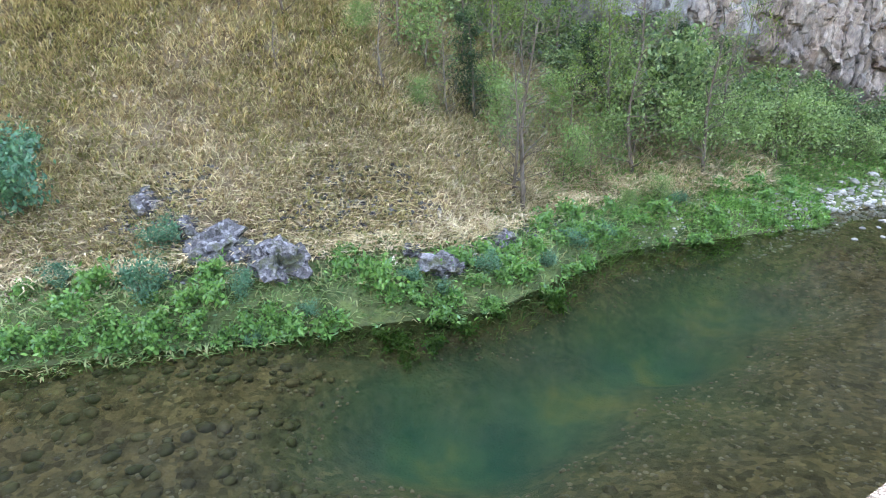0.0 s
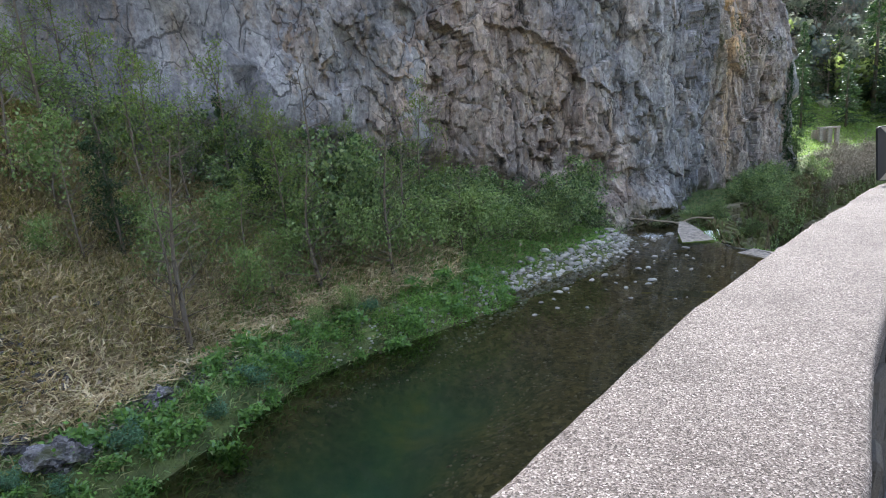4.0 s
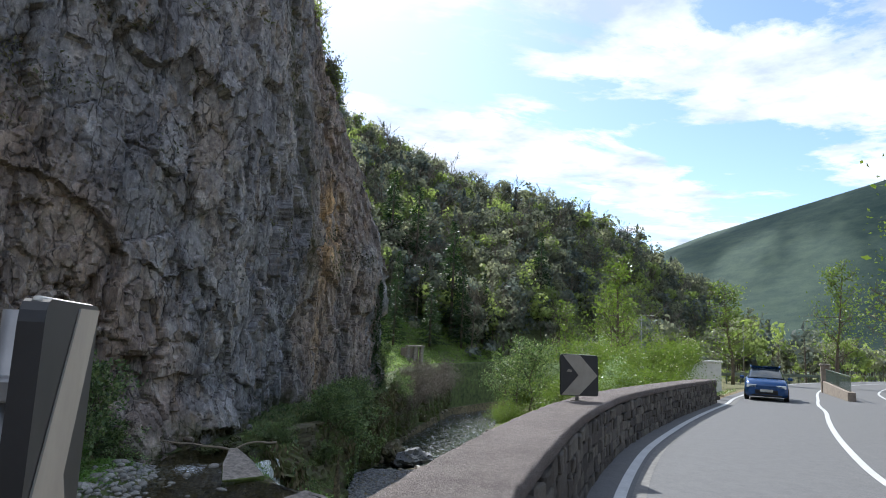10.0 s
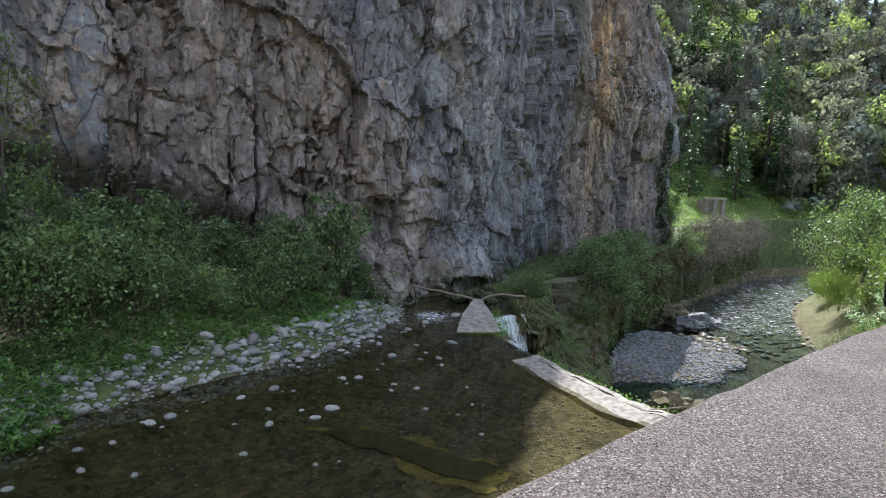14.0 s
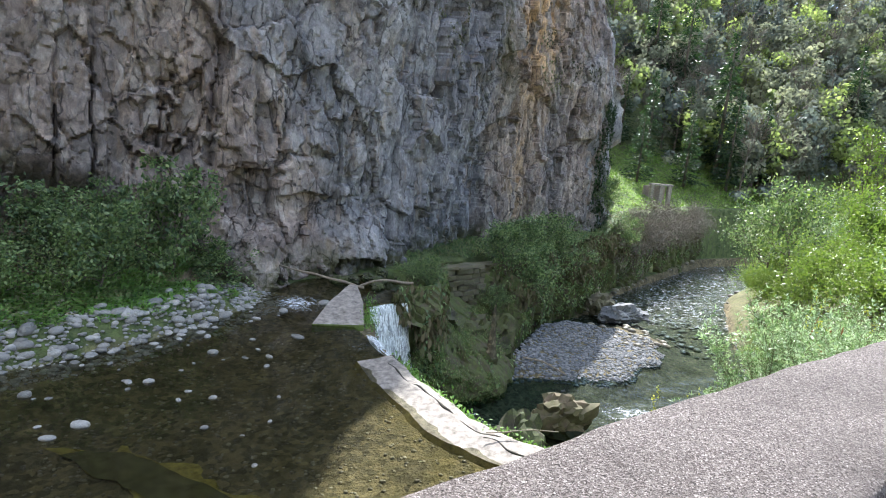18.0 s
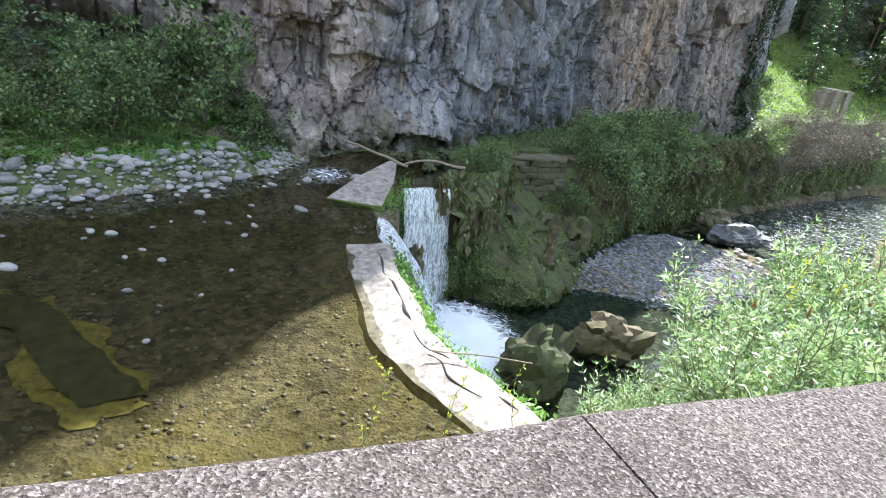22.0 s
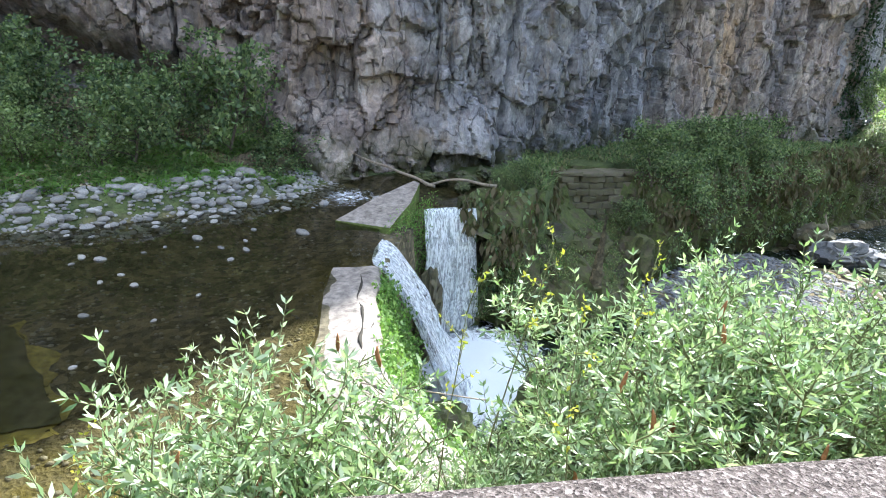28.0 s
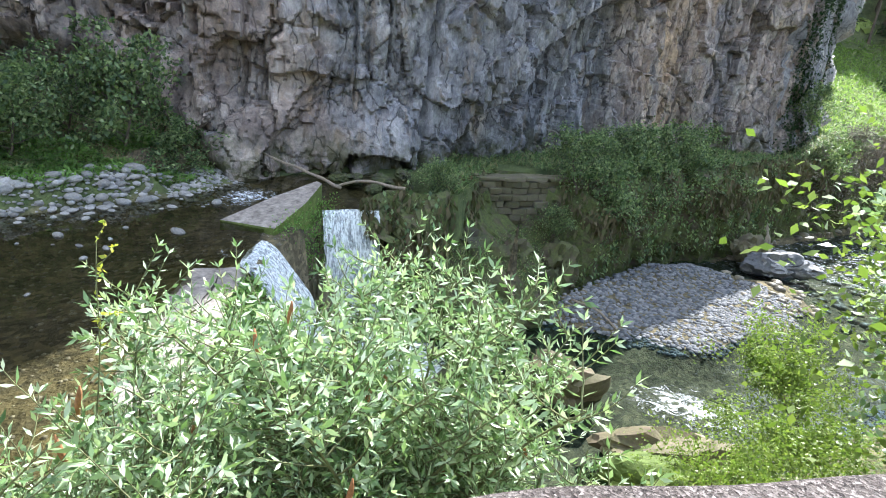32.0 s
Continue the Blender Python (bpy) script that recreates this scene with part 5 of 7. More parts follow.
pebbles("riffle_stones", "wet stones in the riffle", scatter(6000, 22, 46, 40, 78, lambda x, y, z, b, d: b > 0.5)[:700], WET_STONE, 4, (0.12, 0.4))


def boulder(x, y, z, size, mat, label, seed, turn=0, tilt=0):
    me = pebble(seed, size, 0.32, 4, mat, "boulder", 0.42)
    me.polygons.foreach_set("use_smooth", [True] * len(me.polygons))
    me.set_sharp_from_angle(angle=radians(32))
    ob = thing("boulder", label, "boulder", data=me)
    ob.matrix_world = pose(x, y, z, tilt, 0, turn)
    return ob


boulder(12.9, 26.2, -9.0, (1.25, 0.9, 1.2), DARK_MOSS, "dark wet boulder at the foot of the falls", 3, 30)
boulder(15.4, 29.2, -9.0, (1.35, 0.8, 0.95), WARM_ROCK, "brown angular boulder standing in the river", 5, 22, 8)
boulder(18.7, 27.2, -9.1, (2.1, 0.9, 0.62), WARM_ROCK, "long pale rock slab with moss in the shallows", 8, 24, -6)
boulder(18.2, 26.3, -9.15, (1.3, 0.7, 0.6), BLOCK_MOSS, "yellow-mossed boulder by the bank", 9, 20)
for x, y, z, a, b, c, m, q in ((10.5, 32.5, -8.5, 1.0, 0.8, 1.4, 0, 301), (11.9, 33.3, -8.7, 1.2, 0.9, 1.3, 1, 302), (13.3, 34.9, -8.8, 1.2, 1.0, 1.15, 0, 303), (12.3, 35.2, -7.7, 1.3, 1.0, 0.95, 1, 304), (11.2, 34.2, -7.2, 1.0, 0.9, 0.8, 0, 305), (14.2, 37.2, -8.3, 1.1, 0.9, 1.1, 1, 306)):
    boulder(x, y, z, (a, b, c), (DARK_MOSS, LEDGE_ROCK)[m], "dark mossy rock jutting from the bank below the terrace", q, 25 * q)
boulder(10.5, 23.6, -8.9, (0.9, 0.6, 0.7), MOSS_ROCK, "mossy rock at the foot of the weir", 12, 50)
boulder(8.6, 27.4, -7.9, (0.42, 0.6, 1.5), BROWN_ROCK, "brown rock standing between the two falls", 13, 10)
boulder(24.6, 46.6, -9.2, (1.5, 1.0, 0.75), GRAVEL, "large pale boulder at the edge of the gravel bar", 15, 30)
boulder(23.6, 47.6, -8.9, (1.2, 0.9, 0.9), BROWN_ROCK, "angular brown boulder beside the gravel bar", 16, 70)
boulder(26.2, 47.4, -9.3, (1.0, 0.8, 0.5), GRAVEL, "grey boulder beside the gravel bar", 17, 10)
for k, (x, y, a, lab) in enumerate(((-17.0, 1.8, 0.95, "grey weathered limestone outcrop in the dry grass"), (-18.5, 1.4, 0.82, "dark grey limestone outcrop above the green bank"), (-17.8, 1.55, 0.42, "broken limestone block beside the outcrop"), (-20.6, 1.2, 0.5, "dark limestone block in the dry grass"), (-19.4, 1.3, 0.45, "crumbling limestone block above the bank"), (-13.5, 4.0, 0.6, "small grey limestone outcrop in the dry grass"), (-14.4, 4.1, 0.3, "small grey limestone block in the grass"), (-12.7, 6.3, 0.4, "small grey rock in the dry grass"))):
    ob = thing("outcrop", lab, "rock", "outcrops on the slope", data=pebble(60 + k, (a, a * 0.7, a * 0.62), 0.3, 4, OUTCROP, "outcrop", 0.4))
    ob.matrix_world = pose(x, y, ground_at(x, y) + 0.05 * a, 12, -8, 40 * k)
boulder(-4.9, -0.9, -5.1, (1.1, 0.6, 0.45), RIVER_STONE, "pale rock lying in the water below the parapet", 23, 45)

br = random.Random(77)
for k in range(18):
    x = br.uniform(2.6, 9.0)
    y = 32.0 + br.uniform(-0.2, 2.6) + max(0.0, x - 4) * 0.12
    a = br.uniform(0.18, 0.42)
    boulder(x, y, max(ground_at(x, y), POOL_Z) + 0.02, (a, a * 0.8, a * 0.6), DARK_MOSS, "dark mossy rock at the foot of the cliff", 200 + k, 40 * k)

# ---- dead wood ----
def log(name, label, path, r0, r1, sides=9):
    p = spline(path, 0.12)
    p = p + 0.04 * np.stack([vnoise(p * 1.7, 1), vnoise(p * 1.7, 2), vnoise(p * 1.7, 3)], 1)
    r = np.linspace(r0, r1, len(p)) * (1 + 0.15 * vnoise(p * 3, 5))
    return thing(name, label, "dead wood", data=Geo().tube(p, r, sides).mesh(name, DEAD_WOOD))


log("leaning_trunk", "bleached dead trunk leaning against the terrace", [(23.7, 53.2, -4.9), (24.4, 53.0, -7.0), (25.2, 52.4, -9.6)], 0.22, 0.42)
log("drift_branch", "thin pale driftwood pole across the rocks", [(3.6, 32.0, -4.2), (5.4, 31.6, -4.45), (7.3, 31.1, -4.7)], 0.035, 0.06)
log("drift_log", "short log jammed beside the falls", [(6.9, 31.3, -4.75), (8.0, 31.5, -4.45), (9.3, 31.9, -4.6)], 0.04, 0.06)
log("drift_stick", "stick lying on the gravel bar", [(15.3, 35.4, -8.75), (16.4, 35.0, -8.85), (17.2, 34.2, -9.1)], 0.05, 0.03)
log("weir_stick", "thin stick lying across the weir crest", [(10.3, 19.0, -4.78), (11.3, 19.2, -4.80), (12.2, 19.9, -5.1)], 0.015, 0.01)

# ---- ruined wall on the terrace ----
ruin = thing("ruined_wall", "ruined dry-stone wall on the mossy terrace", "ruined wall", at=(12.25, 37.35, -7.2))
ruin_meshes = []
for me in stone_meshes[:8]:
    me = me.copy()
    me.materials[0] = BROWN_ROCK
    ruin_meshes.append(me)
rng = random.Random(31)
for row in range(10):
    u = 0.0
    flat = row == 9
    while u < 3.7 - 0.05 * row:
        w = rng.uniform(0.8, 1.2) if flat else rng.uniform(0.35, 0.75)
        ob = new("stone", rng.choice(ruin_meshes))
        ob.parent = ruin
        ob.matrix_world = Matrix.Translation((12.25, 37.35, -7.2)) @ pose(0, 0, 0, 0, 0, 38) @ pose(u - 1.85 + w / 2, rng.uniform(-0.1, 0.1), 0.28 * row - (0.06 if flat else 0), rng.uniform(-3, 3), rng.uniform(-3, 3), rng.uniform(-5, 5)) @ Matrix.Diagonal((w, 0.75 if flat else 0.6, 0.15 if flat else 0.27, 1))
        u += w


# ---- plants ----
def leaves(centres, along, size, seed, width=0.45, droop=0.0):
    """Pointed leaves as folded pairs of triangles in quads: (N, 4, 3) corners. size: lengths."""
    r = np.random.default_rng(seed)
    n = len(centres)
    a = along / (np.linalg.norm(along, axis=1)[:, None] + 1e-9)
    a[:, 2] -= droop
    a /= np.linalg.norm(a, axis=1)[:, None] + 1e-9
    side = np.cross(a, r.normal(0, 1, (n, 3)))
    side /= np.linalg.norm(side, axis=1)[:, None] + 1e-9
    up = np.cross(side, a)
    L = np.asarray(size)[:, None]
    w = L * width * 0.5
    return np.stack([centres, centres + a * L * 0.45 + side * w + up * w * 0.35, centres + a * L, centres + a * L * 0.45 - side * w + up * w * 0.35], 1)


def branch(start, way, length, r, steps=7, wander=0.25, lift=0.1):
    p, d = [np.array(start, float)], np.array(way, float)
    d /= np.linalg.norm(d)
    for _ in range(steps - 1):
        d = d + r.normal(0, wander, 3) * (1, 1, 0.6)
        d[2] += lift
        d /= np.linalg.norm(d)
        p.append(p[-1] + d * length / (steps - 1))
    return np.array(p)


def tree_geo(seed, height, spread_, trunk_r, n_limb, n_twig, n_leaf, leaf, lean=0.06, clump=0.35, bare=False, low=0.25, width=0.55, droop=0.1):
    """Wood and leaves of one tree or bush, its foot at the origin."""
    r = np.random.default_rng(seed)
    wood, cents, ways = Geo(), [], []
    trunk = branch((0, 0, -0.2), (r.normal(0, lean), r.normal(0, lean), 1), height, r, 10, lean, 0.12)
    wood.tube(trunk, np.linspace(trunk_r, trunk_r * 0.15, len(trunk)), 7)
    for k in range(n_limb):
        t = low + (1 - low) * (k + r.uniform(0, 1)) / n_limb
        at = trunk[0] + (trunk[-1] - trunk[0]) * t
        i = min(int(t * (len(trunk) - 1)), len(trunk) - 2)
        at = trunk[i] + (trunk[i + 1] - trunk[i]) * (t * (len(trunk) - 1) - i)
        ang = r.uniform(0, 6.28)
        reach = spread_ * (1.15 - 0.75 * t) * r.uniform(0.6, 1.15)
        limb = branch(at, (math.cos(ang), math.sin(ang), r.uniform(0.15, 0.8)), reach, r, 6, 0.2, 0.08)
        wood.tube(limb, np.linspace(trunk_r * 0.38 * (1.1 - t * 0.6), trunk_r * 0.06, len(limb)), 5, cap=False)
        for j in range(n_twig):
            q = limb[r.integers(1, len(limb))]
            tw = branch(q, r.normal(0, 1, 3) + (0, 0, 0.5), reach * r.uniform(0.25, 0.5), r, 5, 0.3, 0.05)
            wood.tube(tw, np.linspace(trunk_r * 0.09, trunk_r * 0.02, len(tw)), 4 if not bare else 3, cap=False)
            m = n_leaf
            pick = tw[r.integers(1, len(tw), m)]
            cents.append(pick + r.normal(0, clump * reach * 0.22, (m, 3)))
            ways.append(r.normal(0, 1, (m, 3)) + (tw[-1] - tw[0]) * 1.2)
    crown = None
    if n_leaf:
        c, w = np.concatenate(cents), np.concatenate(ways)
        crown = Geo().quads(leaves(c, w, r.uniform(*leaf, len(c)), seed + 1, width, droop))
    return wood, crown


def plant(name, label, category, group, geos, leaf_mat, at, turn=0.0, scale=1.0):
    ob = thing(name, label, category, group)
    wood, crown = geos
    part("trunk" if "tree" in name else "wood", wood, BARK, ob)
    if crown:
        part("crown" if "tree" in name else "foliage", crown, leaf_mat, ob)
    ob.matrix_world = pose(*at, 0, 0, turn) @ Matrix.Scale(scale, 4)
    return ob


def repeat(ob, spots, seed, size=(0.8, 1.2), sink=0.1, labels=None):
    r = random.Random(seed)
    for x, y, *z in spots:
        k = r.uniform(*size) if len(z) < 2 else z[1]
        zz = z[0] if z and z[0] is not None else ground_at(x, y) - sink
        c = copy_thing(ob, pose(x, y, zz, 0, 0, r.uniform(0, 360)))
        c.scale = (k, k * r.uniform(0.85, 1.15), k * r.uniform(0.8, 1.25))


# butterfly bushes below the parapet
def shoots_geo(seed, stems, height, spread_, per, leaf):
    r = np.random.default_rng(seed)
    wood, cents, ways, spikes = Geo(), [], [], []
    for k in range(stems):
        ang, out = r.uniform(0, 6.28), r.uniform(0.15, 1.0) * spread_
        p = branch((0.15 * math.cos(ang), 0.15 * math.sin(ang), -0.2), (out * math.cos(ang) / height, out * math.sin(ang) / height, 1), height * r.uniform(0.75, 1.1), r, 10, 0.07, -0.01)
        wood.tube(p, np.linspace(0.018, 0.004, len(p)), 5, cap=False)
        for j in range(per):
            t = r.uniform(0.28, 1.0)
            i = min(int(t * 9), 8)
            q = p[i] + (p[i + 1] - p[i]) * (t * 9 - i)
            s = branch(q, np.r_[r.normal(0, 1, 2), r.uniform(0.3, 1.2)] if j else (p[-1] - p[-2]), r.uniform(0.2, 0.5), r, 7, 0.12, 0.06)
            wood.tube(s, np.linspace(0.006, 0.002, len(s)), 4, cap=False)
            d = (s[-1] - s[0]) / np.linalg.norm(s[-1] - s[0])
            for m in range(len(s)):
                a0 = r.uniform(0, 6.28)
                u = np.cross(d, (0.3, 0.5, 0.8))
                u /= np.linalg.norm(u)
                w = np.cross(d, u)
                for h in (0, math.pi) if m < len(s) - 1 else (0, 1.57, 3.14, 4.71):
                    cents.append(s[m])
                    ways.append((u * math.cos(a0 + h) + w * math.sin(a0 + h)) + d * (0.5 + 0.9 * m / len(s)))
            if r.uniform() < 0.05:
                e = branch(s[-1], (r.normal(0, 0.3), r.normal(0, 0.3), 1), 0.16, r, 5, 0.1, -0.05)
                spikes.append(Geo().tube(e, [0.008, 0.016, 0.016, 0.012, 0.004], 6))
    c, w = np.array(cents), np.array(ways)
    return wood, Geo().quads(leaves(c, w, r.uniform(*leaf, len(c)), seed + 1, 0.28, 0.15)), spikes


SEED_HEAD = mat_plain("brown_seed_heads", (0.30, 0.14, 0.06), 0.35, 0.9, 60, 0.8, 0.004)
STEM_GREEN = mat_plain("green_stem", (0.16, 0.17, 0.08), 0.3, 0.8, 20, 0.2, 0.002)
bush_protos = []
for seed, stems, h, sp, per in ((3, 20, 1.7, 0.85, 32), (4, 24, 2.1, 1.1, 34), (5, 18, 1.5, 0.75, 32)):
    w_, l_, s_ = shoots_geo(seed, stems, h, sp, per, (0.045, 0.10))
    bush = thing("butterfly_bush", "leafy grey-green butterfly bush growing up beyond the parapet", "bush", "butterfly bushes below the parapet")
    part("wood", w_, STEM_GREEN, bush)
    part("foliage", l_, LEAF_WILLOW, bush)
    for g_ in s_[:5]:
        part("dry_flower", g_, SEED_HEAD, bush, "dry brown flower spike")
    bush_protos.append(bush)
r_ = random.Random(2)
spots_ = [(14.4, 15.6, -3.6, 0), (12.68, 12.74, -1.45, 0, 0.62), (12.78, 12.8, -1.5, 0, 0.6), (12.4, 12.9, -1.75, 2, 0.42), (14.1, 15.2, -2.95, 1), (15.0, 15.9, -2.75, 1), (13.9, 14.5, -3.3, 0, 0.85), (14.9, 15.0, -2.8, 2), (12.6, 13.9, -3.35, 2, 0.72), (14.1, 13.7, -2.6, 2), (15.4, 14.6, -2.75, 2), (13.3, 13.1, -3.15, 2, 0.9), (15.8, 15.6, -3.1, 0), (12.65, 14.3, -3.7, 2, 0.7), (13.2, 15.6, -4.1, 0, 0.8), (12.25, 13.2, -3.6, 2, 0.6), (13.6, 14.9, -4.0, 1)]
used_ = set()
for x, y, z, k, *size in spots_:
    m = pose(x, y, z, 0, 0, r_.uniform(0, 360)) @ Matrix.Scale(size[0] if size else 1.0, 4)
    if k not in used_:
        bush_protos[k].matrix_world = m
        used_.add(k)
    else:
        copy_thing(bush_protos[k], m)

# thin yellow-flowered stalks
FLOWER = mat_leaf("yellow_flowers", [(0.45, 0.42, 0.05), (0.35, 0.42, 0.08), (0.55, 0.48, 0.06)], 0.6, 0.4)
for k, (x, y, z) in enumerate(((10.66, 12.6, -1.19), (11.06, 12.77, -1.33), (11.42, 13.14, -1.41), (14.01, 14.73, -0.43), (13.22, 13.66, -0.5), (13.49, 14.23, -0.31), (13.71, 13.65, -0.42))):
    r = np.random.default_rng(90 + k)
    stalk = thing("flower_stalk", "thin green stalk with small yellow flowers rising from the bank", "wild flower", "yellow flower stalks")
    p = branch((0, 0, -1.5), (r.normal(0, 0.08), r.normal(0, 0.08), 1), 1.5, r, 12, 0.05, 0.02)
    p -= (p[-1][0], p[-1][1], p[-1][2])
    g = Geo().tube(p, np.linspace(0.006, 0.002, len(p)), 5)
    tips, ways = [], []
    for m in range(7, 12):
        tw = branch(p[m], np.r_[r.normal(0, 1, 2), 0.8], r.uniform(0.08, 0.22), r, 5, 0.15, 0.1)
        g.tube(tw, np.linspace(0.003, 0.001, len(tw)), 4)
        for q in list(tw[2:]) + [p[m]]:
            for _ in range(3):
                tips.append(q)
                ways.append(r.normal(0, 1, 3) + (0, 0, 0.4))
    part("stem", g, STEM_GREEN, stalk)
    part("blossom", Geo().quads(leaves(np.array(tips), np.array(ways), r.uniform(0.015, 0.038, len(tips)), 91 + k, 0.5)), FLOWER, stalk, "small yellow flowers and leaves")
    stalk.matrix_world = pose(x, y, z, 0, 0, 0)

# shrubs on the banks and at the foot of the cliff
shrub_a = plant("shrub", "dense dark green shrub at the foot of the cliff", "shrub", "shrubs below the cliff", tree_geo(11, 2.7, 2.1, 0.05, 15, 7, 30, (0.09, 0.20), 0.3, 0.34, low=0.08, droop=0.3), LEAF_BUSH, (-0.6, 25.6, ground_at(-0.6, 25.6) - 0.1))
repeat(shrub_a, [(-2.2, 26.6), (-3.6, 24.6), (-4.8, 25.8), (-1.2, 28.2), (-5.6, 23.0), (-6.8, 24.6), (0.6, 28.6), (-3.4, 28.0), (-7.8, 22.2), (-8.8, 24.2), (-6.2, 27.0), (1.8, 29.8), (-9.8, 21.4), (-11.5, 22.5), (-8.0, 20.0), (-9.5, 17.2), (-11.0, 18.6), (-12.5, 17.2), (-14.0, 19.5), (-10.4, 16.2), (-13.0, 21.0), (-15.5, 17.6), (-11.8, 15.2), (-14.2, 15.6), (-16.6, 16.6), (-18.0, 14.6)], 4, (0.7, 1.25))
shrub_b = plant("shrub", "green leafy shrub overhanging the mossy terrace edge", "shrub", "shrubs on the terrace", tree_geo(12, 2.3, 2.2, 0.05, 15, 7, 30, (0.08, 0.18), 0.35, 0.34, low=0.05, droop=0.45), LEAF_BUSH, (14.9, 40.2, -6.2))
repeat(shrub_b, [(13.9, 37.2, -7.0, 0.5), (15.6, 41.0, -5.3), (16.9, 43.0, -5.2), (15.4, 39.0, -7.0), (17.2, 42.2, -7.0), (18.2, 44.8, -5.3), (10.2, 33.2, -5.1, 0.5), (9.6, 34.0, -5.0, 0.45), (19.6, 46.6, -5.4), (16.2, 40.6, -7.8), (18.8, 44.6, -7.4), (20.8, 47.8, -6.8), (28.5, 57.0, -6.0), (30.0, 60.0, -5.0), (27.5, 58.5, -3.0), (14.6, 38.2, -5.0), (16.0, 42.0, -4.6)], 6, (0.8, 1.2))
bramble = plant("bramble", "sunlit yellow-green bramble thicket on the river bank", "bramble", "brambles on the bank", tree_geo(14, 1.9, 2.1, 0.03, 18, 10, 60, (0.05, 0.105), 0.4, 0.4, low=0.03, droop=0.2), LEAF_SPRING, (19.8, 17.6, -1.6))
repeat(bramble, [(18.5, 20.6, -4.6, 0.6), (19.6, 22.4, -4.6, 0.7), (18.0, 19.2, -4.4, 0.5), (19.7, 17.1, -2.3), (19.5, 18.6, -2.1), (20.6, 20.6, -2.0), (21.8, 22.6, -2.4), (22.4, 25.2, -3.0), (24.0, 24.0, -1.8), (25.5, 27.5, -2.6), (27.5, 31.0, -3.5), (28.5, 27.0, -1.2), (31, 36, -4.5), (33.5, 41, -5), (23.6, 20.6, -0.9), (26.5, 22.6, -0.9), (30.0, 31.0, -2.0), (35.0, 46.0, -5.0), (35.0, 46.0, -7.4), (38.0, 50.6, -7.9), (41.0, 55.4, -8.4), (33.0, 41.6, -6.6)], 8, (0.85, 1.3))
scrub = plant("scrub", "brown leafless scrub on the far river bank", "scrub", "brown scrub on the far bank", tree_geo(16, 2.6, 2.4, 0.05, 18, 10, 16, (0.15, 0.32), 0.35, 0.7, True, low=0.05, width=0.12), LEAF_TWIG, (30.5, 58.6, -7.4))
repeat(scrub, [(32.5, 60.4, -7.0), (34.6, 62.6, -6.6), (36.8, 65.0, -6.4), (39.0, 67.6, -6.4), (31.4, 60.4, -5.4), (34.0, 63.6, -5.0), (37.0, 66.8, -5.0), (41.5, 70.5, -6.4), (28.8, 57.4, -7.6), (44.5, 74.0, -6.4), (27.6, 56.4, -8.0)], 19, (0.9, 1.4))
ivy = plant("bush_ivy", "pale sprawling shrub beside the river", "shrub", "", tree_geo(15, 2.4, 1.6, 0.04, 14, 8, 22, (0.06, 0.11), 0.3, 0.5, low=0.1), LEAF_WILLOW, (19.2, 18.0, -2.2))
repeat(ivy, [(20.0, 19.6, -2.4), (30.6, 35.5, -2.2), (33.0, 33.0, -0.8)], 9, (0.8, 1.2))

# thin trees on the grass slope
bare_tree = plant("bare_tree", "thin bare tree with fine twigs on the slope", "tree", "bare trees on the slope", tree_geo(21, 6.0, 1.6, 0.085, 24, 7, 1, (0.2, 0.42), 0.07, 0.4, True, low=0.10, width=0.04), LEAF_TWIG, (-13.04, 8.72, ground_at(-13.04, 8.72)))
repeat(bare_tree, [(-13.5, 9.1, None, 0.7), (-17.6, 8.1, None, 0.55), (-21.5, 8.2, None, 0.6), (-23.0, 7.6, None, 0.6), (-20.4, 6.4, None, 0.4), (-10.6, 13.6), (-11.0, 16.4), (-15.2, 14.4), (-12.4, 18.0), (-7.8, 18.0), (-6.2, 20.4), (-19.2, 13.5), (-17.2, 13.0, None, 0.7), (-8.4, 15.4), (-16.2, 9.8, None, 0.5)], 12, (0.6, 1.05))
young_tree = plant("young_tree", "slender tree in fresh green leaf on the slope", "tree", "young trees on the slope", tree_geo(22, 5.5, 1.9, 0.06, 20, 8, 9, (0.06, 0.11), 0.06, 0.8, low=0.15), LEAF_SPRING, (-11.6, 14.6, ground_at(-11.6, 14.6)))
repeat(young_tree, [(-21.0, 13.2), (-23.5, 11.5), (-18.4, 15.8), (-24.0, 14.0), (-16.6, 18.4), (-20.8, 17.0), (-26.0, 11.0), (-12.8, 16.2), (-9.0, 19.2), (-14.6, 16.8), (-10.6, 20.4), (-16.4, 15.0), (-7.0, 22.0), (-13.4, 20.0), (-17.8, 18.0), (-8.2, 22.4), (-20.0, 14.5), (-15.6, 12.6), (-18.8, 11.0), (-13.0, 12.8, None, 0.7), (-11.8, 12.4, None, 0.4), (-14.0, 11.5, None, 0.35)], 13, (0.6, 1.1))
dark_tree = plant("dark_tree", "small dark evergreen on the slope", "tree", "evergreens on the slope", tree_geo(23, 3.4, 1.2, 0.06, 20, 8, 20, (0.06, 0.11), 0.05, 0.6, low=0.05), LEAF_DARK, (-15.7, 10.8, ground_at(-15.7, 10.8)))
repeat(dark_tree, [(-8.6, 20.6), (-10.4, 18.8), (-15.6, 18.6), (-13.2, 15.8), (-11.4, 17.6)], 14, (0.9, 1.3))
LEAF_HAZEL = mat_leaf("hazel_leaves", [(0.12, 0.18, 0.065), (0.18, 0.255, 0.09), (0.25, 0.335, 0.13), (0.31, 0.39, 0.17)], 0.5, 0.4)
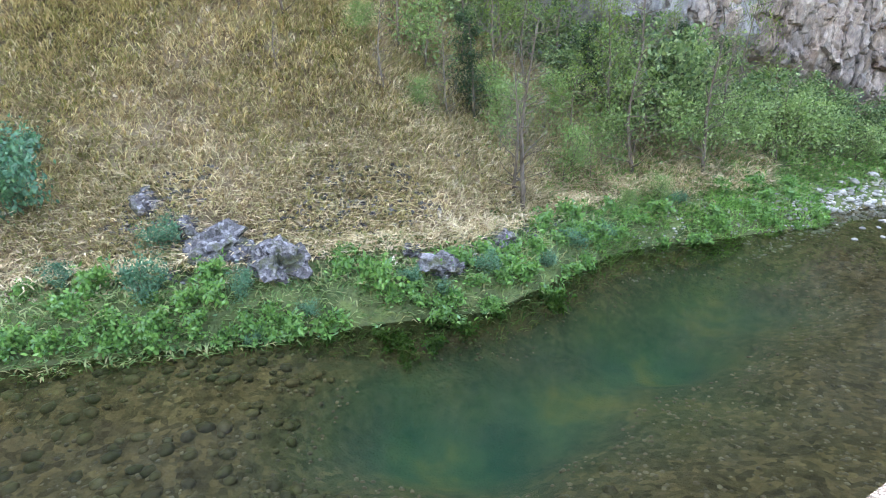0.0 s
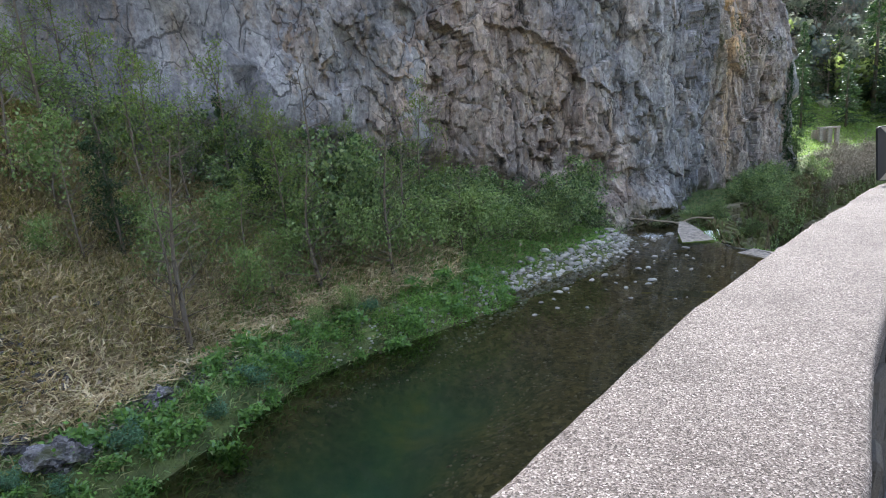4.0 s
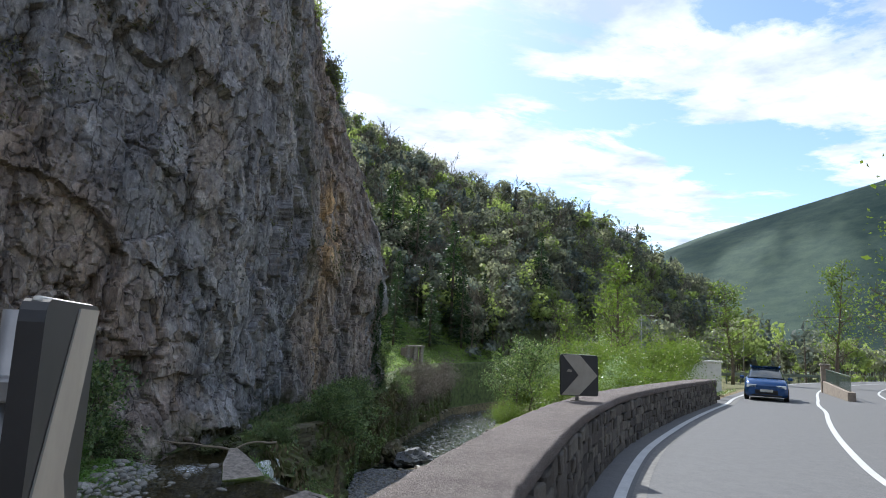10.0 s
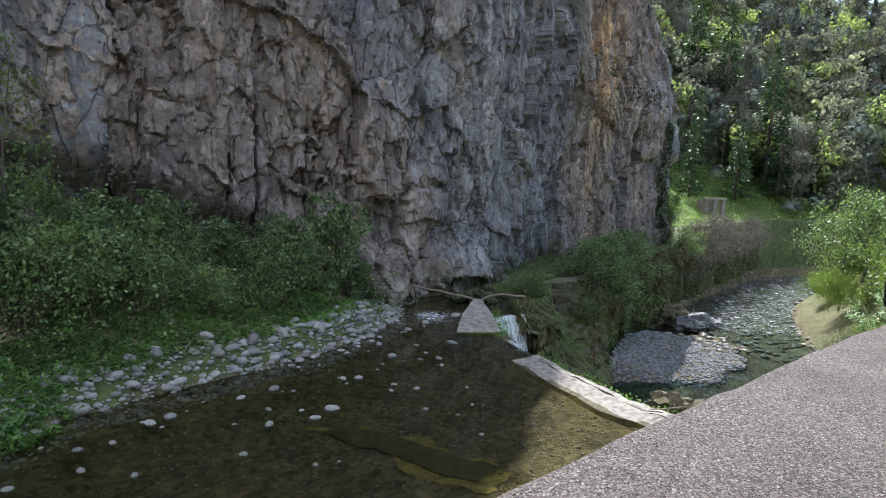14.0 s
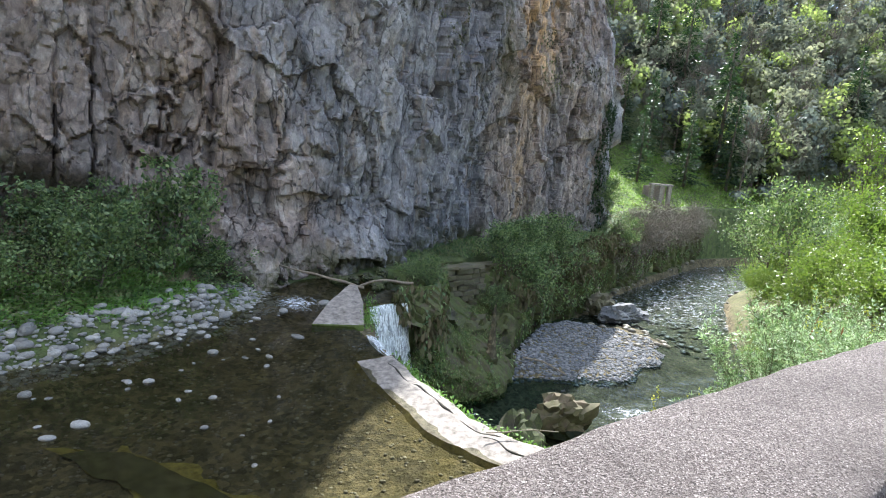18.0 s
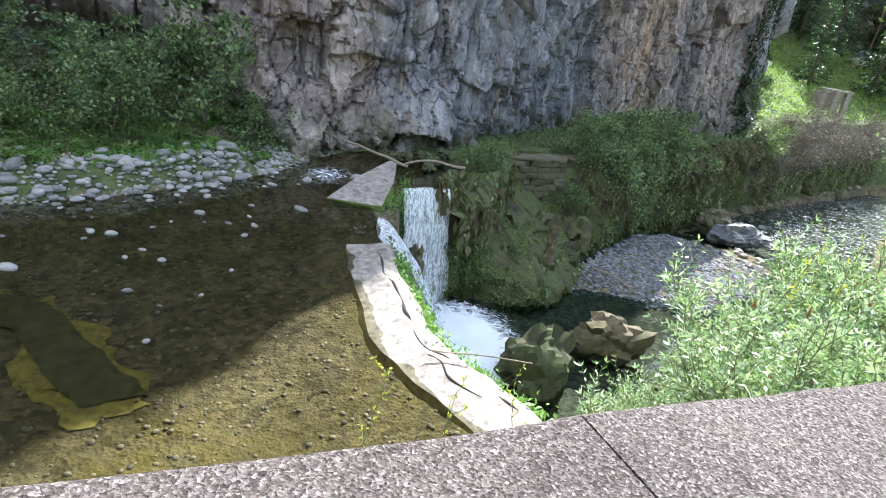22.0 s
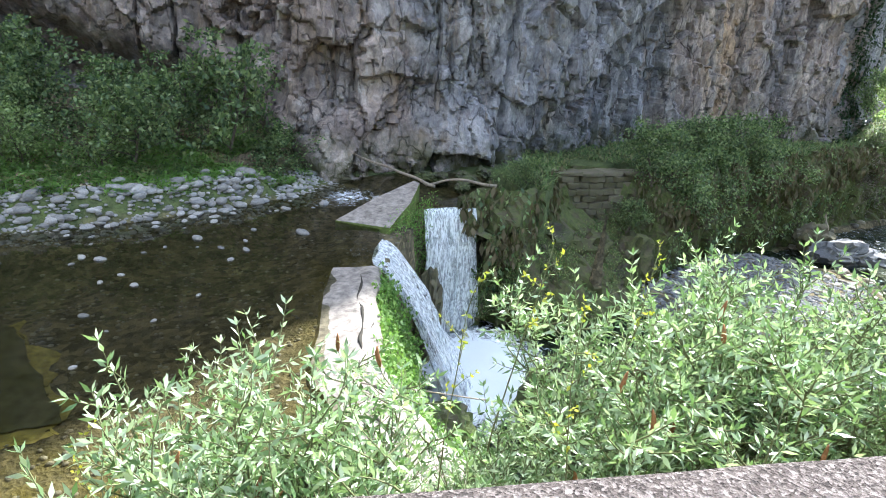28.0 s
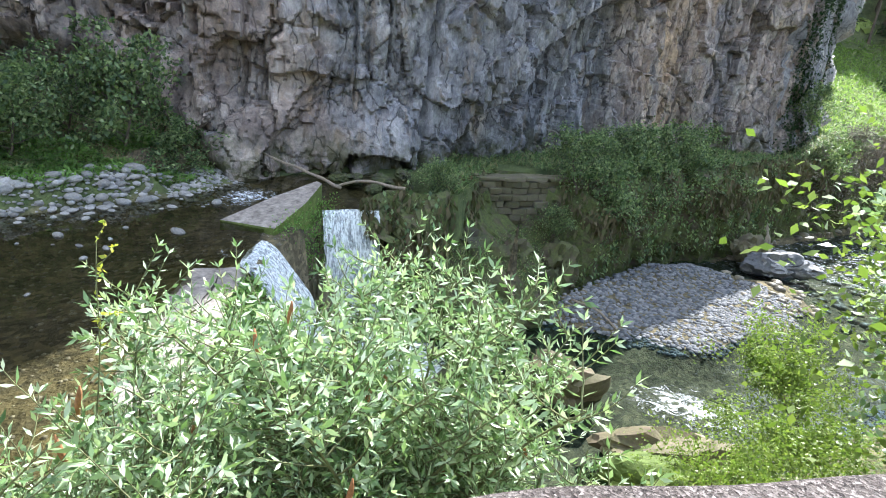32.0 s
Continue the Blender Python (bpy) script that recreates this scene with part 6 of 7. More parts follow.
hazel = plant("hazel_bush", "loose bush in fresh green leaf at the foot of the slope", "bush", "green bushes on the slope", tree_geo(29, 2.4, 1.9, 0.035, 20, 8, 13, (0.07, 0.14), 0.25, 0.8, low=0.04), LEAF_HAZEL, (-9.4, 15.4, ground_at(-9.4, 15.4)))
repeat(hazel, [(-10.8, 14.4), (-8.2, 16.8), (-7.0, 18.4), (-6.0, 19.8), (-5.0, 21.4), (-3.6, 22.8), (-2.6, 23.9), (-4.6, 23.4), (-9.8, 17.6), (-11.8, 13.4, None, 0.8), (-12.6, 11.6, None, 0.7), (-14.6, 10.4, None, 0.8), (-16.6, 9.0, None, 0.5), (-13.8, 12.8), (-6.6, 21.2), (-8.4, 19.2), (-15.4, 12.2), (-17.8, 11.0), (-12.0, 16.0), (-19.6, 9.4, None, 0.6), (-1.2, 25.2, None, 0.8), (-22.0, 12.0), (-20.0, 15.0), (-17.0, 16.0), (-24.5, 9.5), (-19.0, 17.5), (-22.5, 15.5), (-25.5, 13.0), (-10.4, 11.2, None, 0.35), (-9.6, 12.6, None, 0.4)], 35, (0.8, 1.25))
LEAF_BLUE = mat_leaf("blue_green_leaves", [(0.06, 0.13, 0.085), (0.10, 0.20, 0.125), (0.16, 0.28, 0.18)], 0.5, 0.3)
blue_bush = plant("shrub", "blue-green leafy shrub at the water's edge", "shrub", "shrubs at the water's edge", tree_geo(24, 0.9, 0.8, 0.02, 14, 7, 16, (0.05, 0.09), 0.3, 0.6, low=0.05), LEAF_BLUE, (-19.6, 0.6, ground_at(-19.6, 0.6)))
repeat(blue_bush, [(-22.8, -0.9, None, 2.0), (-23.8, -0.4, None, 1.8), (-18.6, -0.6), (-20.6, -1.4), (-17.0, 0.6, None, 0.7), (-14.0, 3.2, None, 0.6), (-12.6, 4.6, None, 0.8), (-11.2, 8.2, None, 0.9), (-10.6, 9.6, None, 0.8), (-11.6, 6.6, None, 0.6), (-15.6, 1.2, None, 0.5), (-9.0, 13.0, None, 0.7), (-16.3, 0.1, None, 0.5), (-13.2, 3.5, None, 0.5)], 15, (0.7, 1.1))

LEAF_HERB = mat_leaf("herb_leaves", [(0.07, 0.15, 0.04), (0.13, 0.25, 0.06), (0.20, 0.34, 0.09), (0.16, 0.26, 0.14)], 0.5, 0.35)
herb = plant("herb", "clump of broad-leaved green herbs on the river bank", "herb", "herbs along the bank", tree_geo(28, 0.42, 0.45, 0.008, 12, 5, 9, (0.07, 0.14), 0.3, 0.6, low=0.05, droop=0.25), LEAF_HERB, (-17.4, -0.4, ground_at(-17.4, -0.4)))
hr = random.Random(33)
hline = spline(LEFT_BANK[3:11], 0.25)
hnorm = normals_2d(hline)
hspots = []
for k in range(110):
    i = hr.randrange(len(hline))
    o = hr.triangular(-2.2, 0.25, -0.3)
    hspots.append((hline[i][0] + hnorm[i][0] * o, hline[i][1] + hnorm[i][1] * o))
repeat(herb, hspots, 34, (0.6, 1.4), 0.05)

# trees beyond the thicket
road_tree = plant("ash_tree", "half-leafed tree standing beyond the roadside brambles", "tree", "trees beyond the brambles", tree_geo(25, 8.5, 2.8, 0.14, 24, 9, 9, (0.12, 0.24), 0.04, 0.8, low=0.2), LEAF_SPRING, (30.5, 29.5, -2.0))
repeat(road_tree, [(38, 37, -2, 0.9), (34, 38, -3, 0.75), (47, 44, -2, 1.1), (52, 36, -2, 1.2), (58, 30, -2, 1.1)], 16)
roadside = plant("bush", "bright green bush by the roadside", "bush", "", tree_geo(26, 3.0, 2.6, 0.06, 16, 8, 22, (0.10, 0.18), 0.2, 0.7, low=0.05), LEAF_BUSH, (29.0, 38.0, -3.5))
repeat(roadside, [(32.5, 44.0, -4.0), (36.0, 41.0, -2.6), (40.0, 48.0, -3.0), (27.5, 34.5, -3.5)], 17, (0.9, 1.3))
verge_tree = plant("verge_tree", "tree in pale spring leaf beside the road", "tree", "", tree_geo(27, 13.0, 4.5, 0.2, 24, 9, 10, (0.16, 0.3), 0.05, 0.8, low=0.2), LEAF_SPRING, (47.0, 20.0, -1.4))
repeat(verge_tree, [(60, 25, -1.5, 0.9), (72, 28, -1.5, 1.0)], 18)

# ---- grass, litter, ivy and far woods ----
MEADOW = mat_leaf("meadow_grass", [(0.14, 0.24, 0.045), (0.22, 0.33, 0.08), (0.30, 0.38, 0.11)], 0.6, 0.5)


def blades(name, label, spots, mat, seed, length, lean, width=0.02, category="grass"):
    r = np.random.default_rng(seed)
    n = len(spots)
    L = r.uniform(*length, n)
    ang = r.uniform(0, 6.28, n)
    d = np.stack([np.cos(ang) * lean, np.sin(ang) * lean, np.ones(n)], 1) + r.normal(0, 0.25, (n, 3))
    d /= np.linalg.norm(d, axis=1)[:, None]
    side = np.stack([-np.sin(ang), np.cos(ang), 0 * ang], 1) * (width * r.uniform(0.6, 1.4, n))[:, None]
    mid = spots + d * (L * 0.55)[:, None]
    tip = spots + d * L[:, None] * (1, 1, 0.82) + np.stack([np.cos(ang), np.sin(ang), -0.3 + 0 * ang], 1) * (L * 0.35)[:, None]
    q = np.stack([spots - side * 0.5 - (0, 0, 0.03), mid - side * 0.5, tip, mid + side * 0.5], 1)
    return thing(name, label, category, kind="stuff", data=Geo().quads(q).mesh(name, mat))


def spread_on(count, x0, x1, y0, y1, keep, density=None):
    x, y = nr.uniform(x0, x1, count), nr.uniform(y0, y1, count)
    d = side_of(x, y, LEFT_BANK)[0]
    ok = keep(x, y, d)
    x, y = x[ok], y[ok]
    z = land(x, y)[0]
    return np.stack([x, y, z], 1)


patch = lambda x, y, s: vnoise(np.stack([x * s, y * s, 0 * x], 1), 6)
blades("dry_grass", "long dry straw-coloured grass on the slope", spread_on(190000, -30, -6, -4, 22, lambda x, y, d: (d > 1.7) & (d < 17) & (patch(x, y, 1.3) > -0.9)), DRY_GRASS, 1, (0.22, 0.6), 1.1, 0.04)
OLIVE_GRASS = mat_leaf("olive_grass", [(0.146, 0.159, 0.0522), (0.256, 0.249, 0.0902), (0.39, 0.339, 0.147), (0.525, 0.424, 0.209)], 0.7, 0.3)
LUSH_GRASS = mat_leaf("lush_grass", [(0.117, 0.224, 0.0517), (0.182, 0.319, 0.0747), (0.26, 0.401, 0.115)], 0.5, 0.4)
blades("slope_greens", "green weeds among the dry grass", spread_on(150000, -30, -4, -4, 24, lambda x, y, d: (d > 2.2) & (d < 17) & (patch(x, y, 0.35) + 0.09 * (d - 4) > 0.0)), OLIVE_GRASS, 2, (0.16, 0.42), 1.1, 0.035)
blades("bank_grass", "lush green grass and herbs along the water", spread_on(140000, -24, 3, -6, 29, lambda x, y, d: (d > -0.4) & (d < 2.2 + 0.9 * patch(x, y, 0.8)) & ((y < 12.5) | (patch(x, y, 0.9) > -0.15) & (d > 0.7))), GREEN_GRASS, 3, (0.14, 0.42), 1.1, 0.045)
blades("lush_bank", "bright fresh grass and low herbs behind the stony bank", spread_on(130000, -13, 3, 9, 31, lambda x, y, d: (d > np.where(y < 17.5, 0.0, 0.75) + 0.5 * patch(x, y, 0.7)) & (d < 4.2 + 1.4 * patch(x, y, 0.5)) & (patch(x, y, 1.1) > -0.45)), LUSH_GRASS, 14, (0.10, 0.30), 1.0, 0.05)
blades("cliff_foot_greens", "green herbs on the ground below the cliff", spread_on(60000, -12, 1.2, 15, 33, lambda x, y, d: (d > 1.4) & (d < 8)), GREEN_GRASS, 4, (0.10, 0.25), 1.0, 0.05)
blades("terrace_grass", "dark grass and ferns on the terrace below the cliff", spread_on(40000, 8.6, 30, 31, 62, lambda x, y, d: (d > 0.8) & (d < 8) & ((x > 14.6) | (x < 11.0) | (y > 40))), GREEN_GRASS, 15, (0.2, 0.55), 1.1, 0.05)
blades("near_bank_grass", "grass and weeds on the bank below the parapet", spread_on(40000, 8, 34, 11, 42, lambda x, y, d: (side_of(x, y, RIGHT_BANK)[0] < 0) & (side_of(x, y, PARAPET)[0] > 0.1)), GREEN_GRASS, 5, (0.15, 0.4), 1.0, 0.04)


LITTER = mat_leaf("leaf_litter", [(0.20, 0.14, 0.09), (0.36, 0.27, 0.19), (0.52, 0.42, 0.32), (0.60, 0.52, 0.43)], 0.8, 0.1)
lit = spread_on(60000, -30, 0, -6, 26, lambda x, y, d: (d > 1.2) & (d < 16) & (patch(x, y, 0.5) > 0.0))
nl = nr.normal(0, 1, lit.shape) * (1, 1, 0.35)
thing("leaf_litter", "pale fallen leaves lying over the slope", "leaf litter", kind="stuff", data=Geo().quads(leaves(lit + (0, 0, 0.03), nl, nr.uniform(0.07, 0.19, len(lit)), 8, 0.6)).mesh("leaf_litter", LITTER))


blades("meadow_grass", "short sunlit grass on the meadow beyond the cliff", spread_on(90000, 28, 70, 58, 108, lambda x, y, d: (d > 2.6) & (d < 20)), MEADOW, 6, (0.2, 0.5), 1.0, 0.09)


DRY_GRASS_DARK = mat_leaf("dark_dry_grass", [(0.10, 0.085, 0.045), (0.16, 0.13, 0.075), (0.09, 0.11, 0.04)], 0.8, 0.15)


def wall_greens(name, label, pts, mat, seed, size, hang, width=0.6):
    r = np.random.default_rng(seed)
    w = r.normal(0, 1, pts.shape)
    w[:, 2] -= hang
    return thing(name, label, "greenery", kind="stuff", data=Geo().quads(leaves(pts + r.normal(0, 0.12, pts.shape), w, r.uniform(*size, len(pts)), seed, width, 0.2)).mesh(name, mat))


def on_grid(grid, count, keep, seed):
    r = np.random.default_rng(seed)
    p = grid.reshape(-1, 3)
    p = p[keep(p)]
    return p[r.integers(0, len(p), count)]


wall_greens("moss_fringe", "hanging moss and grass on the terrace rock", on_grid(ter_pts, 9000, lambda p: (p[:, 2] > -8.8) & (vnoise(p * 0.8, 3) > -0.1) & ((p[:, 0] < 10.6) | (p[:, 0] > 14.4) | (p[:, 2] < -7.6)), 1), LEAF_BUSH, 1, (0.09, 0.27), 1.6, 0.6)
wall_greens("terrace_moss", "low green moss on the foot of the terrace rock", on_grid(ter_pts, 14000, lambda p: (p[:, 2] < -6.7) & (p[:, 2] > -9.4) & (p[:, 0] < 14) & (vnoise(p * 1.1, 5) > -0.05), 6), GREEN_GRASS, 6, (0.04, 0.10), 1.0)
wall_greens("hanging_grass", "brown dry grass and roots hanging over the terrace edge", on_grid(ter_pts, 12000, lambda p: (p[:, 2] > -6.6) & (vnoise(p * 0.9, 8) > -0.2) & ((p[:, 0] < 11.0) | (p[:, 0] > 14.0)), 7), DRY_GRASS_DARK, 7, (0.2, 0.5), 3.0, 0.4)
wall_greens("cliff_ivy", "dark ivy climbing the outer edge of the cliff", on_grid(np.concatenate([side_pts.reshape(-1, 3), cliff_pts.reshape(-1, 3)]), 16000, lambda p: (p[:, 0] > 25.3) & (p[:, 2] < 6) & (p[:, 2] > -5), 2), LEAF_DARK, 2, (0.12, 0.3), 0.3)
wall_greens("cliff_tufts", "tufts of grass on the ledges of the cliff", on_grid(cliff_pts, 5000, lambda p: (vnoise(p * (0.25, 0.25, 0.5), 9) > 0.45) & (p[:, 2] > 6), 3), LEAF_FAR, 3, (0.1, 0.3), 0.8)
wall_greens("weir_moss", "bright moss and grass on the weir's downstream face", on_grid(rows_[:, 9:14], 16000, lambda p: p[:, 2] < -5.0, 4), LUSH_GRASS, 4, (0.05, 0.14), 1.2)
wall_greens("block_moss", "bright moss on the side of the weir block", np.concatenate([np.stack([nr.uniform(7.45, 7.75, 2600), nr.uniform(26.6, 30.0, 2600), nr.uniform(-7.0, -4.7, 2600)], 1)]), LUSH_GRASS, 5, (0.04, 0.10), 1.2)


def tufts(centres, outward, size, seed):
    """Uneven four-cornered leaf clumps that face outward: (N, 4, 3) corners."""
    r = np.random.default_rng(seed)
    n = outward + r.normal(0, 0.28, outward.shape)
    n /= np.linalg.norm(n, axis=1)[:, None] + 1e-9
    a = np.cross(n, r.normal(0, 1, n.shape))
    a /= np.linalg.norm(a, axis=1)[:, None] + 1e-9
    b = np.cross(n, a)
    s = np.asarray(size)[:, None]
    k = r.uniform(0.35, 1.0, (4, len(n), 1))
    return np.stack([centres + a * s * k[0], centres + b * s * k[1] * 0.7, centres - a * s * k[2], centres - b * s * k[3] * 0.7], 1)


def wood_stuff(name, label, spots, seed, mats, height, per, leaf, kinds, brush=2.2):
    """A wood of many trees joined into one: lobed crowns of leaf clumps, pointed evergreens and bare twiggy trees."""
    r = np.random.default_rng(seed)
    g = Geo()
    for (x, y, z) in spots:
        k = r.choice(len(kinds), p=kinds)
        h = r.uniform(*height)
        foot = np.array([x, y, z])
        tip = foot + (r.normal(0, 0.3), r.normal(0, 0.3), h * (0.92 if k > 1 else 0.68))
        g.tube([foot - (0, 0, 0.5), foot * 0.45 + tip * 0.55, tip], [0.012 * h + 0.03, 0.008 * h + 0.02, 0.02], 4, 4, False)
        if k == 2 and r.uniform() < 0.22:
            n = per
            t = r.uniform(0.08, 1, n) ** 0.8
            ang = r.uniform(0, 6.28, n)
            rad = (1.05 - t) * h * 0.23 * (0.75 + 0.35 * np.sin(t * h * 5.0)) * r.uniform(0.75, 1.05, n)
            c = np.stack([x + rad * np.cos(ang), y + rad * np.sin(ang), z + t * h * 1.15], 1)
            g.quads(tufts(c, np.stack([np.cos(ang), np.sin(ang), 0.5 + 0 * ang], 1), r.uniform(*leaf, n) * 0.8, int(r.integers(1e6))), 2)
        elif k == 3:
            for j in range(9):
                t = r.uniform(0.3, 0.85)
                a = r.uniform(0, 6.28)
                q = foot + (tip - foot) * t
                e = q + np.array([math.cos(a), math.sin(a), r.uniform(0.7, 1.6)]) * h * r.uniform(0.12, 0.24)
                g.tube([q, (q + e) / 2 + r.normal(0, 0.1, 3), e], [0.045, 0.03, 0.012], 3, 4, False)
                m = per // 14
                base = q + (e - q) * r.uniform(0.2, 1.0, (m, 1))
                g.quads(leaves(base, r.normal(0, 0.6, (m, 3)) + (e - q) / h * 5 + (0, 0, 0.4), r.uniform(0.07, 0.15, m) * h, int(r.integers(1e6)), 0.05, 0.0), 3)
        else:
            lobes = r.integers(7, 12)
            wide = r.uniform(0.75, 1.2)
            for j in range(lobes):
                v = r.normal(0, 1, 3)
                v /= np.linalg.norm(v)
                mid = foot + (0, 0, h * 0.60) + v * np.array([h * 0.20 * wide, h * 0.20 * wide, h * 0.30]) * r.uniform(0.6, 1.0)
                rad = h * r.uniform(0.09, 0.17)
                m = per // lobes
                u = r.normal(0, 1, (m, 3))
                u /= np.linalg.norm(u, axis=1)[:, None]
                c = mid + u * rad * r.uniform(0.7, 1.12, (m, 1)) * (1, 1, 0.8)
                g.quads(tufts(c, u, r.uniform(*leaf, m), int(r.integers(1e6))), k)
        m = per // 5
        mid = foot + r.normal(0, brush, 3) * (1, 1, 0)
        u = r.normal(0, 1, (m, 3))
        u[:, 2] = np.abs(u[:, 2])
        u /= np.linalg.norm(u, axis=1)[:, None]
        g.quads(tufts(mid + u * (brush * 0.7, brush * 0.7, brush * 0.6) * r.uniform(0.7, 1.1, (m, 1)), u, r.uniform(*leaf, m) * 0.9, int(r.integers(1e6))), int(r.choice([0, 0, 1, 2])))
    return thing(name, label, "wood", kind="stuff", data=g.mesh(name, mats))


wx, wy = nr.uniform(24, 175, 5200), nr.uniform(58, 210, 5200)
wd = side_of(wx, wy, LEFT_BANK)[0]
wr = np.hypot(wx, wy)
meadow = (wr < 112) & (np.degrees(np.arctan2(wx - 6.9, wy - 6.4)) < 31.5) & (wd < 18.5)
ok = (wd > 5) & (wr < 205) & ~meadow & ~((wx < 30) & (wy < 72))
wz = land(wx, wy)[0]
wspots = np.stack([wx, wy, wz], 1)[ok][:1250]
# crowns paled and greyed: distance haze and veiling glare put into the leaf colours
HAZY_OLIVE = mat_leaf("hazy_olive_crowns", [(0.22, 0.232, 0.174), (0.261, 0.274, 0.203), (0.302, 0.315, 0.232)], 0.9, 0.5, 0.6, (1.0, 1.05, 0.9))
HAZY_FRESH = mat_leaf("hazy_fresh_crowns", [(0.246, 0.304, 0.116), (0.319, 0.384, 0.145), (0.392, 0.45, 0.189)], 0.8, 0.5, 0.4, (1.02, 1.1, 0.75))
HAZY_DARK = mat_leaf("hazy_evergreen_crowns", [(0.138, 0.167, 0.152), (0.181, 0.21, 0.181), (0.225, 0.254, 0.21)], 0.7, 0.35, 0.4, (1.0, 1.05, 0.95))
WOOD_MATS = [HAZY_OLIVE, HAZY_FRESH, HAZY_DARK, LEAF_TWIG, BARK]
wood_stuff("hillside_wood", "mixed spring wood of bare, pale green and dark trees on the hillside", wspots, 3, WOOD_MATS, (7, 13), 300, (0.35, 0.75), [0.36, 0.13, 0.17, 0.34])
ex, ey = nr.uniform(95, 235, 1500), nr.uniform(85, 200, 1500)
ed = side_of(ex, ey, LEFT_BANK)[0]
e_ok = (ed > 4) & (np.hypot(ex, ey) > 150) & (np.hypot(ex, ey) < 252) & (np.degrees(np.arctan2(ex, ey)) > 41)
ez = land(ex, ey)[0]
wood_stuff("bend_wood", "mixed spring trees where the hillside runs down to the bend", np.stack([ex, ey, ez], 1)[e_ok][:260], 13, WOOD_MATS, (8, 14), 200, (0.5, 1.0), [0.35, 0.25, 0.15, 0.25], 3.0)
rim_ = cliff_pts.reshape(-1, 3)
top_ = np.interp(rim_[:, 0], [-14, 8, 13, 16.3, 20.5, 25, 29], [38, 36, 33, 29, 22, 14, 6])
rim_ = rim_[(rim_[:, 0] > 13) & (rim_[:, 2] > top_ + 0.2)]
# rim scrub, thickened with unseen trees to make the cliff's shadow edge ragged
wood_stuff("cliff_scrub", "small trees and scrub on the crest of the cliff", rim_[nr.integers(0, len(rim_), 110)] - (0.4, -0.8, 0.5), 5, WOOD_MATS, (1.8, 5.6), 150, (0.12, 0.30), [0.2, 0.25, 0.05, 0.5], 0.5)
fx, fy = nr.uniform(60, 210, 900), nr.uniform(20, 130, 900)
fd = side_of(fx, fy, PARAPET + [(28.6, 20.4), (48.0, 30.5), (75.0, 41.0), (120.0, 55.0), (260.0, 90.0)])[0]
f_ok = (np.abs(fd + 4.5) > 9) & (side_of(fx, fy, RIGHT_BANK)[0] < -3)
fz = land(fx, fy)[0]
wood_stuff("valley_wood", "trees along the valley floor beyond the bend", np.stack([fx, fy, fz], 1)[f_ok][:420], 6, WOOD_MATS, (5, 10), 150, (0.4, 0.8), [0.3, 0.32, 0.08, 0.3])

# tall conifers on the skyline
def conifer_geo(seed, h):
    r = np.random.default_rng(seed)
    wood = Geo().tube([(0, 0, -1.0), (0.1, 0, h * 0.5), (0, 0.05, h)], [0.22, 0.13, 0.02], 7)
    c, w = [], []
    for k in range(46):
        t = 0.12 + 0.88 * k / 46
        for a in r.uniform(0, 6.28, 5):
            reach = (1.02 - t) * h * 0.24 * r.uniform(0.6, 1.1)
            end = np.array([math.cos(a) * reach, math.sin(a) * reach, -0.18 * reach])
            m = max(3, int(reach * 9))
            f = r.uniform(0.1, 1, m)[:, None]
            c.append(np.array([0, 0, t * h]) + end * f + r.normal(0, 0.06, (m, 3)))
            w.append(np.tile(end, (m, 1)) * 0.8 + r.normal(0, 0.35, (m, 3)))
    c, w = np.concatenate(c), np.concatenate(w)
    return wood, Geo().quads(leaves(c, w, r.uniform(0.25, 0.5, len(c)), seed, 0.35, 0.2))


conifer = plant("conifer_tree", "tall dark spruce rising over the hillside wood", "tree", "spruces on the hillside", conifer_geo(31, 13.0), LEAF_DARK, (45.4, 93.6, ground_at(45.4, 93.6)))
repeat(conifer, [(54.7, 101.0), (49.0, 88.0), (62.0, 104.0), (40.5, 84.0), (70.0, 112.0), (57.5, 92.0), (66.0, 98.0), (43.0, 98.0)], 23, (0.8, 1.15), 0.5)
for az_, el_, far_ in ((23.3, 18.8, 120), (25.9, 17.0, 120), (29.5, 13.5, 105), (38.5, 11.4, 130)):
    x, y = 6.9 + far_ * math.sin(radians(az_)), 6.4 + far_ * math.cos(radians(az_))
    repeat(conifer, [(x, y, None, min(1.9, max(0.7, (1.24 + far_ * math.tan(radians(el_)) - ground_at(x, y)) / 13.0)))], 26, sink=0.3)
repeat(verge_tree, [(25.6, 8.4, -0.9, 1.0)], 24)


# ---- clouds ----
CLOUD = Mat("cloud")
drift = CLOUD.scaled((1, 1.5, 1))
drift.node.inputs["Location"].default_value = (2622.0, 1866.0, 0.0)
cn = CLOUD.noise(0.0016, 9, 0.62, drift, 0.25)
cf = CLOUD.ramp(cn, (0.455, (0, 0, 0)), (0.51, (0.75, 0.75, 0.75)), (0.58, (1, 1, 1)))
# self-lit clouds; the unseen sheet overhead and behind is added for fill light
em = CLOUD.node("ShaderNodeEmission", Strength=0.66)
CLOUD.link(CLOUD.ramp(CLOUD.noise(0.004, 6, 0.6), (0.34, (0.55, 0.62, 0.72)), (0.6, (1, 1, 1))), em.inputs["Color"])
tc = CLOUD.node("ShaderNodeBsdfTransparent")
cm = CLOUD.node("ShaderNodeMixShader")
CLOUD.link(cf, cm.inputs["Fac"])
CLOUD.link(tc.outputs[0], cm.inputs[1])
CLOUD.link(em.outputs[0], cm.inputs[2])
CLOUD.link(cm.outputs[0], CLOUD.out.inputs["Surface"])
ang = np.linspace(0, 2 * np.pi, 73)
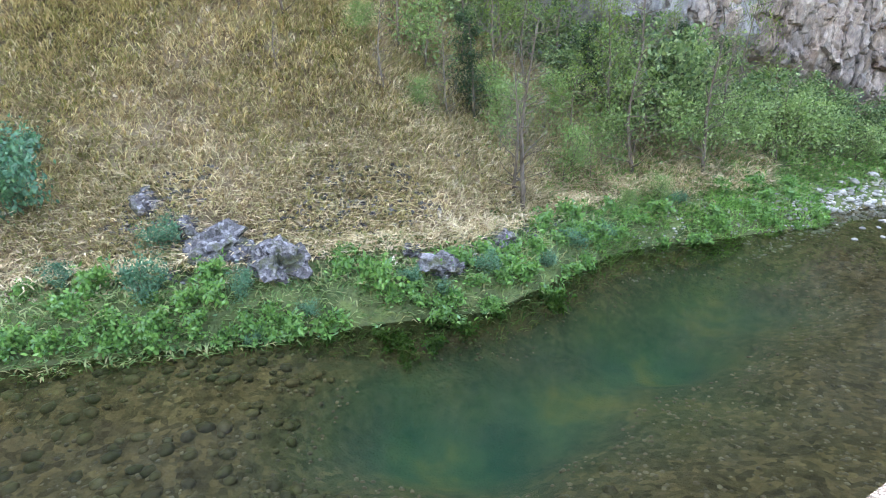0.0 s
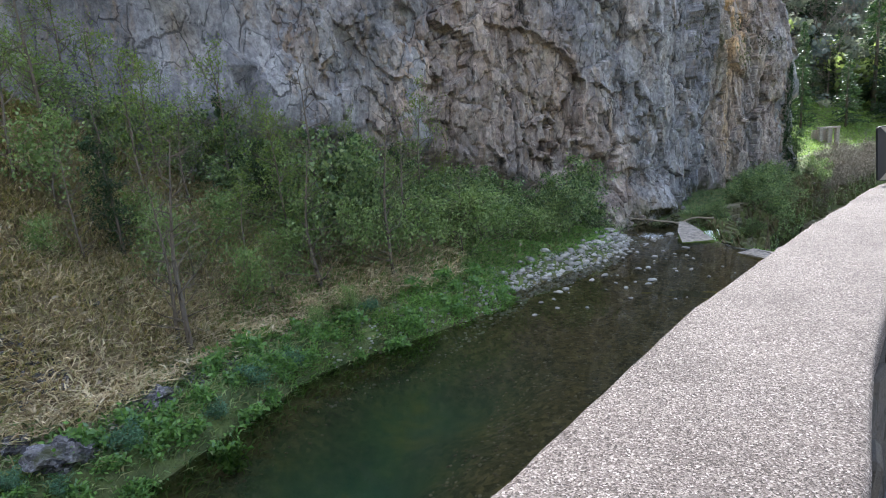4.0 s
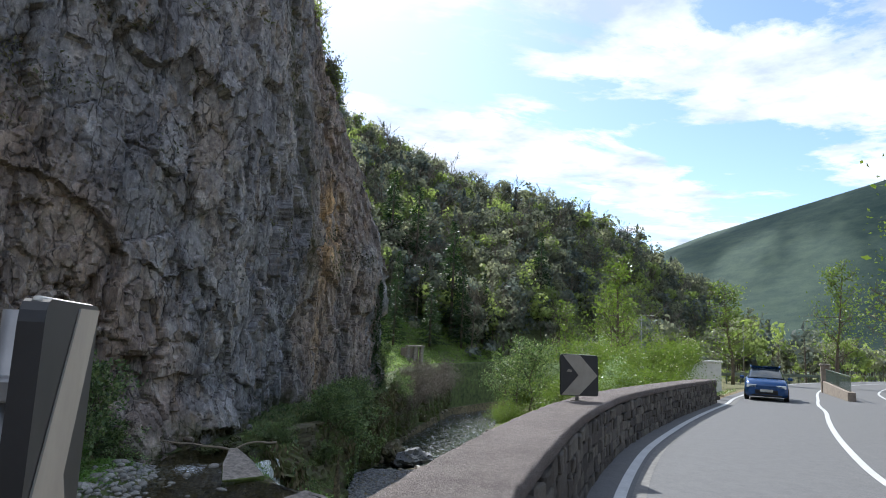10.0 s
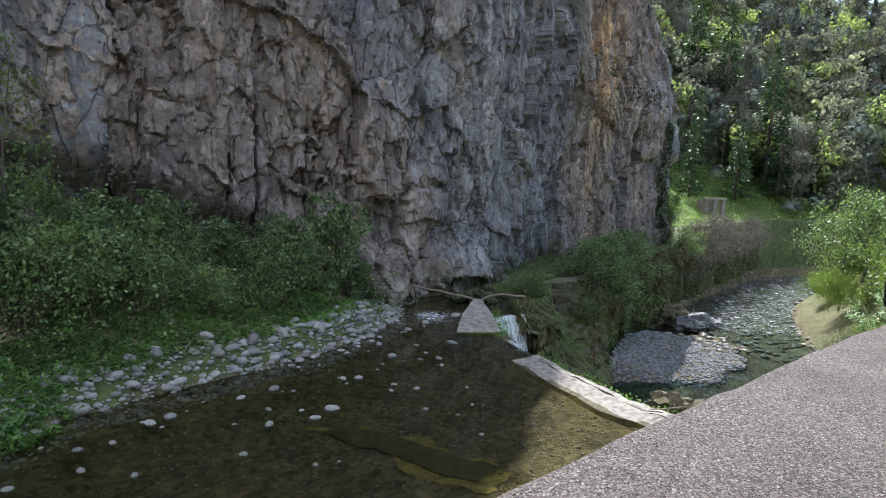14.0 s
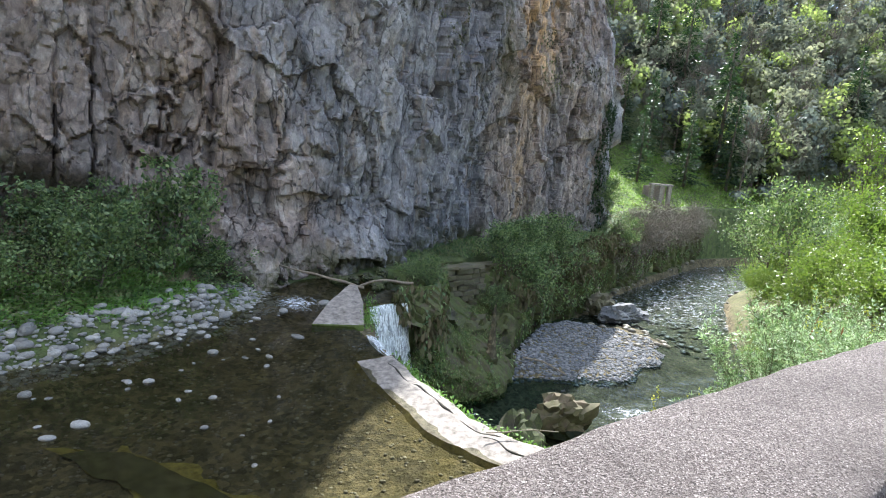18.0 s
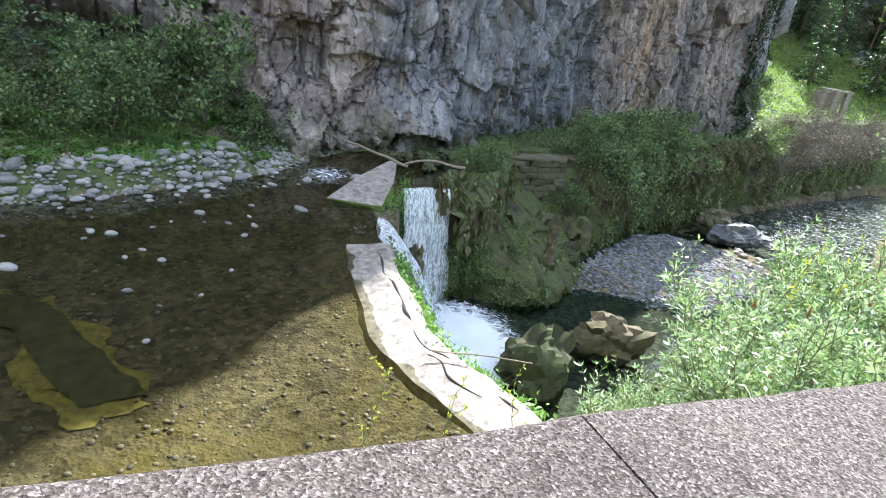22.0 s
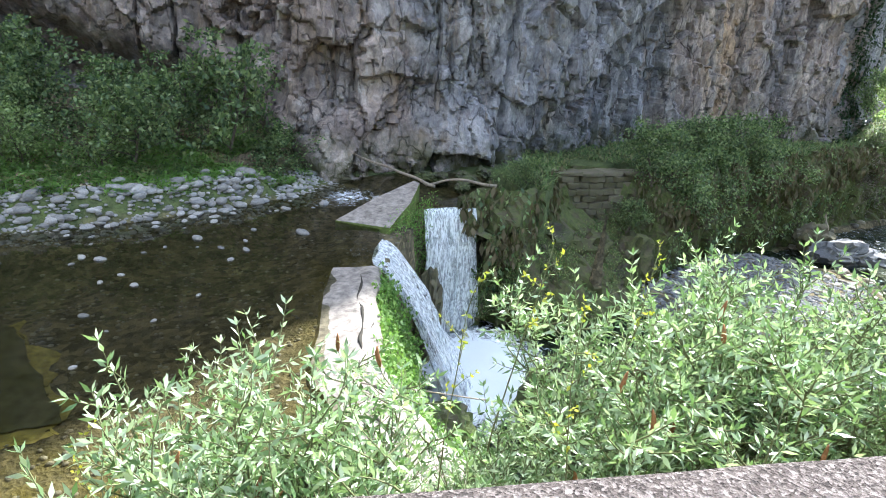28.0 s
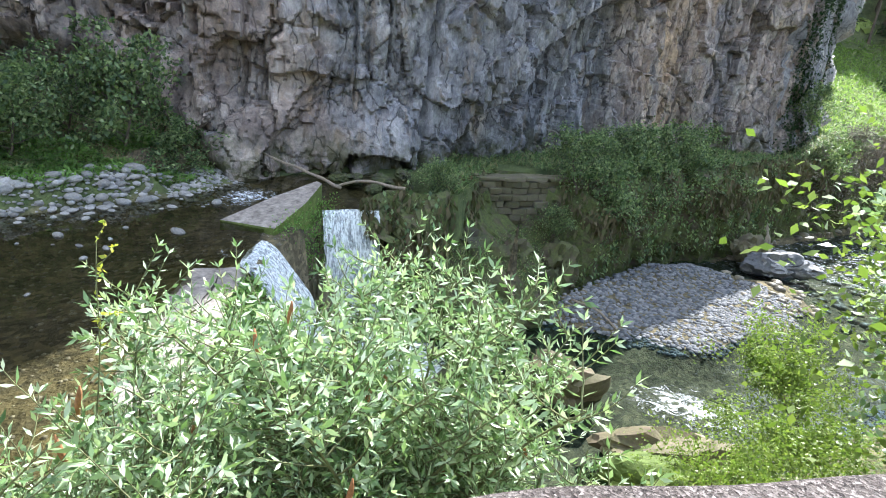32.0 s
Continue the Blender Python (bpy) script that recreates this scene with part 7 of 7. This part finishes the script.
rad = np.array([1.0, 300, 760, 1200, 2000, 3000, 4600.0])
cloud_pts = np.stack([np.outer(rad, np.sin(ang)), np.outer(rad, np.cos(ang)), np.full((len(rad), len(ang)), 520.0)], -1)
thing("clouds", "broken white clouds over the valley", "clouds", kind="structure", data=Geo().grid(cloud_pts).mesh("clouds", CLOUD.m))

# ---- far roadside ----
WHITE_WALL = mat_plain("white_wall", (0.68, 0.67, 0.64), 0.12, 0.8, 4, 0.3, 0.01)
fw = thing("bridge_wall", "low white rendered bridge wall beyond the brambles", "wall", at=(0, 0, 0))
part("wall_body", bevelled_box((-5.5, -0.15, -1.6), (5.5, 0.15, 0.75), WHITE_WALL, "wall_body", 0.02), None, fw)
part("wall_cap", bevelled_box((-5.6, -0.25, 0.754), (5.6, 0.25, 0.90), WHITE_WALL, "wall_cap", 0.02), None, fw)
fw.matrix_world = pose(37.5, 33.3, -0.75, 0, 0, -38)


def rail(points, name, label):
    ob = thing(name, label, "guard rail")
    p = spline(points, 0.6)
    g = Geo().grid(np.array([np.c_[p[:, :2], p[:, 2] + h] + np.r_[0, 0, 0] + o * np.c_[normals_2d(p), 0 * p[:, 0]] for o, h in ((0, 0.45), (0.04, 0.5), (0.0, 0.58), (0.04, 0.66), (0, 0.74))]))
    part("beam", g, RAIL, ob)
    for q in p[::4]:
        part("rail_post", bevelled_box((q[0] - 0.05, q[1] - 0.05, q[2] - 0.3), (q[0] + 0.05, q[1] + 0.05, q[2] + 0.72), RAIL, "rail_post", 0.01), None, ob)
    return ob


RAIL = mat_plain("green_rail", (0.12, 0.16, 0.13), 0.2, 0.5, 6, 0.2, 0.003, 0.4, 0.3)
rail([(45, 33.5, road_z(45, 33.5)), (56, 38.0, road_z(56, 38)), (70, 41.5, road_z(70, 41.5)), (84, 42.5, road_z(84, 42.5))], "guard_rail", "dull green steel guard rail on the outside of the bend")


def street_lamp(x, y, z, h):
    ob = thing("street_lamp", "grey street lamp with a short arm", "street lamp", "street lamps along the road", at=(0, 0, 0))
    part("pole", Geo().tube([(0, 0, -0.3), (0, 0, h * 0.5), (0, 0, h)], [0.07, 0.055, 0.04], 8), SIGN_METAL, ob)
    part("arm", Geo().tube([(0, 0, h), (0.3, 0, h + 0.1), (0.7, 0, h + 0.1)], 0.03, 6), SIGN_METAL, ob)
    part("lamp_head", bevelled_box((0.55, -0.12, h + 0.03), (1.05, 0.12, h + 0.13), SIGN_EDGE, "lamp_head", 0.03), None, ob)
    ob.matrix_world = pose(x, y, z, 0, 0, -40)
    return ob


street_lamp(44.0, 39.5, -1.6, 5.2)
street_lamp(70.0, 47.0, -2.2, 6.0)

# gate wall across the road
GATE_STONE = mat_plain("gate_stone", (0.25, 0.21, 0.17), 0.3, 0.9, 6, 0.6, 0.02)
gw = thing("garden_wall", "brown stone garden wall with a pillar and iron railing across the road", "wall", at=(0, 0, 0))
part("pillar", bevelled_box((-0.25, -0.25, -0.3), (0.25, 0.25, 1.75), GATE_STONE, "pillar", 0.02), None, gw)
part("pillar_cap", bevelled_box((-0.32, -0.32, 1.754), (0.32, 0.32, 1.87), CONCRETE, "pillar_cap", 0.02), None, gw)
part("wall_body", bevelled_box((0.26, -0.18, -0.3), (11.0, 0.18, 0.75), GATE_STONE, "wall_body", 0.02), None, gw)
for k in range(40):
    part("iron_bar", bevelled_box((0.6 + 0.26 * k, -0.012, 0.754), (0.625 + 0.26 * k, 0.012, 1.5), RAIL, "iron_bar", 0.003, 1), None, gw)
part("top_rail", bevelled_box((0.27, -0.02, 1.504), (10.9, 0.02, 1.55), RAIL, "top_rail", 0.005, 1), None, gw)
gw.matrix_world = pose(43.0, 23.0, road_z(43.0, 23.0), 0, 0, -146)

# small stone hut openings on the meadow
hut = thing("stone_hut", "low roofless stone hut with a dark doorway on the meadow", "hut", at=(0, 0, 0))
for k, x in enumerate((-1.6, -0.2, 1.2)):
    part("pier", bevelled_box((x - 0.25, -0.2, -0.6), (x + 0.25, 0.2, 1.9), CONCRETE, "pier", 0.03, 2, 0.03, k), None, hut)
part("lintel", bevelled_box((-1.95, -0.25, 1.904), (1.55, 0.25, 2.15), CONCRETE, "lintel", 0.03), None, hut)
part("rear_wall", bevelled_box((-1.9, 0.9, -0.6), (1.5, 1.15, 1.8), GATE_STONE, "rear_wall", 0.03), None, hut)
hut.matrix_world = pose(41.0, 77.5, -2.9, 0, 0, 20)

# ---- car ----
CAR_BLUE = mat_plain("car_blue", (0.02, 0.07, 0.20), 0.1, 0.25, 3, 0.0, 0.0, 0.6, 0.3)
CAR_GLASS = Mat("car_glass").done((0.03, 0.04, 0.05), 0.05, None, 0.6)
TYRE = mat_plain("tyre", (0.025, 0.025, 0.025), 0.2, 0.85, 20, 0.2, 0.003)
RIM = mat_plain("rim", (0.5, 0.5, 0.52), 0.1, 0.3, 20, 0.0, 0.0, 0.5, 0.9)
HEADLIGHT = Mat("headlight").done((0.75, 0.78, 0.8), 0.1, None, 0.6)
BLACK = mat_plain("black_plastic", (0.02, 0.02, 0.022), 0.2, 0.6, 20, 0.1, 0.002)


def loft(sections, name, mat):
    """Sections along x of (x, half width, bottom z, shoulder z, top z, top half width)."""
    rows = []
    for x, w, z0, z1, z2, wt in sections:
        half = [(0, z0), (w * 0.9, z0), (w, z0 + 0.12), (w, z1 - 0.1), (w * 0.97, z1), (wt, z2 - 0.03), (wt * 0.9, z2), (0, z2 + 0.015)]
        ring = [(x, y, z) for y, z in half] + [(x, -y, z) for y, z in half[::-1][1:-1]]
        rows.append(ring + [ring[0]])
    a = np.array(rows)
    g = Geo().grid(a)
    g.add(a[0][:-1], [tuple(range(len(a[0]) - 1))]).add(a[-1][:-1], [tuple(range(len(a[-1]) - 1))[::-1]])
    return g.mesh(name, mat)


car = thing("car", "dark blue hatchback standing in the oncoming lane of the road", "car", at=(0, 0, 0))
part("body", loft([(-2.0, 0.72, 0.32, 0.62, 0.70, 0.66), (-1.9, 0.84, 0.22, 0.72, 0.84, 0.74), (-1.2, 0.88, 0.2, 0.82, 0.95, 0.78), (-0.9, 0.88, 0.2, 0.88, 0.98, 0.78), (0.2, 0.88, 0.2, 0.9, 0.96, 0.8), (1.3, 0.88, 0.2, 0.92, 0.98, 0.8), (1.9, 0.85, 0.25, 0.92, 1.0, 0.76), (2.05, 0.78, 0.35, 0.85, 0.95, 0.7)], "body", CAR_BLUE), None, car, "dark blue painted body")
part("cabin", loft([(-0.95, 0.74, 0.9, 0.94, 0.97, 0.70), (-0.25, 0.76, 0.9, 1.05, 1.38, 0.60), (0.1, 0.77, 0.9, 1.1, 1.45, 0.62), (1.1, 0.77, 0.9, 1.1, 1.44, 0.60), (1.9, 0.74, 0.9, 1.0, 1.10, 0.62)], "cabin", CAR_GLASS), None, car, "dark windows")
part("roof", loft([(-0.2, 0.60, 1.385, 1.40, 1.41, 0.55), (0.1, 0.63, 1.44, 1.455, 1.47, 0.58), (1.1, 0.62, 1.43, 1.445, 1.46, 0.57), (1.35, 0.58, 1.36, 1.37, 1.38, 0.54)], "roof", CAR_BLUE), None, car)
for x in (-1.25, 1.3):
    for y in (-0.80, 0.80):
        t = part("wheel", Geo().tube([(x, y - 0.1, 0.31), (x, y - 0.08, 0.31), (x, y + 0.08, 0.31), (x, y + 0.1, 0.31)], [0.27, 0.31, 0.31, 0.27], 20), TYRE, car, "black tyre")
        part("rim", Geo().tube([(x, y - 0.105, 0.31), (x, y + 0.105, 0.31)], 0.19, 16), RIM, t, "alloy rim")
for y in (-0.58, 0.58):
    part("headlight", bevelled_box((-2.0, y - 0.2, 0.60), (-1.80, y + 0.2, 0.74), HEADLIGHT, "headlight", 0.03), None, car, "clear headlight")
    part("mirror", bevelled_box((-0.62, y * 1.72 - 0.1, 0.92), (-0.48, y * 1.72 + 0.1, 1.05), CAR_BLUE, "mirror", 0.03), None, car)
part("grille", bevelled_box((-2.03, -0.45, 0.34), (-1.92, 0.45, 0.52), BLACK, "grille", 0.02), None, car, "black lower grille")
part("number_plate", bevelled_box((-2.05, -0.25, 0.44), (-2.03, 0.25, 0.55), PAINT, "number_plate", 0.003), None, car, "white number plate")
part("bumper_strip", bevelled_box((-2.02, -0.6, 0.24), (-1.9, 0.6, 0.32), BLACK, "bumper_strip", 0.02), None, car)
cx, cy = 28.4, 17.9
car.matrix_world = pose(cx, cy, road_z(cx, cy) + 0.01, 0, 0, 33)
